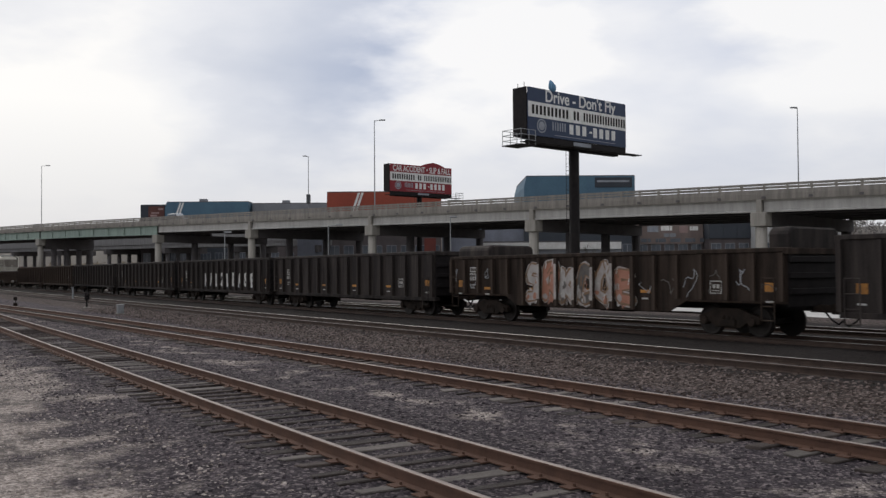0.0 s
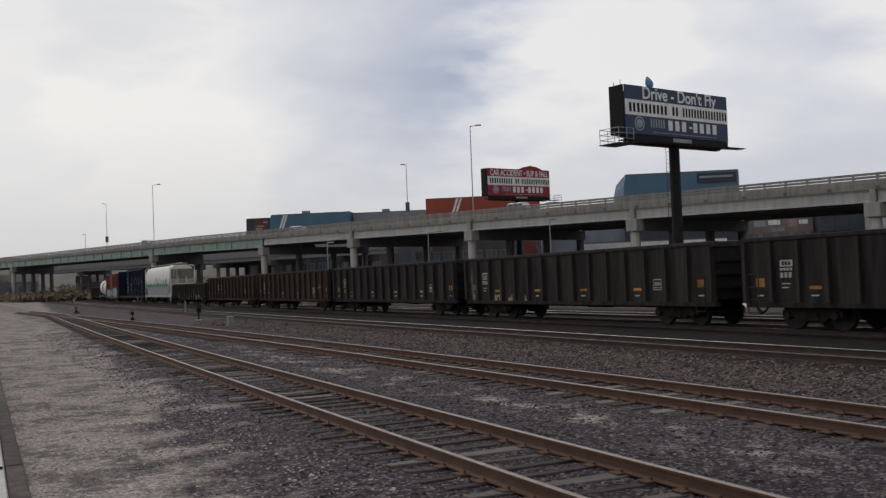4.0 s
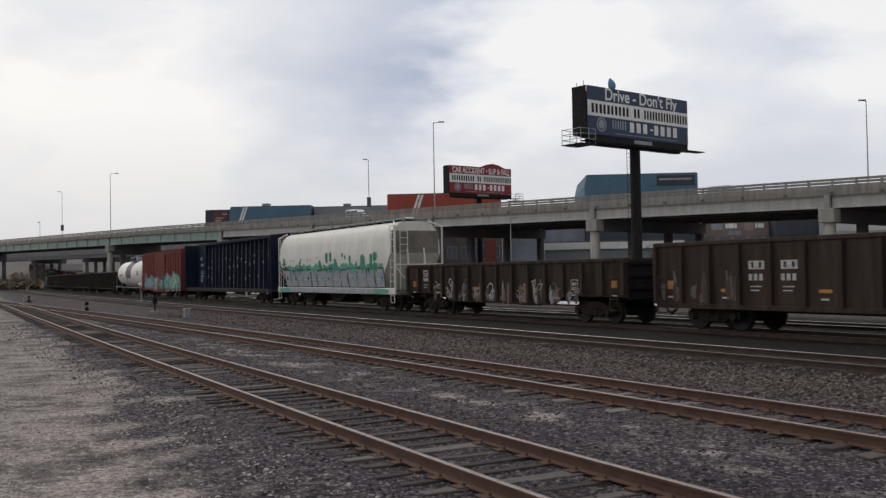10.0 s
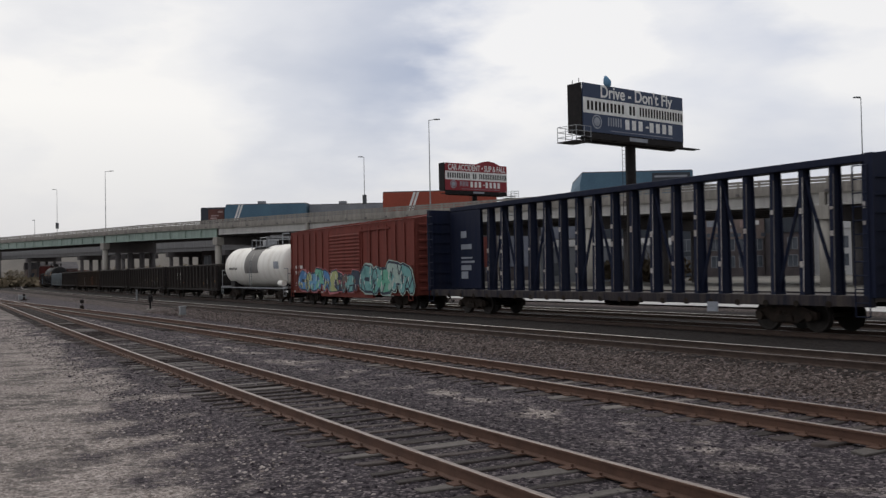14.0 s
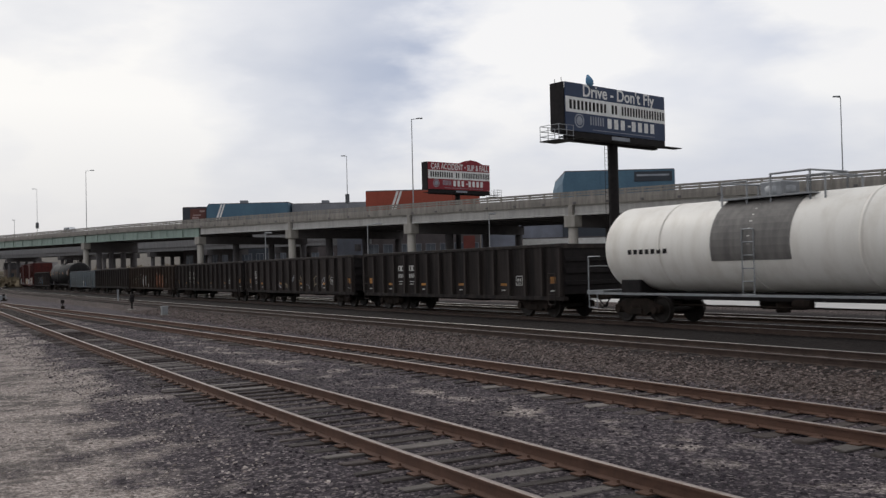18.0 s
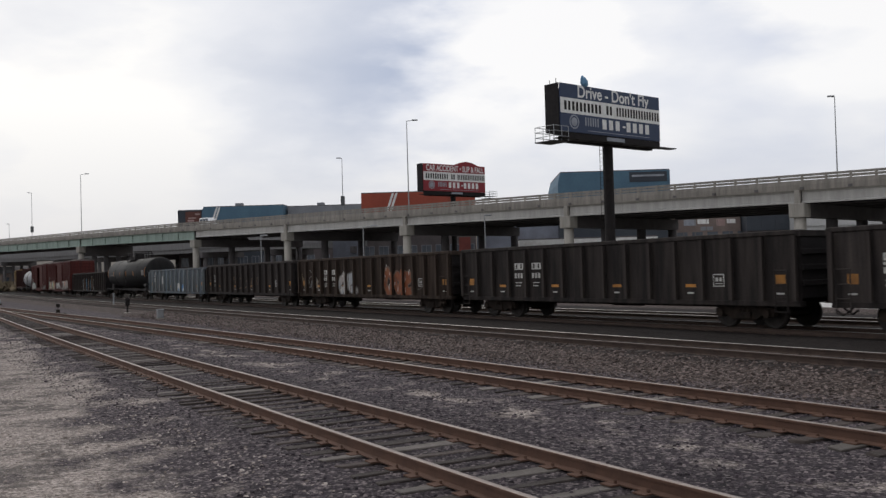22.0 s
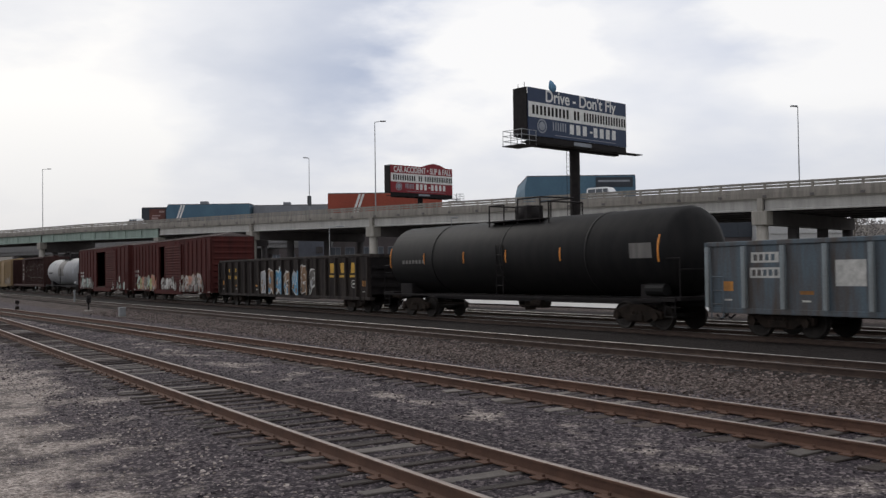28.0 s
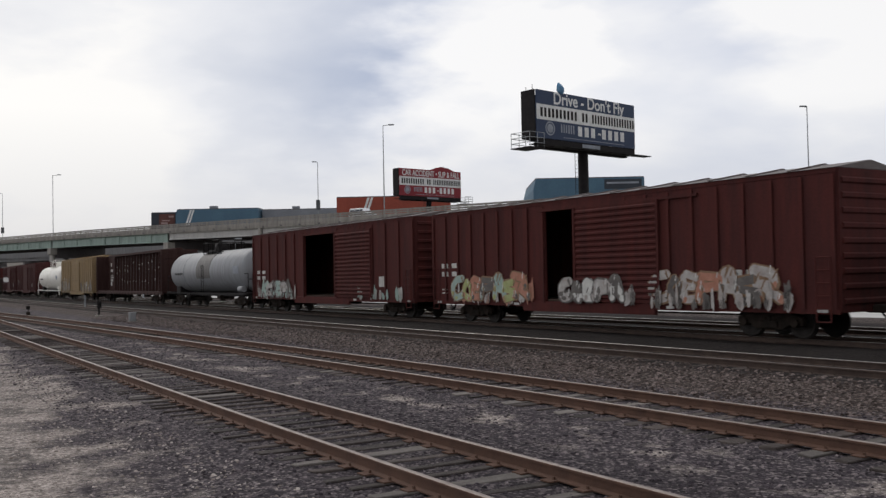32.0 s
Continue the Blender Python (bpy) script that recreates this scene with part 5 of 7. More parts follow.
def graffiti(car, slots, z0, z1, y, fills, line, seed, halo=None, style="block"):
    """Spray-painted block letters, one a slot (x0, x1): a cloud behind, a dark outline, a fill, and a few bright strokes."""
    if style in ("wild", "fat", "solid"):
        return wild_letters(car, slots, z0, z1, y, fills, line, seed, halo, {"wild": .30, "fat": .38, "solid": .52}[style])
    rng = random.Random(seed)
    for i, (x0, x1) in enumerate(slots):
        w = (x1 - x0) * rng.uniform(.9, 1.0)
        zb, h = z0 + rng.uniform(-.04, .06), (z1 - z0) * rng.uniform(.88, 1.02)
        lean = rng.uniform(-.12, .12) * h
        at = lambda u, v: (x0 + u * w + lean * (v - .5), zb + v * h)
        if style == "thin":
            # quick single-line scribbles
            bm = bmesh.new()
            p = (rng.uniform(.05, .3), rng.uniform(.1, .6))
            turn, wide = rng.uniform(0, 6.28), min(w, h) * rng.uniform(.022, .045)
            for _ in range(rng.choice((12, 16, 20))):
                turn += rng.uniform(-1.1, 1.3)
                q = (p[0] + .16 * math.cos(turn), p[1] + .15 * math.sin(turn))
                if not (.04 < q[0] < .96 and .02 < q[1] < .98):
                    turn += 2.2
                    continue
                stroke(bm, at(*p), at(*q), wide, y - .006, y - .003, rng)
                p = q
            if not bm.faces:
                stroke(bm, at(.3, .3), at(.6, .7), wide, y - .006, y - .003, rng)
            part("scribble", bm, fills[i % len(fills)], car)
            continue
        if style == "smear":
            # worn-away paint: ragged vertical flakes, tallest in the middle
            for _ in range(5):
                c, hh = rng.uniform(.1, .9), rng.uniform(.25, .85)
                bm = bmesh.new()
                p = at(c, hh / 2)
                prism(bm, blob(p[0], p[1], w * rng.uniform(.12, .30), h * hh, rng, 11, .5), "y", y - .005, y - .002)
                part("worn_paint", bm, rng.choice(fills), car)
            continue
        if halo:
            bm = bmesh.new()
            prism(bm, blob((x0 + x1) / 2, (z0 + z1) / 2, w * 1.12, h * 1.10, rng, 14, .16, 0, 2.6), "y", y - .003, y)
            part("paint_cloud", bm, halo, car)
        # a swollen letter: outline, fill, two holes, a second tone low down and a bright rim
        c, dy = at(.5, .5), -.0012 * (i % 3)
        ww = w * rng.uniform(1.16, 1.34)
        fill = fills[i % len(fills)]
        shape = lambda gx, gz, q: blob(c[0], c[1], ww * gx, h * gz, random.Random(seed * 31 + i), 26, .24, lean / h, q)
        for k, (gx, gz, m) in enumerate(((1.0, 1.03, line), (.92, .955, fill))):
            bm = bmesh.new()
            prism(bm, shape(gx, gz, 3.4), "y", y - .004 * (k + 1) + dy, y - .004 * k + dy)
            part("painted_letter", bm, m, car)
        bm = bmesh.new()
        prism(bm, blob(c[0] + rng.uniform(-.08, .08) * w, zb + h * .22, ww * .62, h * .30, rng, 12, .3), "y", y - .0095 + dy, y - .008 + dy)
        part("second_tone", bm, fills[(i + 1) % len(fills)], car)
        for u, v, su, sv in ((rng.uniform(.35, .6), rng.uniform(.55, .72), .10, rng.uniform(.18, .3)), (rng.uniform(.4, .62), rng.uniform(.08, .22), .09, .30), (rng.uniform(.75, .95), rng.uniform(.3, .8), .08, .3)):
            bm = bmesh.new()
            p = at(u, v)
            prism(bm, blob(p[0], p[1], w * su, h * sv, rng, 9, .3, .2), "y", y - .0115 + dy, y - .010 + dy)
            part("letter_counter", bm, line, car)
        bm = bmesh.new()
        p, q = at(.16, .35), at(.24, .82)
        stroke(bm, p, q, w * .05, y - .0115 + dy, y - .010 + dy, rng)
        part("paint_highlight", bm, halo or fills[(i + 2) % len(fills)], car)


def car_at(label, category, front, rear):
    ob = thing("freight_car", label, category, group="cars of the freight train")
    CARS.append((ob, front, rear))
    return ob, rear - front


CARS = []
DARKS = {
    "black": mat("sooty_black_paint", (0.021, 0.018, 0.0175), (0.058, 0.048, 0.043), 0.9, 0.75, 0, 0.15, 18, streak=True, per=.25, spec=0.12, lo=.40, hi=.72),
    "brown": mat("sooty_brown_paint", (0.026, 0.0195, 0.0162), (0.072, 0.052, 0.041), 0.9, 0.8, 0, 0.15, 18, streak=True, per=.2, spec=0.1, lo=.40, hi=.70),
    "rust": mat("rusty_brown_paint", (0.070, 0.049, 0.038), (0.036, 0.027, 0.023), 0.9, 0.85, 0, 0.2, 18, streak=True, spec=0.1),
    "steel": mat("faded_steel_blue_paint", (0.098, 0.125, 0.148), (0.088, 0.075, 0.068), 1.0, 0.75, 0, 0.15, 18, streak=True, spec=0.15, lo=.40, hi=.66),
    "grey": mat("sooty_grey_paint", (0.0328, 0.0303, 0.0295), (0.0213, 0.0197, 0.0189), 1.2, 0.8, 0, 0.15, 18, streak=True, spec=0.1),
}


# posts get their own tone, mostly lighter, for skylight that protruding ribs catch
POSTS = {k: mat(k + "_post_lit_tone", a, b, 1.2, .8, 0, .15, 18, streak=True, spec=.08) for k, a, b in (
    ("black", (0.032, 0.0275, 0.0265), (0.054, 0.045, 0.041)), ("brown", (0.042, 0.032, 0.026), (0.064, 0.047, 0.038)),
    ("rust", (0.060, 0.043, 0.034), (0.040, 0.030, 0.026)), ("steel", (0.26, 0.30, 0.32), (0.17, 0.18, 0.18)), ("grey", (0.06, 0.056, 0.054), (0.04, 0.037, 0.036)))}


def gondola(front, rear, tone, ribs=15, top=2.90, bot=.72, drop=False, marks="white", tags=(), load=0, seed=0, label="", words=""):
    car, L = car_at(label or f"{ {'black': 'black', 'brown': 'dark brown', 'rust': 'rusty brown', 'steel': 'faded steel-blue', 'grey': 'sooty grey'}[tone] } open gondola freight car with ribbed sides", "gondola car", front, rear)
    m = DARKS[tone]
    rng = random.Random(seed)
    hl, y = L / 2, 1.36
    chassis(car, L)
    fl = 1.08
    for s in (-1, 1):
        bm = bmesh.new()
        z_ = bot if not drop else bot + .28
        if drop:
            prism(bm, [(-hl, z_), (-hl + 3.6, z_), (-hl + 4.4, bot - .12), (hl - 4.4, bot - .12), (hl - 3.6, z_), (hl, z_), (hl, top - .1), (-hl, top - .1)], "y", s * y - .03, s * y + .03)
        else:
            prism(bm, [(-hl, z_), (hl, z_), (hl, top - .1), (-hl, top - .1)], "y", s * y - .03, s * y + .03)
        part("side_wall", bm, m, car)
        part("top_chord", B((-hl - .03, hl + .03, s * y - .08, s * y + .22, top - .14, top)), m, car, bevel=.02)
        if not drop:
            part("side_sill", B((-hl, hl, s * y - .06, s * y + .21, bot - .02, bot + .14)), m, car, bevel=.015)
        for k in range(ribs + 1):
            x = -hl + .09 + (L - .18) * k / ribs
            zb = bot + .15
            if drop:
                zb = bot - .08 if abs(x) < hl - 4.3 else bot + .30
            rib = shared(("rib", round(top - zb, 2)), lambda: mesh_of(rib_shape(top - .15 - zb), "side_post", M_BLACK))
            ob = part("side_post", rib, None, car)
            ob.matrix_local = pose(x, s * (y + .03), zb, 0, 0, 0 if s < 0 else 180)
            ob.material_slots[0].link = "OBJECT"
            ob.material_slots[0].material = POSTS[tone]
    for s in (-1, 1):
        # end walls and end ribs blackened for the shade between coupled cars
        part("end_wall", B((s * hl - .04, s * hl + .04, -y, y, .95, top - .2)), M_BLACK, car)
        part("end_chord", B((s * hl - .09, s * hl + .09, -y - .08, y + .08, top - .2, top - .02)), m, car, bevel=.01)
        for z in (1.3, 1.75, 2.2):
            part("end_rib", B((s * (hl + .06) - .06, s * (hl + .06) + .06, -y, y, z, z + .16)), M_BLACK, car, bevel=.01)
        ladder(car, s * (hl - .5), -y - .23, .55, 1.75, m, "grab_iron")
    part("floor", B((-hl, hl, -y, y, fl - .06, fl)), DARKS["rust"], car)
    yo = -y - .03
    pitch = (L - .18) / ribs
    bay = lambda k: (-hl + .09 + pitch * k + .12, -hl + .09 + pitch * (k + 1) - .12)
    w = M_DECAL
    if marks == "yellow":
        for j, k in enumerate((ribs - 4, ribs - 3, ribs - 2)):
            a, b = bay(k)
            c = (a + b) / 2
            bm = bmesh.new()
            prism(bm, [(c - .24 + .05 * (j == 1), 2.02), (c + .26, 2.02), (c + .30 - .08 * j, 2.54), (c - .28 + .06 * j, 2.54)], "y", yo - .004, yo + .004)
            part("stencil", bm, M_YELLOW, car)
            decal(car, c - .34, c + .34, 1.80, 1.92, yo, M_YELLOW)
        a, b = bay(ribs - 2)
        a += .12
        b += .12
        for q in ((a + .2, b - .2, 1.62, 1.65), (a + .2, b - .2, 1.28, 1.31), (a + .2, a + .23, 1.31, 1.62), (b - .23, b - .2, 1.31, 1.62), (a + .3, b - .3, 1.42, 1.52)):
            decal(car, *q, yo, M_DECAL)
        for k in (1, 2):
            a, b = bay(k)
            for j in range(2):
                decal(car, a + .22 + j * .36, a + .40 + j * .36, 2.18, 2.40, yo, M_YELLOW)
            for j in range(3):
                decal(car, a + .14 + j * .26, a + .28 + j * .26, 1.72, 1.94, yo, M_YELLOW)
    elif marks == "panel":
        a, b = bay(1)
        decal(car, a + .05, b - .1, 2.16, 2.46, yo, M_DECAL)
        decal(car, a + .0, b + .0, 1.72, 2.02, yo, M_DECAL)
        for q in range(4):
            decal(car, a + .14 + q * .2, a + .26 + q * .2, 2.22, 2.40, yo - .005, m, "stencil_gap")
        for q in range(5):
            decal(car, a + .08 + q * .19, a + .20 + q * .19, 1.78, 1.96, yo - .005, m, "stencil_gap")
        a, b = bay(3)
        decal(car, a + .1, b - .1, 1.5, 2.2, yo, M_DECAL, "patch")
    elif marks:
        two = marks == "two"
        for k in ((3, 4) if two else (1,)):
            a, b = bay(k)
            c = (a + b) / 2
            hw = .30 if two else .24
            decal(car, c - hw, c + hw, 1.96, 2.22 if two else 2.16, yo, w)
            for j in (-1, 1) if two else (-1, 0, 1):
                decal(car, c + j * hw * .5 - .045, c + j * hw * .5 + .045, 2.0, 2.18 if two else 2.12, yo - .005, m, "stencil_gap")
            for j in range(3):
                decal(car, c - hw + j * hw * .68, c - hw + j * hw * .68 + hw * .42, 1.62, 1.82 if two else 1.78, yo, w)
            for j, zz in enumerate((1.42, 1.30)):
                decal(car, c - hw * .8, c + hw * .6 - .08 * j, zz, zz + .035, yo, w)
            if not two:
                for j in range(4):
                    decal(car, c - hw + j * .125, c - hw + j * .125 + .08, 1.84, 1.92, yo, w)
        a, b = bay(ribs - 3)
        c = (a + b) / 2
        for q in ((c - .22, c + .22, 1.64, 1.67), (c - .22, c + .22, 1.28, 1.31), (c - .22, c - .19, 1.31, 1.64), (c + .19, c + .22, 1.31, 1.64), (c - .12, c - .02, 1.44, 1.56), (c + .03, c + .12, 1.44, 1.56), (c - .14, c + .14, 1.36, 1.385)):
            decal(car, *q, yo, w)
    for k in (0, 2, 5, 8, 11, ribs - 1):
        a, b = bay(min(k, ribs - 1))
        c = (a + b) / 2
        big = k in (0, ribs - 1)
        decal(car, c - (.17 if big else .22), c + (.17 if big else .22), 1.34 if big else 1.26, 1.62 if big else 1.36, yo, M_ORANGE, "reflector")
        decal(car, c - .15, c + .12, 1.05, 1.10, yo, M_DECAL)
    for i, (k0, k1, z0, z1, fills, line, halo, *style) in enumerate(tags):
        graffiti(car, [bay(k) for k in range(k0, k1)], z0, z1, yo, fills, line, seed * 7 + i, halo, *style)
        if not style or style[0] not in ("thin", "smear"):
            for k in range(k0 + 1, k1):
                c = -hl + .09 + pitch * k
                zz = rng.uniform(-.08, .08)
                decal(car, c - .064, c + .064, max(z0 + zz, bot + .16), z1 - .12 + zz, yo - .173, halo if (halo and style) else fills[k % len(fills)], "painted_post")
    for i, ch in enumerate(words):
        a, b = bay(i + 5)
        turn = (4, -5, 0, 6, -4, 3, -3, 5, -6)[i % 9]
        for k, (gm, dx) in enumerate(((G_INK, .07), (G_WHITE, 0))):
            lettering(ch, 1.12, gm, car, pose((a + b) / 2 + dx, yo - .006 - .012 * k, 1.46 + .05 * (i % 2) - dx * .6, 90, turn, 0), "painted_letter", .56, .05)
    if load:
        for x0, x1, up in ((-hl + .12, -hl + 2.3, .42), (hl - .80, hl - .06, .58)):
            bm = bmesh.new()
            prism(bm, [(-1.15, fl), (1.15, fl), (1.18, top + up - .12), (1.0, top + up), (-1.0, top + up + .02), (-1.17, top + up - .14)], "x", x0, x1)
            part("scrap_bale", bm, DARKS["black"], car, "dark pressed scrap bale", .06)
    return car


def rib_shape(h):
    bm = bmesh.new()
    for x0, x1, y0, y1 in ((-.022, .022, -.155, 0), (-.07, .07, -.17, -.155)):
        box(bm, x0, x1, y0, y1, 0, h)
    return bm


def boxcar(front, rear, m, eave=4.72, bot=.78, door=(.40, .60), open_to=0.0, posts=7, tags=(), label="", roof_mat=None, seed=0, corr=True):
    """A boxcar: ribbed side panels, sliding door, pitched roof and corrugated ends. open_to: how far the doorway stands open."""
    car, L = car_at(label, "boxcar", front, rear)
    hl, y = L / 2, 1.50
    chassis(car, L, 2.6)
    d0, d1 = -hl + L * door[0], -hl + L * door[1]
    gap = open_to
    for s in (-1, 1):
        o = s if s < 0 else 1
        part("side_panel", B((-hl, d0, s * y - .04, s * y + .04, bot, eave)), m, car)
        part("side_panel", B((d1, hl, s * y - .04, s * y + .04, bot, eave)), m, car)
        part("door_header", B((d0, d1, s * y - .05, s * y + .05, eave - .32, eave)), m, car)
        part("door_sill", B((d0 - 1.4, d1 + 1.4, s * y - .06, s * y + .09, bot - .22, bot + .16)), m, car, bevel=.02)
        part("side_sill", B((-hl, hl, s * y - .05, s * y + .055, bot - .04, bot + .10)), m, car)
        part("door_track", B((d0 - .3, d1 + (d1 - d0) * .8, s * (y + .08) - .04, s * (y + .08) + .04, eave - .36, eave - .26)), m, car)
        op = gap if s < 0 else 0.0
        a, b = d0 + op, d1 + op
        rows = [(a, b, s * (y + .08) - .03, s * (y + .08) + .03, bot + .17, eave - .33)]
        dr = part("door", B(*rows), m, car)
        if corr:
            bm = bmesh.new()
            n = 16
            for k in range(n):
                z = bot + .35 + (eave - bot - .85) * k / (n - 1)
                prism(bm, [(s * (y + .11), z - .07), (s * (y + .16), z - .03), (s * (y + .16), z + .03), (s * (y + .11), z + .07)], "x", a + .12, b - .12)
            part("corrugation", bm, m, dr)
        for e in (a, b - .09):
            part("door_post", B((e, e + .09, s * (y + .13) - .035, s * (y + .13) + .035, bot + .17, eave - .33)), m, dr)
        rib = shared(("boxrib", round(eave - bot, 2)), lambda: mesh_of(rib_shape(eave - bot - .26), "side_post", M_BLACK))
        for x0, x1 in ((-hl, d0), (d1, hl)):
            for k in range(posts + 1):
                x = x0 + .1 + (x1 - x0 - .2) * k / posts
                ob = part("side_post", rib, None, car)
                ob.matrix_local = Matrix.Translation((x, s * (y + .04), bot + .11)) @ Matrix.Rotation(0 if s < 0 else math.pi, 4, "Z") @ Matrix.Diagonal((.9, .38, 1, 1))
                ob.material_slots[0].link = "OBJECT"
                ob.material_slots[0].material = m
        part("eave_rail", B((-hl - .02, hl + .02, s * y - .06, s * y + .10, eave - .10, eave + .03)), m, car)
    bm = bmesh.new()
    prism(bm, [(-y - .1, eave + .03), (y + .1, eave + .03), (0, eave + .30)], "x", -hl - .03, hl + .03)
    part("roof", bm, roof_mat or m, car)
    for k in range(1, 14):
        x = -hl + L * k / 14
        bm = bmesh.new()
        prism(bm, [(-y - .1, eave + .035), (-y - .1, eave + .07), (0, eave + .35), (y + .1, eave + .07), (y + .1, eave + .035), (0, eave + .31)], "x", x - .05, x + .05)
        part("roof_seam", bm, roof_mat or m, car)
    for s in (-1, 1):
        part("end_wall", B((s * hl - .04, s * hl + .04, -y, y, bot, eave + .02)), m, car)
        for k in range(9):
            z = bot + .3 + (eave - bot - .6) * k / 8
            bm = bmesh.new()
            prism(bm, [(s * hl, z - .13), (s * (hl + .09), z - .05), (s * (hl + .09), z + .05), (s * hl, z + .13)], "y", -y + .12, y - .12)
            part("end_corrugation", bm, m, car)
        ladder(car, s * (hl - .4), -y - .16, .55, 2.3, m, "grab_iron")
    part("floor", B((-hl + .05, hl - .05, -y + .05, y - .05, bot + .18, bot + .24)), DARKS["rust"], car)
    yo = -y - .045
    for x0, x1, z0, z1, fills, line, halo, n, *style in tags:
        X0, X1 = -hl + L * x0, -hl + L * x1
        graffiti(car, [(X0 + (X1 - X0) * k / n, X0 + (X1 - X0) * (k + 1.06) / n) for k in range(n)], z0, z1, yo - (.128 if x1 > door[0] and x0 < door[1] + .06 else .064), fills, line, seed, halo, *style)
    for x in (-hl + .7, -hl + 1.5):
        for j, zz in enumerate((2.3, 1.95, 1.35, 1.2)):
            decal(car, x, x + (.5 if j < 2 else .4), zz, zz + (.2 if j < 2 else .06), yo, M_DECAL)
    for x in (-hl + .5, -hl + L * .3, hl - L * .3, hl - .5):
        decal(car, x - .16, x + .16, bot + .0, bot + .09, -y - .06, M_DECAL, "reflector")
    decal(car, hl - 3.4, hl - 2.9, 1.5, 2.0, yo, M_DECAL)
    return car


def tank_car(front, rear, m, r=1.48, top=4.45, band=None, label="", strips=True, rails=M_BLACK, inset=.75, platform=True, tall=.75):
    car, L = car_at(label, "tank car", front, rear)
    chassis(car, L, 2.3, .3, .8, 1.05)
    hl = L / 2 - inset
    zc = top - r
    cap = [(0, .05), (.05, .45), (.16, .75), (.32, .93), (.50, 1.0)]
    bm = bmesh.new()
    prof = [(-hl + a, r * b) for a, b in cap] + [(-1.4, r * 1.0), (-1.35, r * 1.004), (1.35, r * 1.004), (1.4, r * 1.0)] + [(hl - a, r * b) for a, b in cap[::-1]]
    lathe(bm, prof, 40)
    shell = part("tank_shell", bm, m, car)
    shell.matrix_local = pose(0, 0, zc)
    if band:
        bm = bmesh.new()
        n = 26
        a0, a1 = radians(-19), radians(199)
        for q in range(n):
            b0, b1 = a0 + (a1 - a0) * q / n, a0 + (a1 - a0) * (q + 1) / n
            prism(bm, [(rr * r * math.cos(bb), rr * r * math.sin(bb)) for rr, bb in ((1.0, b0), (1.012, b0), (1.012, b1), (1.0, b1))], "x", -1.5, 1.5)
        bmesh.ops.remove_doubles(bm, verts=list(bm.verts), dist=.0005)
        o = part("painted_band", bm, band, shell)
    bm = bmesh.new()
    for x in (-hl * .55, hl * .55, -.0):
        lathe(bm, [(x - .05, r * 1.001), (x - .05, r * 1.010), (x + .05, r * 1.010), (x + .05, r * 1.001)], 40)
    part("weld_band", bm, m, shell)
    bm = bmesh.new()
    mh = .42 if tall > .6 else .24
    lathe(bm, [(r - .15, .48), (r + mh, .48), (r + mh + .05, .40), (r + mh + .08, .1)], 20, "z")
    part("manway", bm, rails, shell)
    if platform:
        # a housing over the valves, a grated walk, and two raised hoops with a lower one beyond
        part("valve_housing", B((-.42, .42, -.42, .42, r * .97, r + tall * .72)), rails, shell, bevel=.04)
        rods = []
        for x0, x1, up in ((-1.55, -.55, .78), (.35, 1.75, 1.0), (1.75, 2.25, .72)):
            z = r + tall * up
            for sy in (-.85, .85):
                rods += [("platform_post", (x0, sy, r * .80), (x0, sy, z)), ("platform_post", (x1, sy, r * .80), (x1, sy, z)), ("platform_rail", (x0, sy, z), (x1, sy, z))]
            rods.append(("platform_rail", (x0 if x0 < 0 else x1, -.85, z), (x0 if x0 < 0 else x1, .85, z)))
        for nm, p, q in rods:
            bm = bmesh.new()
            rod(bm, p, q, .032, 6)
            part(nm, bm, rails, shell)
        for u in (-.72, .72):
            part("platform", B((-1.6, 1.8, u - .22, u + .22, r * .93, r * .93 + .05)), rails, shell)
    for s in (-1, 1):
        part("saddle", B((s * (hl - 1.3) - .5, s * (hl - 1.3) + .5, -1.15, 1.15, .85, zc - r * .72)), M_BLACK, car, bevel=.05)
        part("end_sill", B((s * (L / 2 - .5) - .45, s * (L / 2 - .5) + .45, -1.45, 1.45, 1.0, 1.12)), rails, car)
        part("walkway", B((-L / 2 + .2, L / 2 - .2, s * 1.45 - .10, s * 1.45 + .10, .98, 1.05)), rails, car)
        bm = bmesh.new()
        for sy in (-1.4, 1.4):
            rod(bm, (s * (L / 2 - .1), sy, 1.1), (s * (L / 2 - .1), sy, 2.35), .025, 5)
            rod(bm, (s * (L / 2 - .1), sy, 2.35), (s * (L / 2 - .75), sy, 2.35), .025, 5)
        rod(bm, (s * (L / 2 - .1), -1.4, 2.0), (s * (L / 2 - .1), 1.4, 2.0), .025, 5)
        part("handrail", bm, rails, car)
        ladder(car, s * (L / 2 - .45), -1.5, .5, 1.1, rails, "step")
    ladder(car, 0, -r - .02, 1.05, zc + r * .3, rails)
    if strips:
        for k, x in enumerate((-hl + .5, -hl * .62, -hl * .28, hl * .04, hl * .40, hl - .62)):
            a0, a1 = (-.16, .16) if k not in (0, 5) else (-.24, .36)
            bm = bmesh.new()
            n = 5
            for q in range(n):
                b0, b1 = a0 + (a1 - a0) * q / n, a0 + (a1 - a0) * (q + 1) / n
                pts = [(rr * -math.cos(bb), rr * math.sin(bb)) for rr, bb in ((r + .004, b0), (r + .014, b0), (r + .014, b1), (r + .004, b1))]
                prism(bm, pts, "x", x - .035, x + .035)
            part("reflector", bm, M_TAPE, shell)
    for k in range(7):
        x = -hl + 1.6 + k * .28
        o = part("stencil", B((x, x + .17, -.004, .004, -.08, .08)), M_BAND if m is M_BLACKTANK else M_BLACK, shell)
        o.matrix_local = pose(0, -r - .005, -.12)
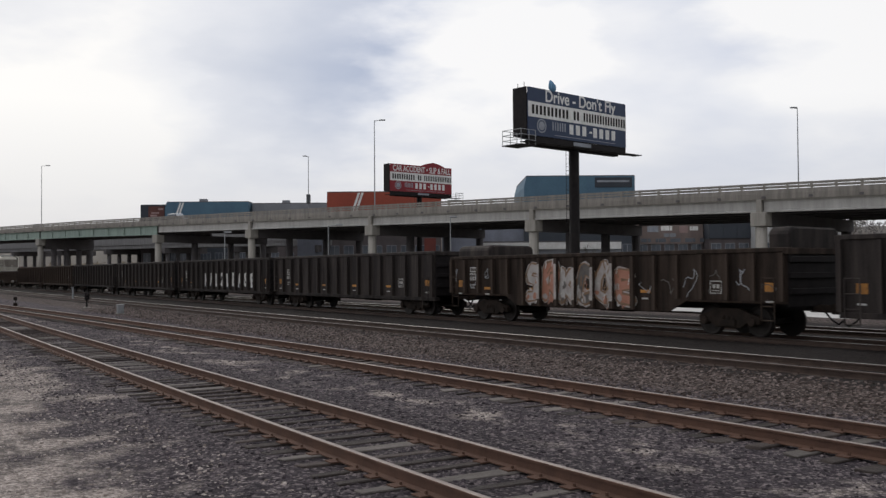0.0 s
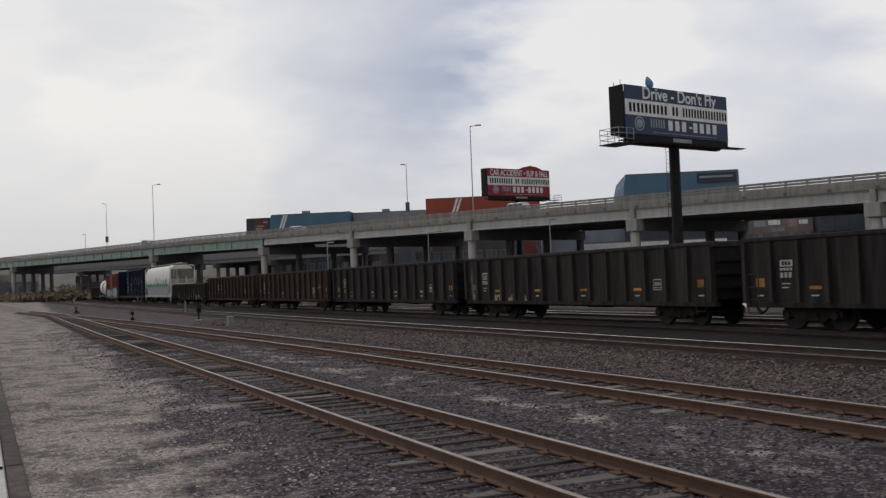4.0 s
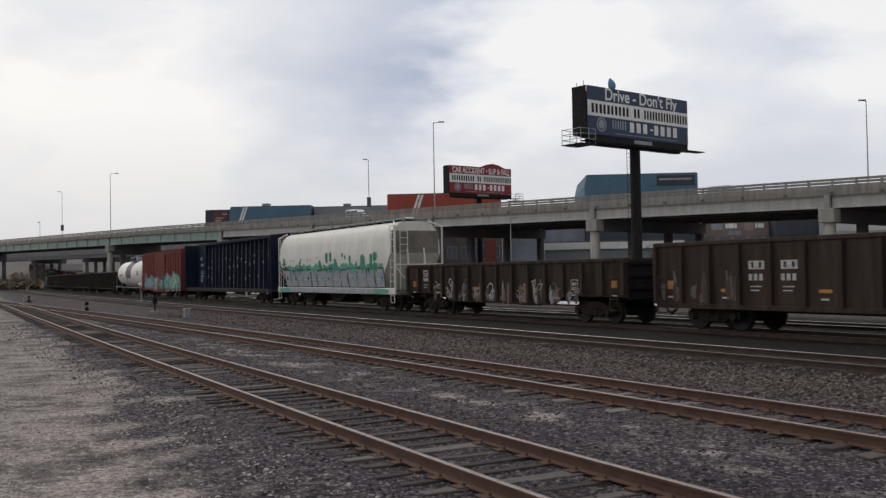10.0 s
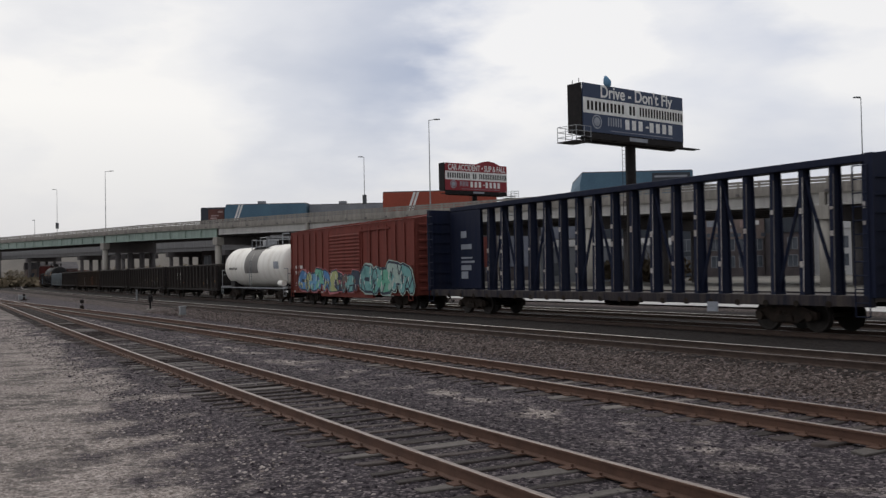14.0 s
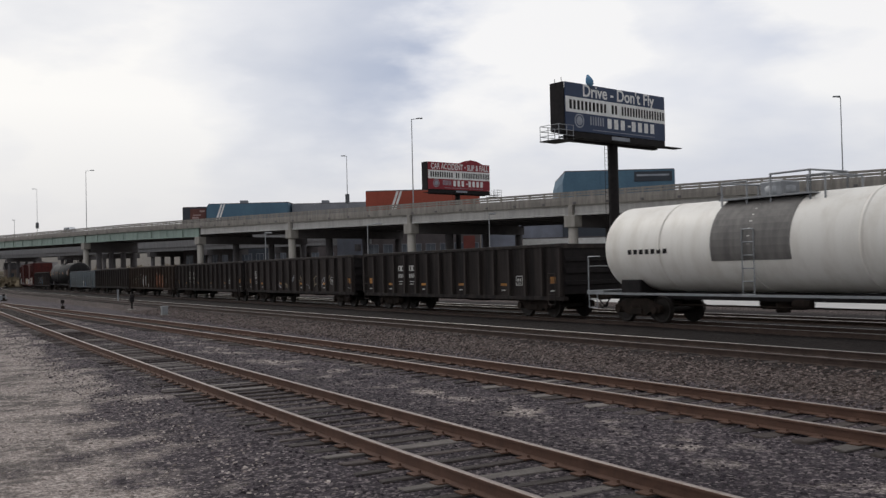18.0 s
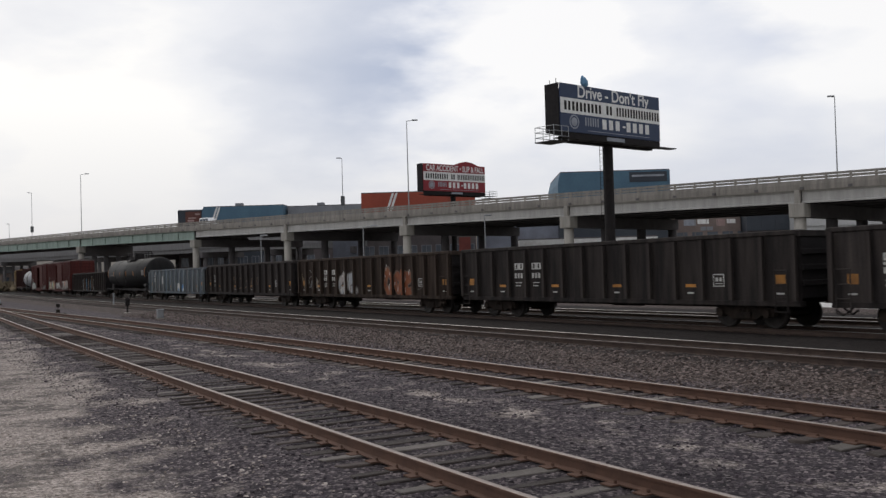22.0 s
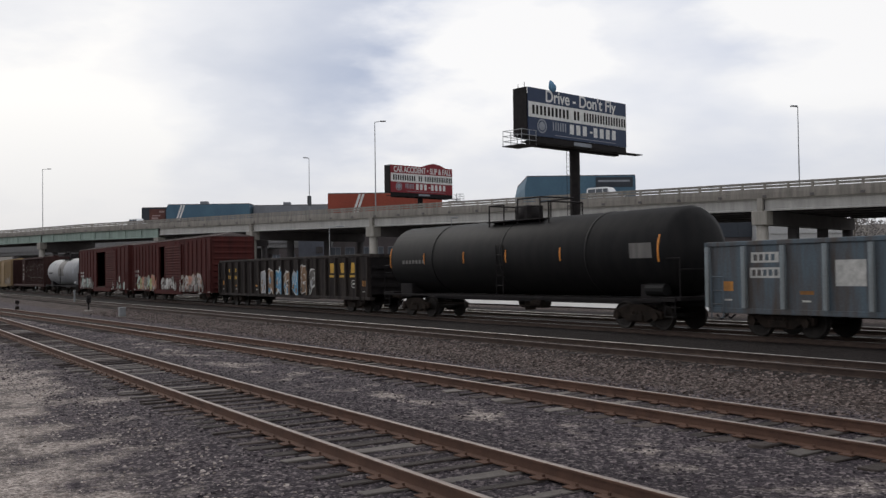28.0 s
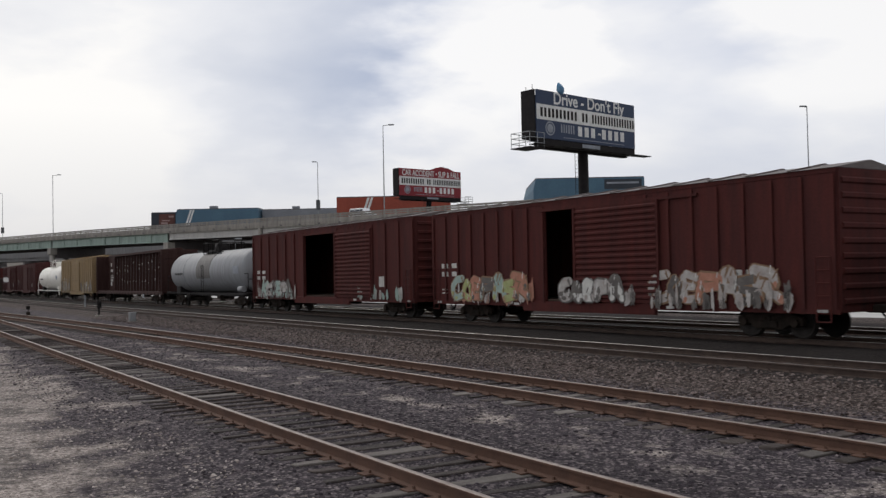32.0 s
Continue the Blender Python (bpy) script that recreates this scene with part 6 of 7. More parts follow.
    o = part("placard_panel", B((hl - 1.9, hl - .9, -.006, .006, -.2, .3)), M_BAND if m is M_BLACKTANK else M_GRAYV, shell, "faded painted panel")
    o.matrix_local = pose(0, -r - .004, -.02, 4)
    bm = bmesh.new()
    rod(bm, (hl - 1.3, -1.25, 1.35), (hl - .5, -1.25, 1.35), .2, 12)
    part("air_tank", bm, m, car)
    bm = bmesh.new()
    rod(bm, (.0, 0, .45), (0, 0, zc - r + .1), .22, 10)
    part("outlet_valve", bm, M_IRON, car)
    return car


M_WHITETANK = mat("cream_tank_paint", (0.77, 0.745, 0.69), (0.60, 0.56, 0.49), 0.6, 0.45, 0, 0.01, 20, streak=True, lo=.45, hi=.85, mottle=.04)
M_BLACKTANK = mat("black_tank_paint", (0.008, 0.008, 0.0085), (0.014, 0.013, 0.013), 0.8, 0.6, 0, 0.01, 20, streak=True, spec=0.13, mottle=.08)
M_GREYTANK = mat("grey_tank_paint", (0.27, 0.28, 0.29), (0.22, 0.22, 0.23), 0.8, 0.5, 0, 0.01, 20, streak=True, mottle=.06)
M_BAND = mat("dull_grey_band", (0.17, 0.16, 0.15), (0.105, 0.10, 0.095), 1.2, 0.6, 0, 0.02, 20, streak=True, mottle=.08)
M_OXIDE = mat("oxide_red_paint", (0.085, 0.022, 0.019), (0.055, 0.018, 0.017), 0.9, 0.75, 0, 0.08, 18, streak=True, spec=0.12)
M_BRIGHTRED = mat("faded_red_paint", (0.185, 0.048, 0.037), (0.13, 0.038, 0.031), 0.9, 0.75, 0, 0.08, 18, streak=True, spec=0.12)
M_MAROON = mat("maroon_paint", (0.075, 0.026, 0.024), (0.055, 0.022, 0.021), 0.9, 0.75, 0, 0.08, 18, streak=True, spec=0.12)
M_BUFF = mat("faded_yellow_paint", (0.29, 0.20, 0.10), (0.21, 0.145, 0.08), 0.9, 0.75, 0, 0.08, 18, streak=True)
M_ROOFGREY = mat("galvanised_roof", (0.16, 0.14, 0.135), (0.11, 0.085, 0.08), 1.0, 0.6, 0.2, 0.1, 18)
M_HOPPER = mat("cream_hopper_paint", (0.66, 0.645, 0.58), (0.56, 0.535, 0.47), 0.7, 0.55, 0, 0.01, 20, streak=True, mottle=.05)
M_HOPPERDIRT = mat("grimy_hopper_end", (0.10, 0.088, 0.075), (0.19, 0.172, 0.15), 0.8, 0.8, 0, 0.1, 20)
M_BEAMBLUE = mat("navy_beam_paint", (0.008, 0.012, 0.031), (0.016, 0.019, 0.035), 1.0, 0.65, 0, 0.1, 18, streak=True, spec=0.12)
M_BEAMBROWN = mat("maroon_beam_paint", (0.038, 0.017, 0.016), (0.055, 0.030, 0.026), 1.0, 0.7, 0, 0.1, 18, streak=True, spec=0.12)
M_GRIMESILL = mat("grimy_navy_sill", (0.018, 0.018, 0.026), (0.060, 0.050, 0.045), 1.4, 0.8, 0, 0.15, 18, streak=True, spec=0.1)
G_WHITE, G_SILVER = graf_mat("white", (.62, .61, .58), (.48, .47, .44)), graf_mat("silver", (.38, .39, .40), (.27, .28, .30))
G_GREEN, G_TEAL = graf_mat("green", (.04, .20, .11), (.06, .26, .17)), graf_mat("teal", (.16, .34, .32), (.10, .26, .26))
G_BLUE, G_SKY = graf_mat("blue", (.05, .15, .33), (.08, .22, .42)), graf_mat("sky", (.13, .31, .46), (.08, .21, .35))
G_BLACK, G_BROWN = graf_mat("black", (.02, .02, .022)), graf_mat("brown", (.17, .10, .06), (.24, .15, .09))
G_LIME = graf_mat("lime", (.28, .31, .12), (.36, .38, .18))
G_PEACH, G_PINK = graf_mat("peach", (.42, .20, .14), (.34, .15, .10)), graf_mat("pink", (.48, .16, .17), (.40, .12, .14))
G_CHALK, G_BUFF = graf_mat("chalk", (.44, .42, .40), (.30, .26, .24)), graf_mat("buff", (.36, .30, .20), (.28, .22, .14))
G_RUST = graf_mat("rust_orange", (.19, .05, .022), (.25, .095, .042))
G_RUSTY = graf_mat("rusty", (.10, .065, .05), (.15, .11, .09))
G_DIM = graf_mat("dim", (.14, .125, .115), (.09, .08, .075))
G_SEA, G_INK = graf_mat("sea_green", (.08, .30, .20), (.16, .38, .28)), graf_mat("ink", (.03, .045, .08), (.02, .02, .025))
G_MINT = graf_mat("mint", (.33, .42, .37), (.25, .33, .30))


def covered_hopper(front, rear):
    car, L = car_at("cream covered hopper freight car with green and silver graffiti", "hopper car", front, rear)
    chassis(car, L, 2.2)
    hl, top = L / 2 - .75, 4.82
    half = [(.62, top), (1.0, top - .14), (1.28, top - .45), (1.46, top - .95), (1.52, 3.0), (1.50, 2.35), (1.42, 1.75), (1.34, 1.30), (1.34, 1.12)]
    bm = bmesh.new()
    outline = [(-u, v) for u, v in half] + [(u, v) for u, v in half[::-1]]
    prism(bm, outline, "x", -hl, hl)
    for s in (-1, 1):
        # slope sheets under both ends
        g = list(bm.verts) + list(bm.edges) + list(bm.faces)
        n = Vector((s * .80, 0, -.60)).normalized()
        r = bmesh.ops.bisect_plane(bm, geom=g, plane_co=(s * hl, 0, 3.1), plane_no=n, clear_outer=True)
        bmesh.ops.holes_fill(bm, edges=[e for e in bm.edges if e.is_boundary])
    bm.normal_update()
    for f in bm.faces:
        f.smooth = abs(f.normal.x) < .3
    for e in bm.edges:
        e.smooth = all(f.smooth for f in e.link_faces)
    part("hopper_body", bm, M_HOPPER, car)
    for s in (-1, 1):
        part("side_sill", B((-L / 2 + .3, L / 2 - .3, s * 1.42 - .08, s * 1.42 + .06, .92, 1.26)), M_HOPPER, car, bevel=.03)
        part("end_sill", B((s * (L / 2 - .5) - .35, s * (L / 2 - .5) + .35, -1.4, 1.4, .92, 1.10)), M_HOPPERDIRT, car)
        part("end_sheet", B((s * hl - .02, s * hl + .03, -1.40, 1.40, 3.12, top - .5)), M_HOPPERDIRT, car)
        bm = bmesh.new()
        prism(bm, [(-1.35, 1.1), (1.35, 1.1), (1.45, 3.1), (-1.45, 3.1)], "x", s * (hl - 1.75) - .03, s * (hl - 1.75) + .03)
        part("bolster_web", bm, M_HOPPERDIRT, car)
        e = s * (L / 2 - .35)
        rods = []
        for u in (-1.42, 1.42):
            rods += [("end_post", (e, u, 1.0), (e, u, top - .25), .05), ("end_brace", (e, u, top - .25), (s * (hl - .4), u * .75, top + .02), .04), ("end_brace", (e, u, 2.4), (e, u * .2, 1.1), .04)]
        rods.append(("end_rail", (e, -1.42, 2.5), (e, 1.42, 2.5), .035))
        for u in (-.5, .5):
            rods.append(("end_strut", (s * (L / 2 - .45), u, 1.1), (s * (hl + .02), u, 3.4), .05))
        for nm, p, q, r in rods:
            bm = bmesh.new()
            rod(bm, p, q, r, 6)
            part(nm, bm, M_HOPPER, car)
        ladder(car, s * (L / 2 - .62), -1.46, .5, top - .25, M_HOPPER)
        ladder(car, s * (L / 2 - .33), -.9, 1.1, top - .2, M_HOPPER, "ladder", False)
        part("roof_edge_rail", B((-hl, hl, s * .66 - .05, s * .66 + .05, top + .16, top + .21)), M_GALV, car)
    n = 14
    for k in range(n + 1):
        x = -hl + 2 * hl * k / n
        for s in (-1, 1):
            part("walk_bracket", B((x - .04, x + .04, s * .66 - .04, s * .66 + .04, top - .03, top + .17)), M_GALV, car)
    part("roof_walk", B((-hl, hl, -.62, .62, top + .10, top + .14)), M_GALV, car)
    part("hatch_cover", B((-hl + .6, hl - .6, -.3, .3, top + .14, top + .26)), M_HOPPER, car, bevel=.04)
    for x in (-4.6, 0, 4.6):
        bm = bmesh.new()
        prism(bm, [(-1.9, 1.12), (1.9, 1.12), (.5, .42), (-.5, .42)], "y", -.9, .9)
        o = part("discharge_hopper", bm, M_IRON, car)
        o.matrix_local = pose(x, 0, 0)
        part("outlet_gate", B((x - .6, x + .6, -1.0, 1.0, .34, .43)), M_IRON, car)
    rng = random.Random(4)
    # silver block letters along the foot of the side, over a dark outline; green paint and drops above them
    x = -hl + 1.0
    k = 0
    while x < hl - 1.6:
        w = rng.uniform(.95, 1.45)
        j = [rng.uniform(-.09, .09) for _ in range(6)]
        tops = rng.uniform(.50, .62)
        for z, yy, tilt, h0, h1, ja, jb in ((1.76, -1.422, 7.6, 0, tops, j[2:4], j[0:2]), (1.29, -1.340, 10.2, 0, .465, j[4:6], j[2:4])):
            for lay, (g_, gm) in enumerate(((.07, G_INK), (-.035, G_SILVER))):
                bm = bmesh.new()
                gb = g_ if z < 1.5 else 0
                gt = g_ if z > 1.5 else 0
                prism(bm, [(-w / 2 + ja[0] - g_, h0 - gb), (w / 2 + ja[1] - .05 + g_, h0 - gb), (w / 2 + jb[1] - .05 + g_, h1 + gt), (-w / 2 + jb[0] - g_, h1 + gt + j[5] * .6)], "y", -.016 - .004 * lay, -.012 - .004 * lay)
                o = part("painted_letter", bm, gm, car)
                o.matrix_local = pose(x + w / 2, yy, z, tilt)
        # a notch that tells the letter, and pale scratches
        for q in range(rng.choice((1, 2))):
            bm = bmesh.new()
            c, up = rng.uniform(-.28, .28), rng.random() < .5
            v = (.62, .62, .22) if up else (-.02, -.02, .34)
            prism(bm, [(c - .13, v[0]), (c + .13, v[1]), (c + rng.uniform(-.06, .06), v[2])], "y", -.026, -.022)
            o = part("letter_notch", bm, rng.choice((G_INK, G_BLUE, G_TEAL)), car)
            o.matrix_local = pose(x + w / 2, -1.422, 1.76, 7.6)
        for q in range(6):
            bm = bmesh.new()
            c = rng.uniform(-.4, .4)
            stroke(bm, (c, rng.uniform(.1, .5)), (c + rng.uniform(-.25, .25), rng.uniform(.05, .5)), .03, -.031, -.027, rng)
            o = part("pale_scratch", bm, G_WHITE, car)
            o.matrix_local = pose(x + w / 2, -1.422 if q % 2 else -1.340, 1.76 if q % 2 else 1.29, 7.6 if q % 2 else 10.2)
        bm = bmesh.new()
        prism(bm, [(x + .02, .96), (x + w - .06, .96), (x + w - .04, 1.24), (x + .0, 1.24)], "y", -1.508, -1.504)
        part("painted_letter", bm, G_SILVER if k else G_TEAL, car)
        x += w
        k += 1
    for k in range(44):
        x = -hl + .5 + k * (2 * hl - 1.6) / 43
        bm = bmesh.new()
        prism(bm, blob(0, 0, rng.uniform(.35, .75), rng.uniform(.22, .60), rng, 12, .5), "y", -.012, -.008)
        o = part("green_paint", bm, rng.choice((G_GREEN, G_SEA, G_SEA)), car)
        o.matrix_local = pose(x, -1.508, 2.40 + rng.uniform(-.05, .12), 3)
    for k in range(19):
        x = -hl + 1.2 + k * (2 * hl - 3.0) / 18 + rng.uniform(-.3, .3)
        s_ = rng.choice((.12, .20, .34, .46, .56))
        bm = bmesh.new()
        prism(bm, blob(0, 0, s_ * rng.uniform(.7, 1.3), s_ * rng.uniform(.9, 1.6), rng, 8, .3), "y", -.006, -.002)
        o = part("green_drop", bm, G_GREEN, car)
        o.matrix_local = pose(x, -1.531, rng.uniform(2.62, 3.2), 1)
    for a, b in ((-hl - .2, -hl + 1.1), (hl - 2.2, hl - .2)):
        bm = bmesh.new()
        prism(bm, blob((a + b) / 2, 1.1, b - a, .30, rng, 12, .15), "y", -1.512, -1.509)
        part("green_paint", bm, G_SEA, car)
    for k in range(4):
        decal(car, -hl + .55 + k * .16, -hl + .66 + k * .16, 2.70, 2.88, -1.528, G_BLACK)
    for k in range(6):
        decal(car, -hl + .50 + k * .15, -hl + .61 + k * .15, 2.42, 2.58, -1.525, G_BLACK)
    return car


def centerbeam(front, rear, m, label, tilt_seed=0, bright=True):
    car, L = car_at(label, "flat car", front, rear)
    chassis(car, L, 3.2, .3, .78, 1.0)
    hl, top, fl = L / 2, 4.92 if bright else 4.55, 1.06
    part("deck", B((-hl, hl, -1.38, 1.38, fl - .12, fl)), M_PALETIE if bright else m, car)
    for s in (-1, 1):
        part("side_sill", B((-hl, hl, s * 1.38 - .06, s * 1.38 + .06, fl - .26, fl + .05)), M_GRIMESILL if bright else m, car, bevel=.015)
        part("bulkhead", B((s * hl - .05, s * hl + .05, -1.40, 1.40, fl, top + .02)), m, car)
        for k in range(7):
            z = fl + .35 + k * .48
            part("bulkhead_rib", B((s * hl - .11, s * hl + .11, -1.38, 1.38, z, z + .1)), m, car)
        for u in (-1.46, 1.46):
            part("bulkhead_post", B((s * hl - .12, s * hl + .12, u - .06, u + .06, fl, top + .02)), m, car)
        ladder(car, s * (hl - .25), -1.55, .55, top - .3, m)
    part("top_chord", B((-hl, hl, -.30, .30, top - .06, top + .16)), m, car, bevel=.02)
    n = 22
    for k in range(1, n):
        x = -hl + L * k / n
        # a post: narrow web along the car, wide flanges that taper to the top
        bm = bmesh.new()
        prism(bm, [(-.20, fl), (.20, fl), (.13, top - .05), (-.13, top - .05)], "x", x - .02, x + .02)
        web = part("post", bm, m, car)
        for u in (-1, 1):
            bm = bmesh.new()
            prism(bm, [(u * .24, fl), (u * .20, fl), (u * .13, top - .05), (u * .17, top - .05)], "x", x - .085, x + .085)
            part("flange", bm, m, web)
        bm = bmesh.new()
        prism(bm, [(-.245, fl + .1), (-.240, fl + .1), (-.172, top - .3), (-.177, top - .3)], "x", x + .055, x + .083)
        part("worn_edge", bm, G_CHALK if k % 3 == 1 and bright else G_DIM, car)
        rngp = random.Random(k * 7 + tilt_seed)
        for z in (1.9, 2.9, 3.5):
            if rngp.random() < .5:
                z += rngp.uniform(-.2, .2)
                part("slot_plate", B((x - .05, x + .05, -.27 + (z - 1.06) * .02, -.245 + (z - 1.06) * .02, z, z + rngp.uniform(.08, .22))), G_CHALK, car)
    for k in range(2, n - 2):
        x0, x1 = -hl + L * k / n, -hl + L * (k + 1) / n
        if k % 3 == 2:
            continue
        up = k % 3 == 0
        bm = bmesh.new()
        rod(bm, (x0, 0, fl + .1 if up else top - .3), (x1, 0, top - .3 if up else fl + .1), .06, 5)
        part("diagonal_brace", bm, m, car)
    part("end_panel", B((-hl + .1, -hl + L * 2.6 / n, -.34, -.28, fl + .1, top - .08)), m, car)
    for z, h, w in ((3.55, .32, .5), (3.0, .24, .95), (2.55, .08, 1.0), (2.35, .10, 1.2), (2.0, .24, .9), (1.6, .34, .6)):
        decal(car, -hl + 1.1, -hl + 1.1 + w, z, z + h, -.345, M_DECAL if not bright else M_GRAYV)
    for k in range(int(L / 1.1)):
        x = -hl + .6 + k * 1.1
        bm = bmesh.new()
        rod(bm, (x, -1.46, fl - .2), (x, -1.36, fl - .2), .1, 8)
        part("winch", bm, M_IRON, car)
    part("number_board", B((hl - 5.95, hl - 5.5, -1.47, -1.45, .55, .86)), M_GRAYV, car)
    return car


# the train, from its head to its tail: metres behind the reference point at the clip's start
gondola(-22.20, -5.00, "black", seed=1)
gondola(-3.40, 13.22, "brown", 17, 2.62, .80, True, "white", [(5, 11, .80, 2.30, [G_CHALK, G_PEACH, G_CHALK, G_DIM], G_BROWN, G_CHALK, "fat"), (5, 11, .74, 1.7, [G_WHITE, G_CHALK, G_PEACH, G_RUSTY], G_BROWN, None, "smear"), (5, 11, .9, 2.3, [G_PEACH, G_BROWN, G_CHALK], G_BROWN, None, "thin"), (11, 17, 1.1, 2.1, [G_SILVER, G_DIM], G_BROWN, None, "thin"), (0, 3, 1.2, 2.2, [G_SILVER], G_BROWN, None, "thin")], 2.1, 2, "dark brown drop-sided gondola car with white graffiti and scrap")
gondola(14.57, 31.85, "black", 15, seed=3)
gondola(32.85, 50.00, "black", 16, words="HAL2LEASE", seed=4, label="black open gondola car with large white spray-painted letters")
gondola(51.37, 68.47, "black", 15, tags=[(0, 1, .8, 2.7, [G_BUFF, G_DIM], G_BLACK, None, "smear"), (2, 5, .74, 1.30, [G_BUFF, G_CHALK], G_BLACK, None, "smear")], seed=5)
gondola(69.59, 86.81, "black", 15, seed=6)
gondola(87.92, 105.26, "brown", 14, tags=[(11, 13, 1.1, 2.0, [G_SILVER], G_BROWN, None, "thin")], seed=7)
gondola(106.26, 123.60, "rust", 14, marks="two", seed=8, tags=[(0, 3, .9, 2.2, [G_DIM, G_RUSTY], G_BROWN, None, "smear")])
gondola(125.11, 141.94, "brown", 14, 2.45, .80, True, "white", [(2, 12, .70, 1.9, [G_RUSTY, G_BROWN, G_DIM, G_RUSTY, G_SILVER], G_BROWN, None, "smear"), (2, 12, .75, 1.9, [G_SILVER, G_WHITE, G_DIM], G_BROWN, None, "thin"), (3, 12, .75, 1.7, [G_CHALK, G_SILVER], G_BROWN, None, "thin")], 0, 9, "brown drop-sided gondola car with silvery graffiti")
covered_hopper(143.00, 161.52)
centerbeam(162.70, 186.71, M_BEAMBLUE, "navy blue empty centerbeam flat car with white stencils")
boxcar(187.99, 205.22, M_BRIGHTRED, 4.62, .80, (.37, .63), 0.0, 6, [(.10, .44, .85, 2.15, [G_BLUE, G_LIME, G_SKY, G_SEA], G_INK, G_PINK, 6, "fat"), (.43, .63, .85, 2.0, [G_INK, G_RUSTY, G_TEAL], G_INK, G_PINK, 4, "wild"), (.64, .985, .80, 2.35, [G_TEAL, G_TEAL, G_SEA, G_MINT], G_INK, G_MINT, 5, "fat")], "faded red boxcar with blue and teal graffiti", None, 11)
tank_car(206.22, 221.42, M_WHITETANK, 1.50, 4.07, M_BAND, "cream tank car with a grey band round its middle", False, M_GALV, tall=.58)
gondola(222.80, 239.73, "black", 15, marks="two", seed=12)
gondola(241.12, 258.57, "black", 15, tags=[(5, 13, 1.0, 1.9, [G_SILVER, G_BUFF], G_BLACK, None, "thin")], seed=13)
gondola(259.57, 277.22, "black", 15, marks="two", seed=14)
gondola(278.22, 295.83, "brown", 16, tags=[(0, 3, 1.0, 2.5, [G_BUFF, G_SILVER], G_BLACK, None, "thin"), (5, 7, .78, 2.1, [G_CHALK, G_SILVER], G_DIM, None, "fat"), (10, 13, .78, 2.2, [G_RUST, G_RUST], G_RUSTY, None, "solid"), (1, 4, 1.0, 2.0, [G_CHALK], G_BLACK, None, "thin"), (12, 14, 1.0, 1.7, [G_DIM], G_BLACK, None, "thin")], marks="two", seed=15, label="dark brown gondola car with orange and white graffiti")
gondola(296.83, 314.49, "black", 15, seed=16, tags=[(0, 1, 1.0, 2.6, [G_BUFF], G_BROWN, None, "thin"), (5, 10, 1.0, 2.0, [G_BROWN], G_BROWN, None, "thin")])
gondola(315.49, 332.99, "steel", 13, 2.80, .70, False, "panel", [(7, 9, .9, 1.6, [G_WHITE, G_BLUE], G_SILVER, None)], 0, 17, "faded steel-blue open gondola car with patched sides")
tank_car(334.00, 352.70, M_BLACKTANK, 1.50, 4.10, None, "black tank car with orange reflective strips", inset=.3)
gondola(354.07, 375.05, "black", 18, 2.96, .68, False, "yellow", [(6, 13, .80, 2.30, [G_SILVER, G_BROWN, G_SKY, G_BROWN, G_SKY, G_BROWN, G_DIM], G_WHITE, None, "solid")], 0, 18, "long black gondola car with blue and silver graffiti")
boxcar(376.44, 396.51, M_OXIDE, 4.66, .80, (.39, .597), 1.7, 8, [(.08, .33, .86, 2.0, [G_MINT, G_LIME, G_PEACH, G_DIM], G_BROWN, None, 7, "wild"), (.08, .36, .82, 2.1, [G_CHALK, G_PEACH, G_DIM], G_BROWN, None, 5, "smear"), (.44, .60, .9, 1.85, [G_CHALK, G_DIM, G_WHITE], G_DIM, None, 5, "solid"), (.66, .90, .88, 2.05, [G_CHALK, G_DIM, G_CHALK, G_PEACH], G_BROWN, None, 7, "wild"), (.60, .95, .82, 1.9, [G_DIM, G_CHALK], G_BROWN, None, 7, "smear")], "oxide red boxcar with its door open and graffiti", M_ROOFGREY, 19)
boxcar(398.10, 418.01, M_OXIDE, 4.72, .80, (.393, .597), 3.95, 6, [(.04, .34, .82, 2.0, [G_CHALK, G_MINT, G_DIM], G_BROWN, None, 7, "smear"), (.08, .30, .85, 1.9, [G_MINT, G_CHALK, G_DIM], G_DIM, None, 6, "wild"), (.72, .95, .85, 1.8, [G_MINT, G_CHALK], G_BROWN, None, 4, "smear")], "oxide red boxcar with its door half open", M_ROOFGREY, 20)
tank_car(419.20, 437.25, M_GREYTANK, 1.50, 4.10, M_BAND, "plain grey tank car with a dark middle band", False)
centerbeam(438.80, 462.53, M_BEAMBROWN, "maroon empty centerbeam flat car", 1, False)
boxcar(464.20, 481.14, M_BUFF, 4.55, .85, (.38, .62), 0.0, 6, [(.0, .3, .9, 3.4, [G_BUFF, G_CHALK, G_DIM], G_BROWN, None, 5, "smear"), (.66, 1.0, .9, 2.8, [G_BUFF, G_CHALK, G_DIM], G_BROWN, None, 6, "smear")], "faded yellow boxcar with a dark door", None, 21)
tank_car(482.80, 498.60, M_WHITETANK, 1.50, 4.10, None, "white tank car with clean paint", False, M_WHITETANK)
boxcar(500.00, 516.80, M_MAROON, 4.6, .85, (.38, .62), 0.0, 6, [], "maroon boxcar with plain sides", None, 22)
boxcar(518.20, 535.00, M_MAROON, 4.6, .85, (.38, .62), 0.0, 6, [(.1, .5, 2.2, 3.0, [G_WHITE], G_SILVER, None, 3)], "maroon boxcar with white panel marks", None, 23)
gondola(536.40, 553.40, "brown", 14, seed=24)
boxcar(554.80, 571.60, M_OXIDE, 4.6, .85, (.38, .62), 0.0, 6, [], "dull red boxcar with plain sides", None, 25)


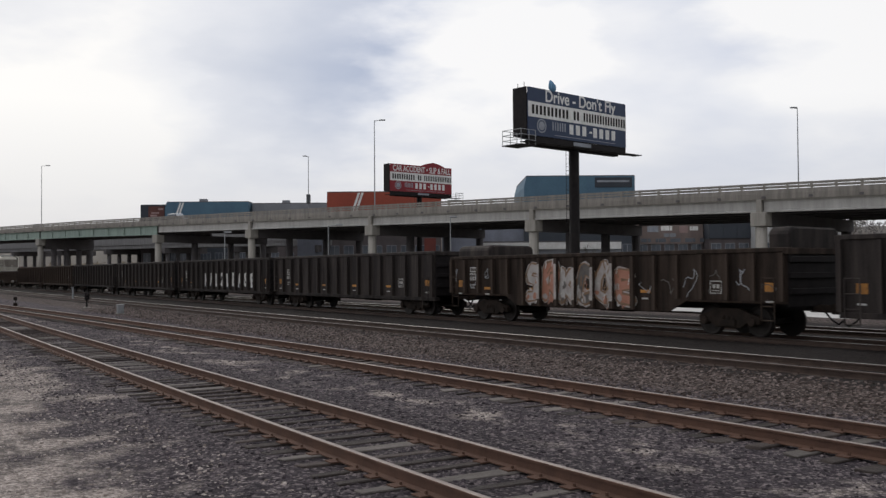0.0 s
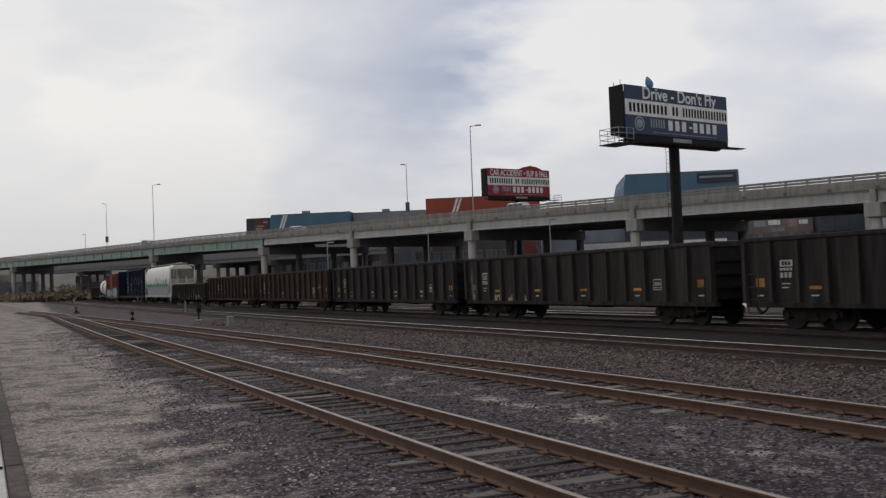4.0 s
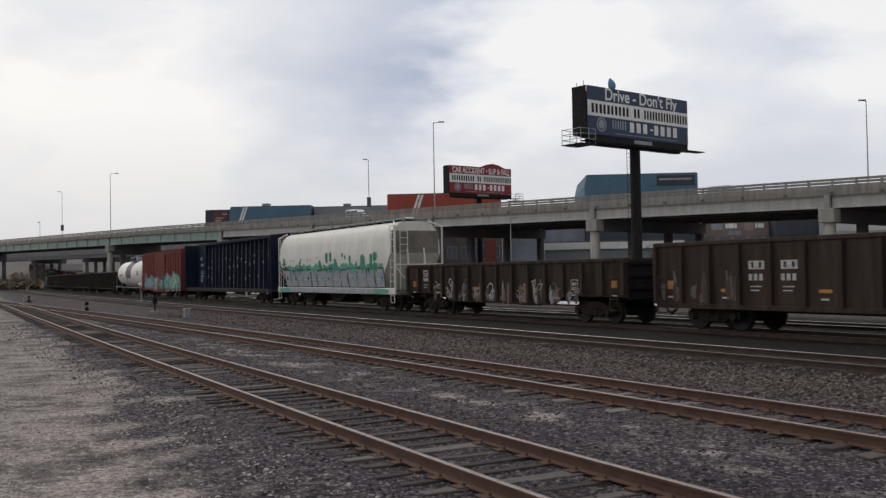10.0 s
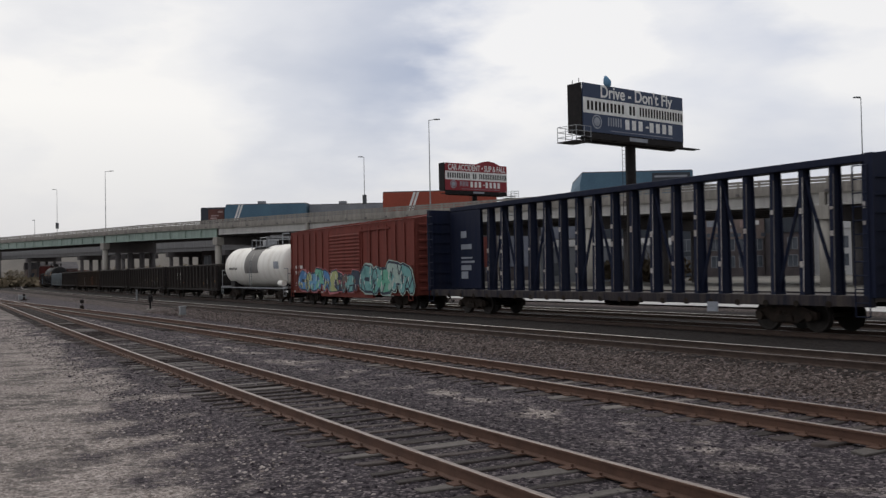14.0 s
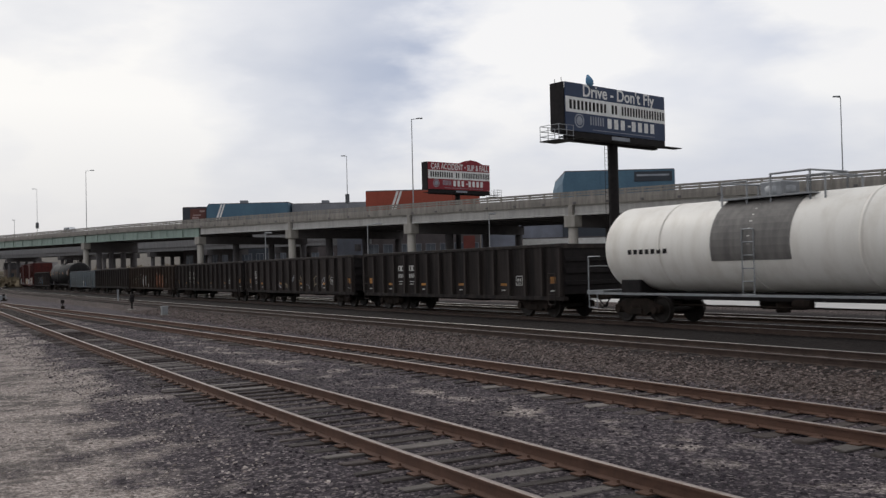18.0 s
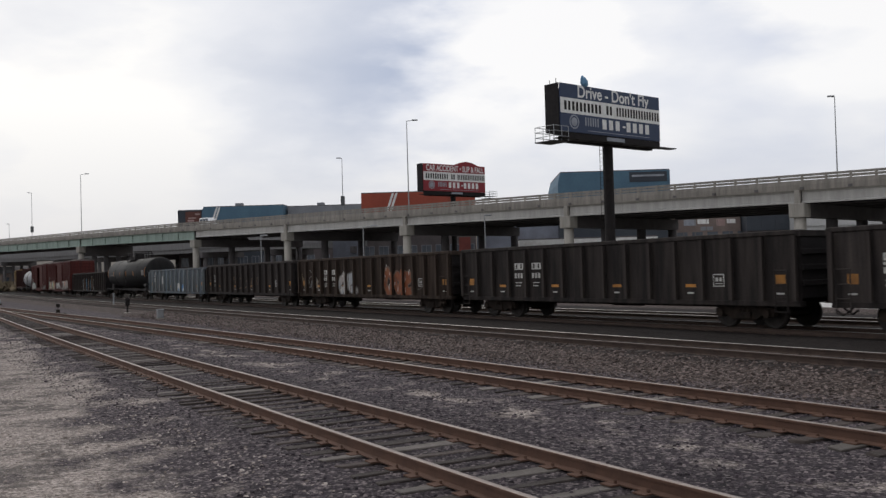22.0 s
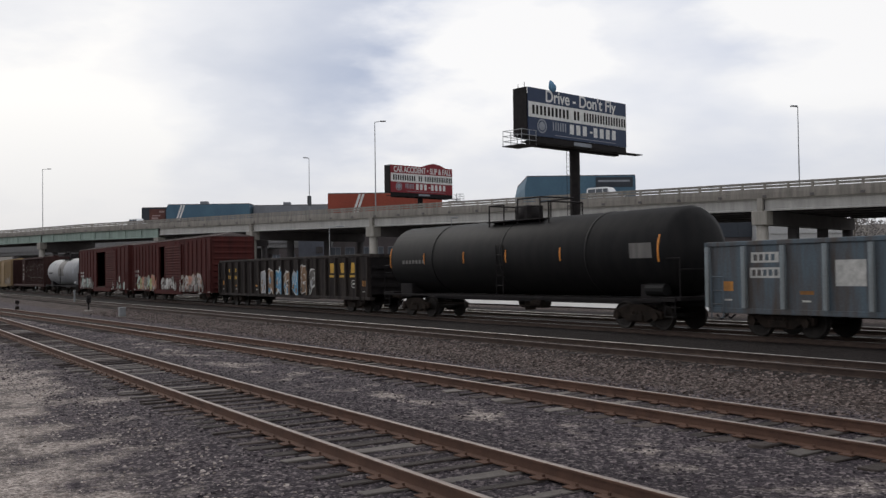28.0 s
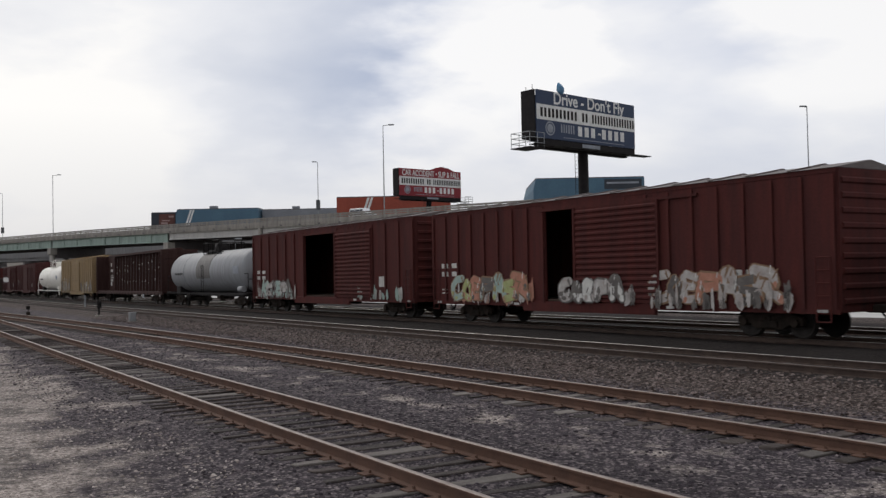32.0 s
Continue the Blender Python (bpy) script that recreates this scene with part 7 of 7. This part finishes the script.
# ---------------------------------------------------------------- traffic on the overpass
ROAD_CARS = []


def road_car(i0, t0, paint, label, tall=1.85):
    """A van or tall car; it stands at span i0 of the overpass at t0 seconds."""
    g = thing("road_car", label, "car", group="vehicles on the overpass")
    bm = bmesh.new()
    prism(bm, [(-2.3, .45), (2.3, .45), (2.32, .85), (1.5, 1.02), (-2.3, 1.05)], "y", -.9, .9)
    part("body", bm, paint, g, bevel=.05)
    bm = bmesh.new()
    prism(bm, [(-2.25, 1.06), (1.45, 1.03), (.75, tall - .08), (.5, tall), (-2.0, tall), (-2.2, tall - .12)], "y", -.78, .78)
    part("cabin", bm, paint, g, bevel=.05)
    for s in (-1, 1):
        for a, b in ((-2.0, -.95), (-.85, .1), (.2, .85)):
            part("window", B((a, b, s * .785 - .006, s * .785 + .006, 1.12, tall - .2)), M_GLASS, g)
        for x in (-1.45, 1.45):
            bm = bmesh.new()
            rod(bm, (x, s * .78, .34), (x, s * .95, .34), .34, 16)
            part("wheel", bm, M_BLACK, g)
    part("windscreen", B((.82, .86, -.7, .7, 1.1, tall - .25)), M_GLASS, g)
    ROAD_CARS.append((g, i0, t0))


M_CARWHITE = mat("white_car_paint", (0.72, 0.73, 0.74), (0.66, 0.67, 0.68), 1, 0.3, 0, 0, 20, spec=.5)
M_CARGREY = mat("silver_car_paint", (0.36, 0.38, 0.40), (0.30, 0.32, 0.34), 1, 0.3, 0.3, 0, 20, spec=.5)
road_car(.62, 6, M_CARGREY, "silver sport utility car driving along the overpass")
road_car(2.57, 6, M_CARWHITE, "white low car driving along the overpass", 1.5)
road_car(3.2, 9, M_CARWHITE, "white sport utility car driving along the overpass")
road_car(3.38, 23, M_CARWHITE, "white van with dark windows on the overpass", 2.0)
road_car(2.2, 32, M_CARWHITE, "white sport utility car on the overpass")


# ---------------------------------------------------------------- what moves
SPEED = 11.912


def motions():
    """Each car rolls along its track at an even pace, its ends on the rails."""
    for car, front, rear in CARS:
        rows = []
        for k in range(33):
            t = float(k)
            a, _ = on(TRAIN_LINE, front + 2.3 - SPEED * t, 0, HIGH)
            b, _ = on(TRAIN_LINE, rear - 2.3 - SPEED * t, 0, HIGH)
            c = (a + b) / 2
            rows.append((t, pose(c.x, c.y, HIGH, 0, 0, math.degrees(math.atan2(a.y - b.y, a.x - b.x)))))
        walk(car, rows)
    for car, i0, t0 in ROAD_CARS:
        rows = []
        for k in range(17):
            p = bridge_at(i0 - .54 * (2.0 * k - t0), 2.0)
            rows.append((2.0 * k, pose(p.x, p.y, p.z + 1.75, 0, 0, -43.07)))
        walk(car, rows)


motions()
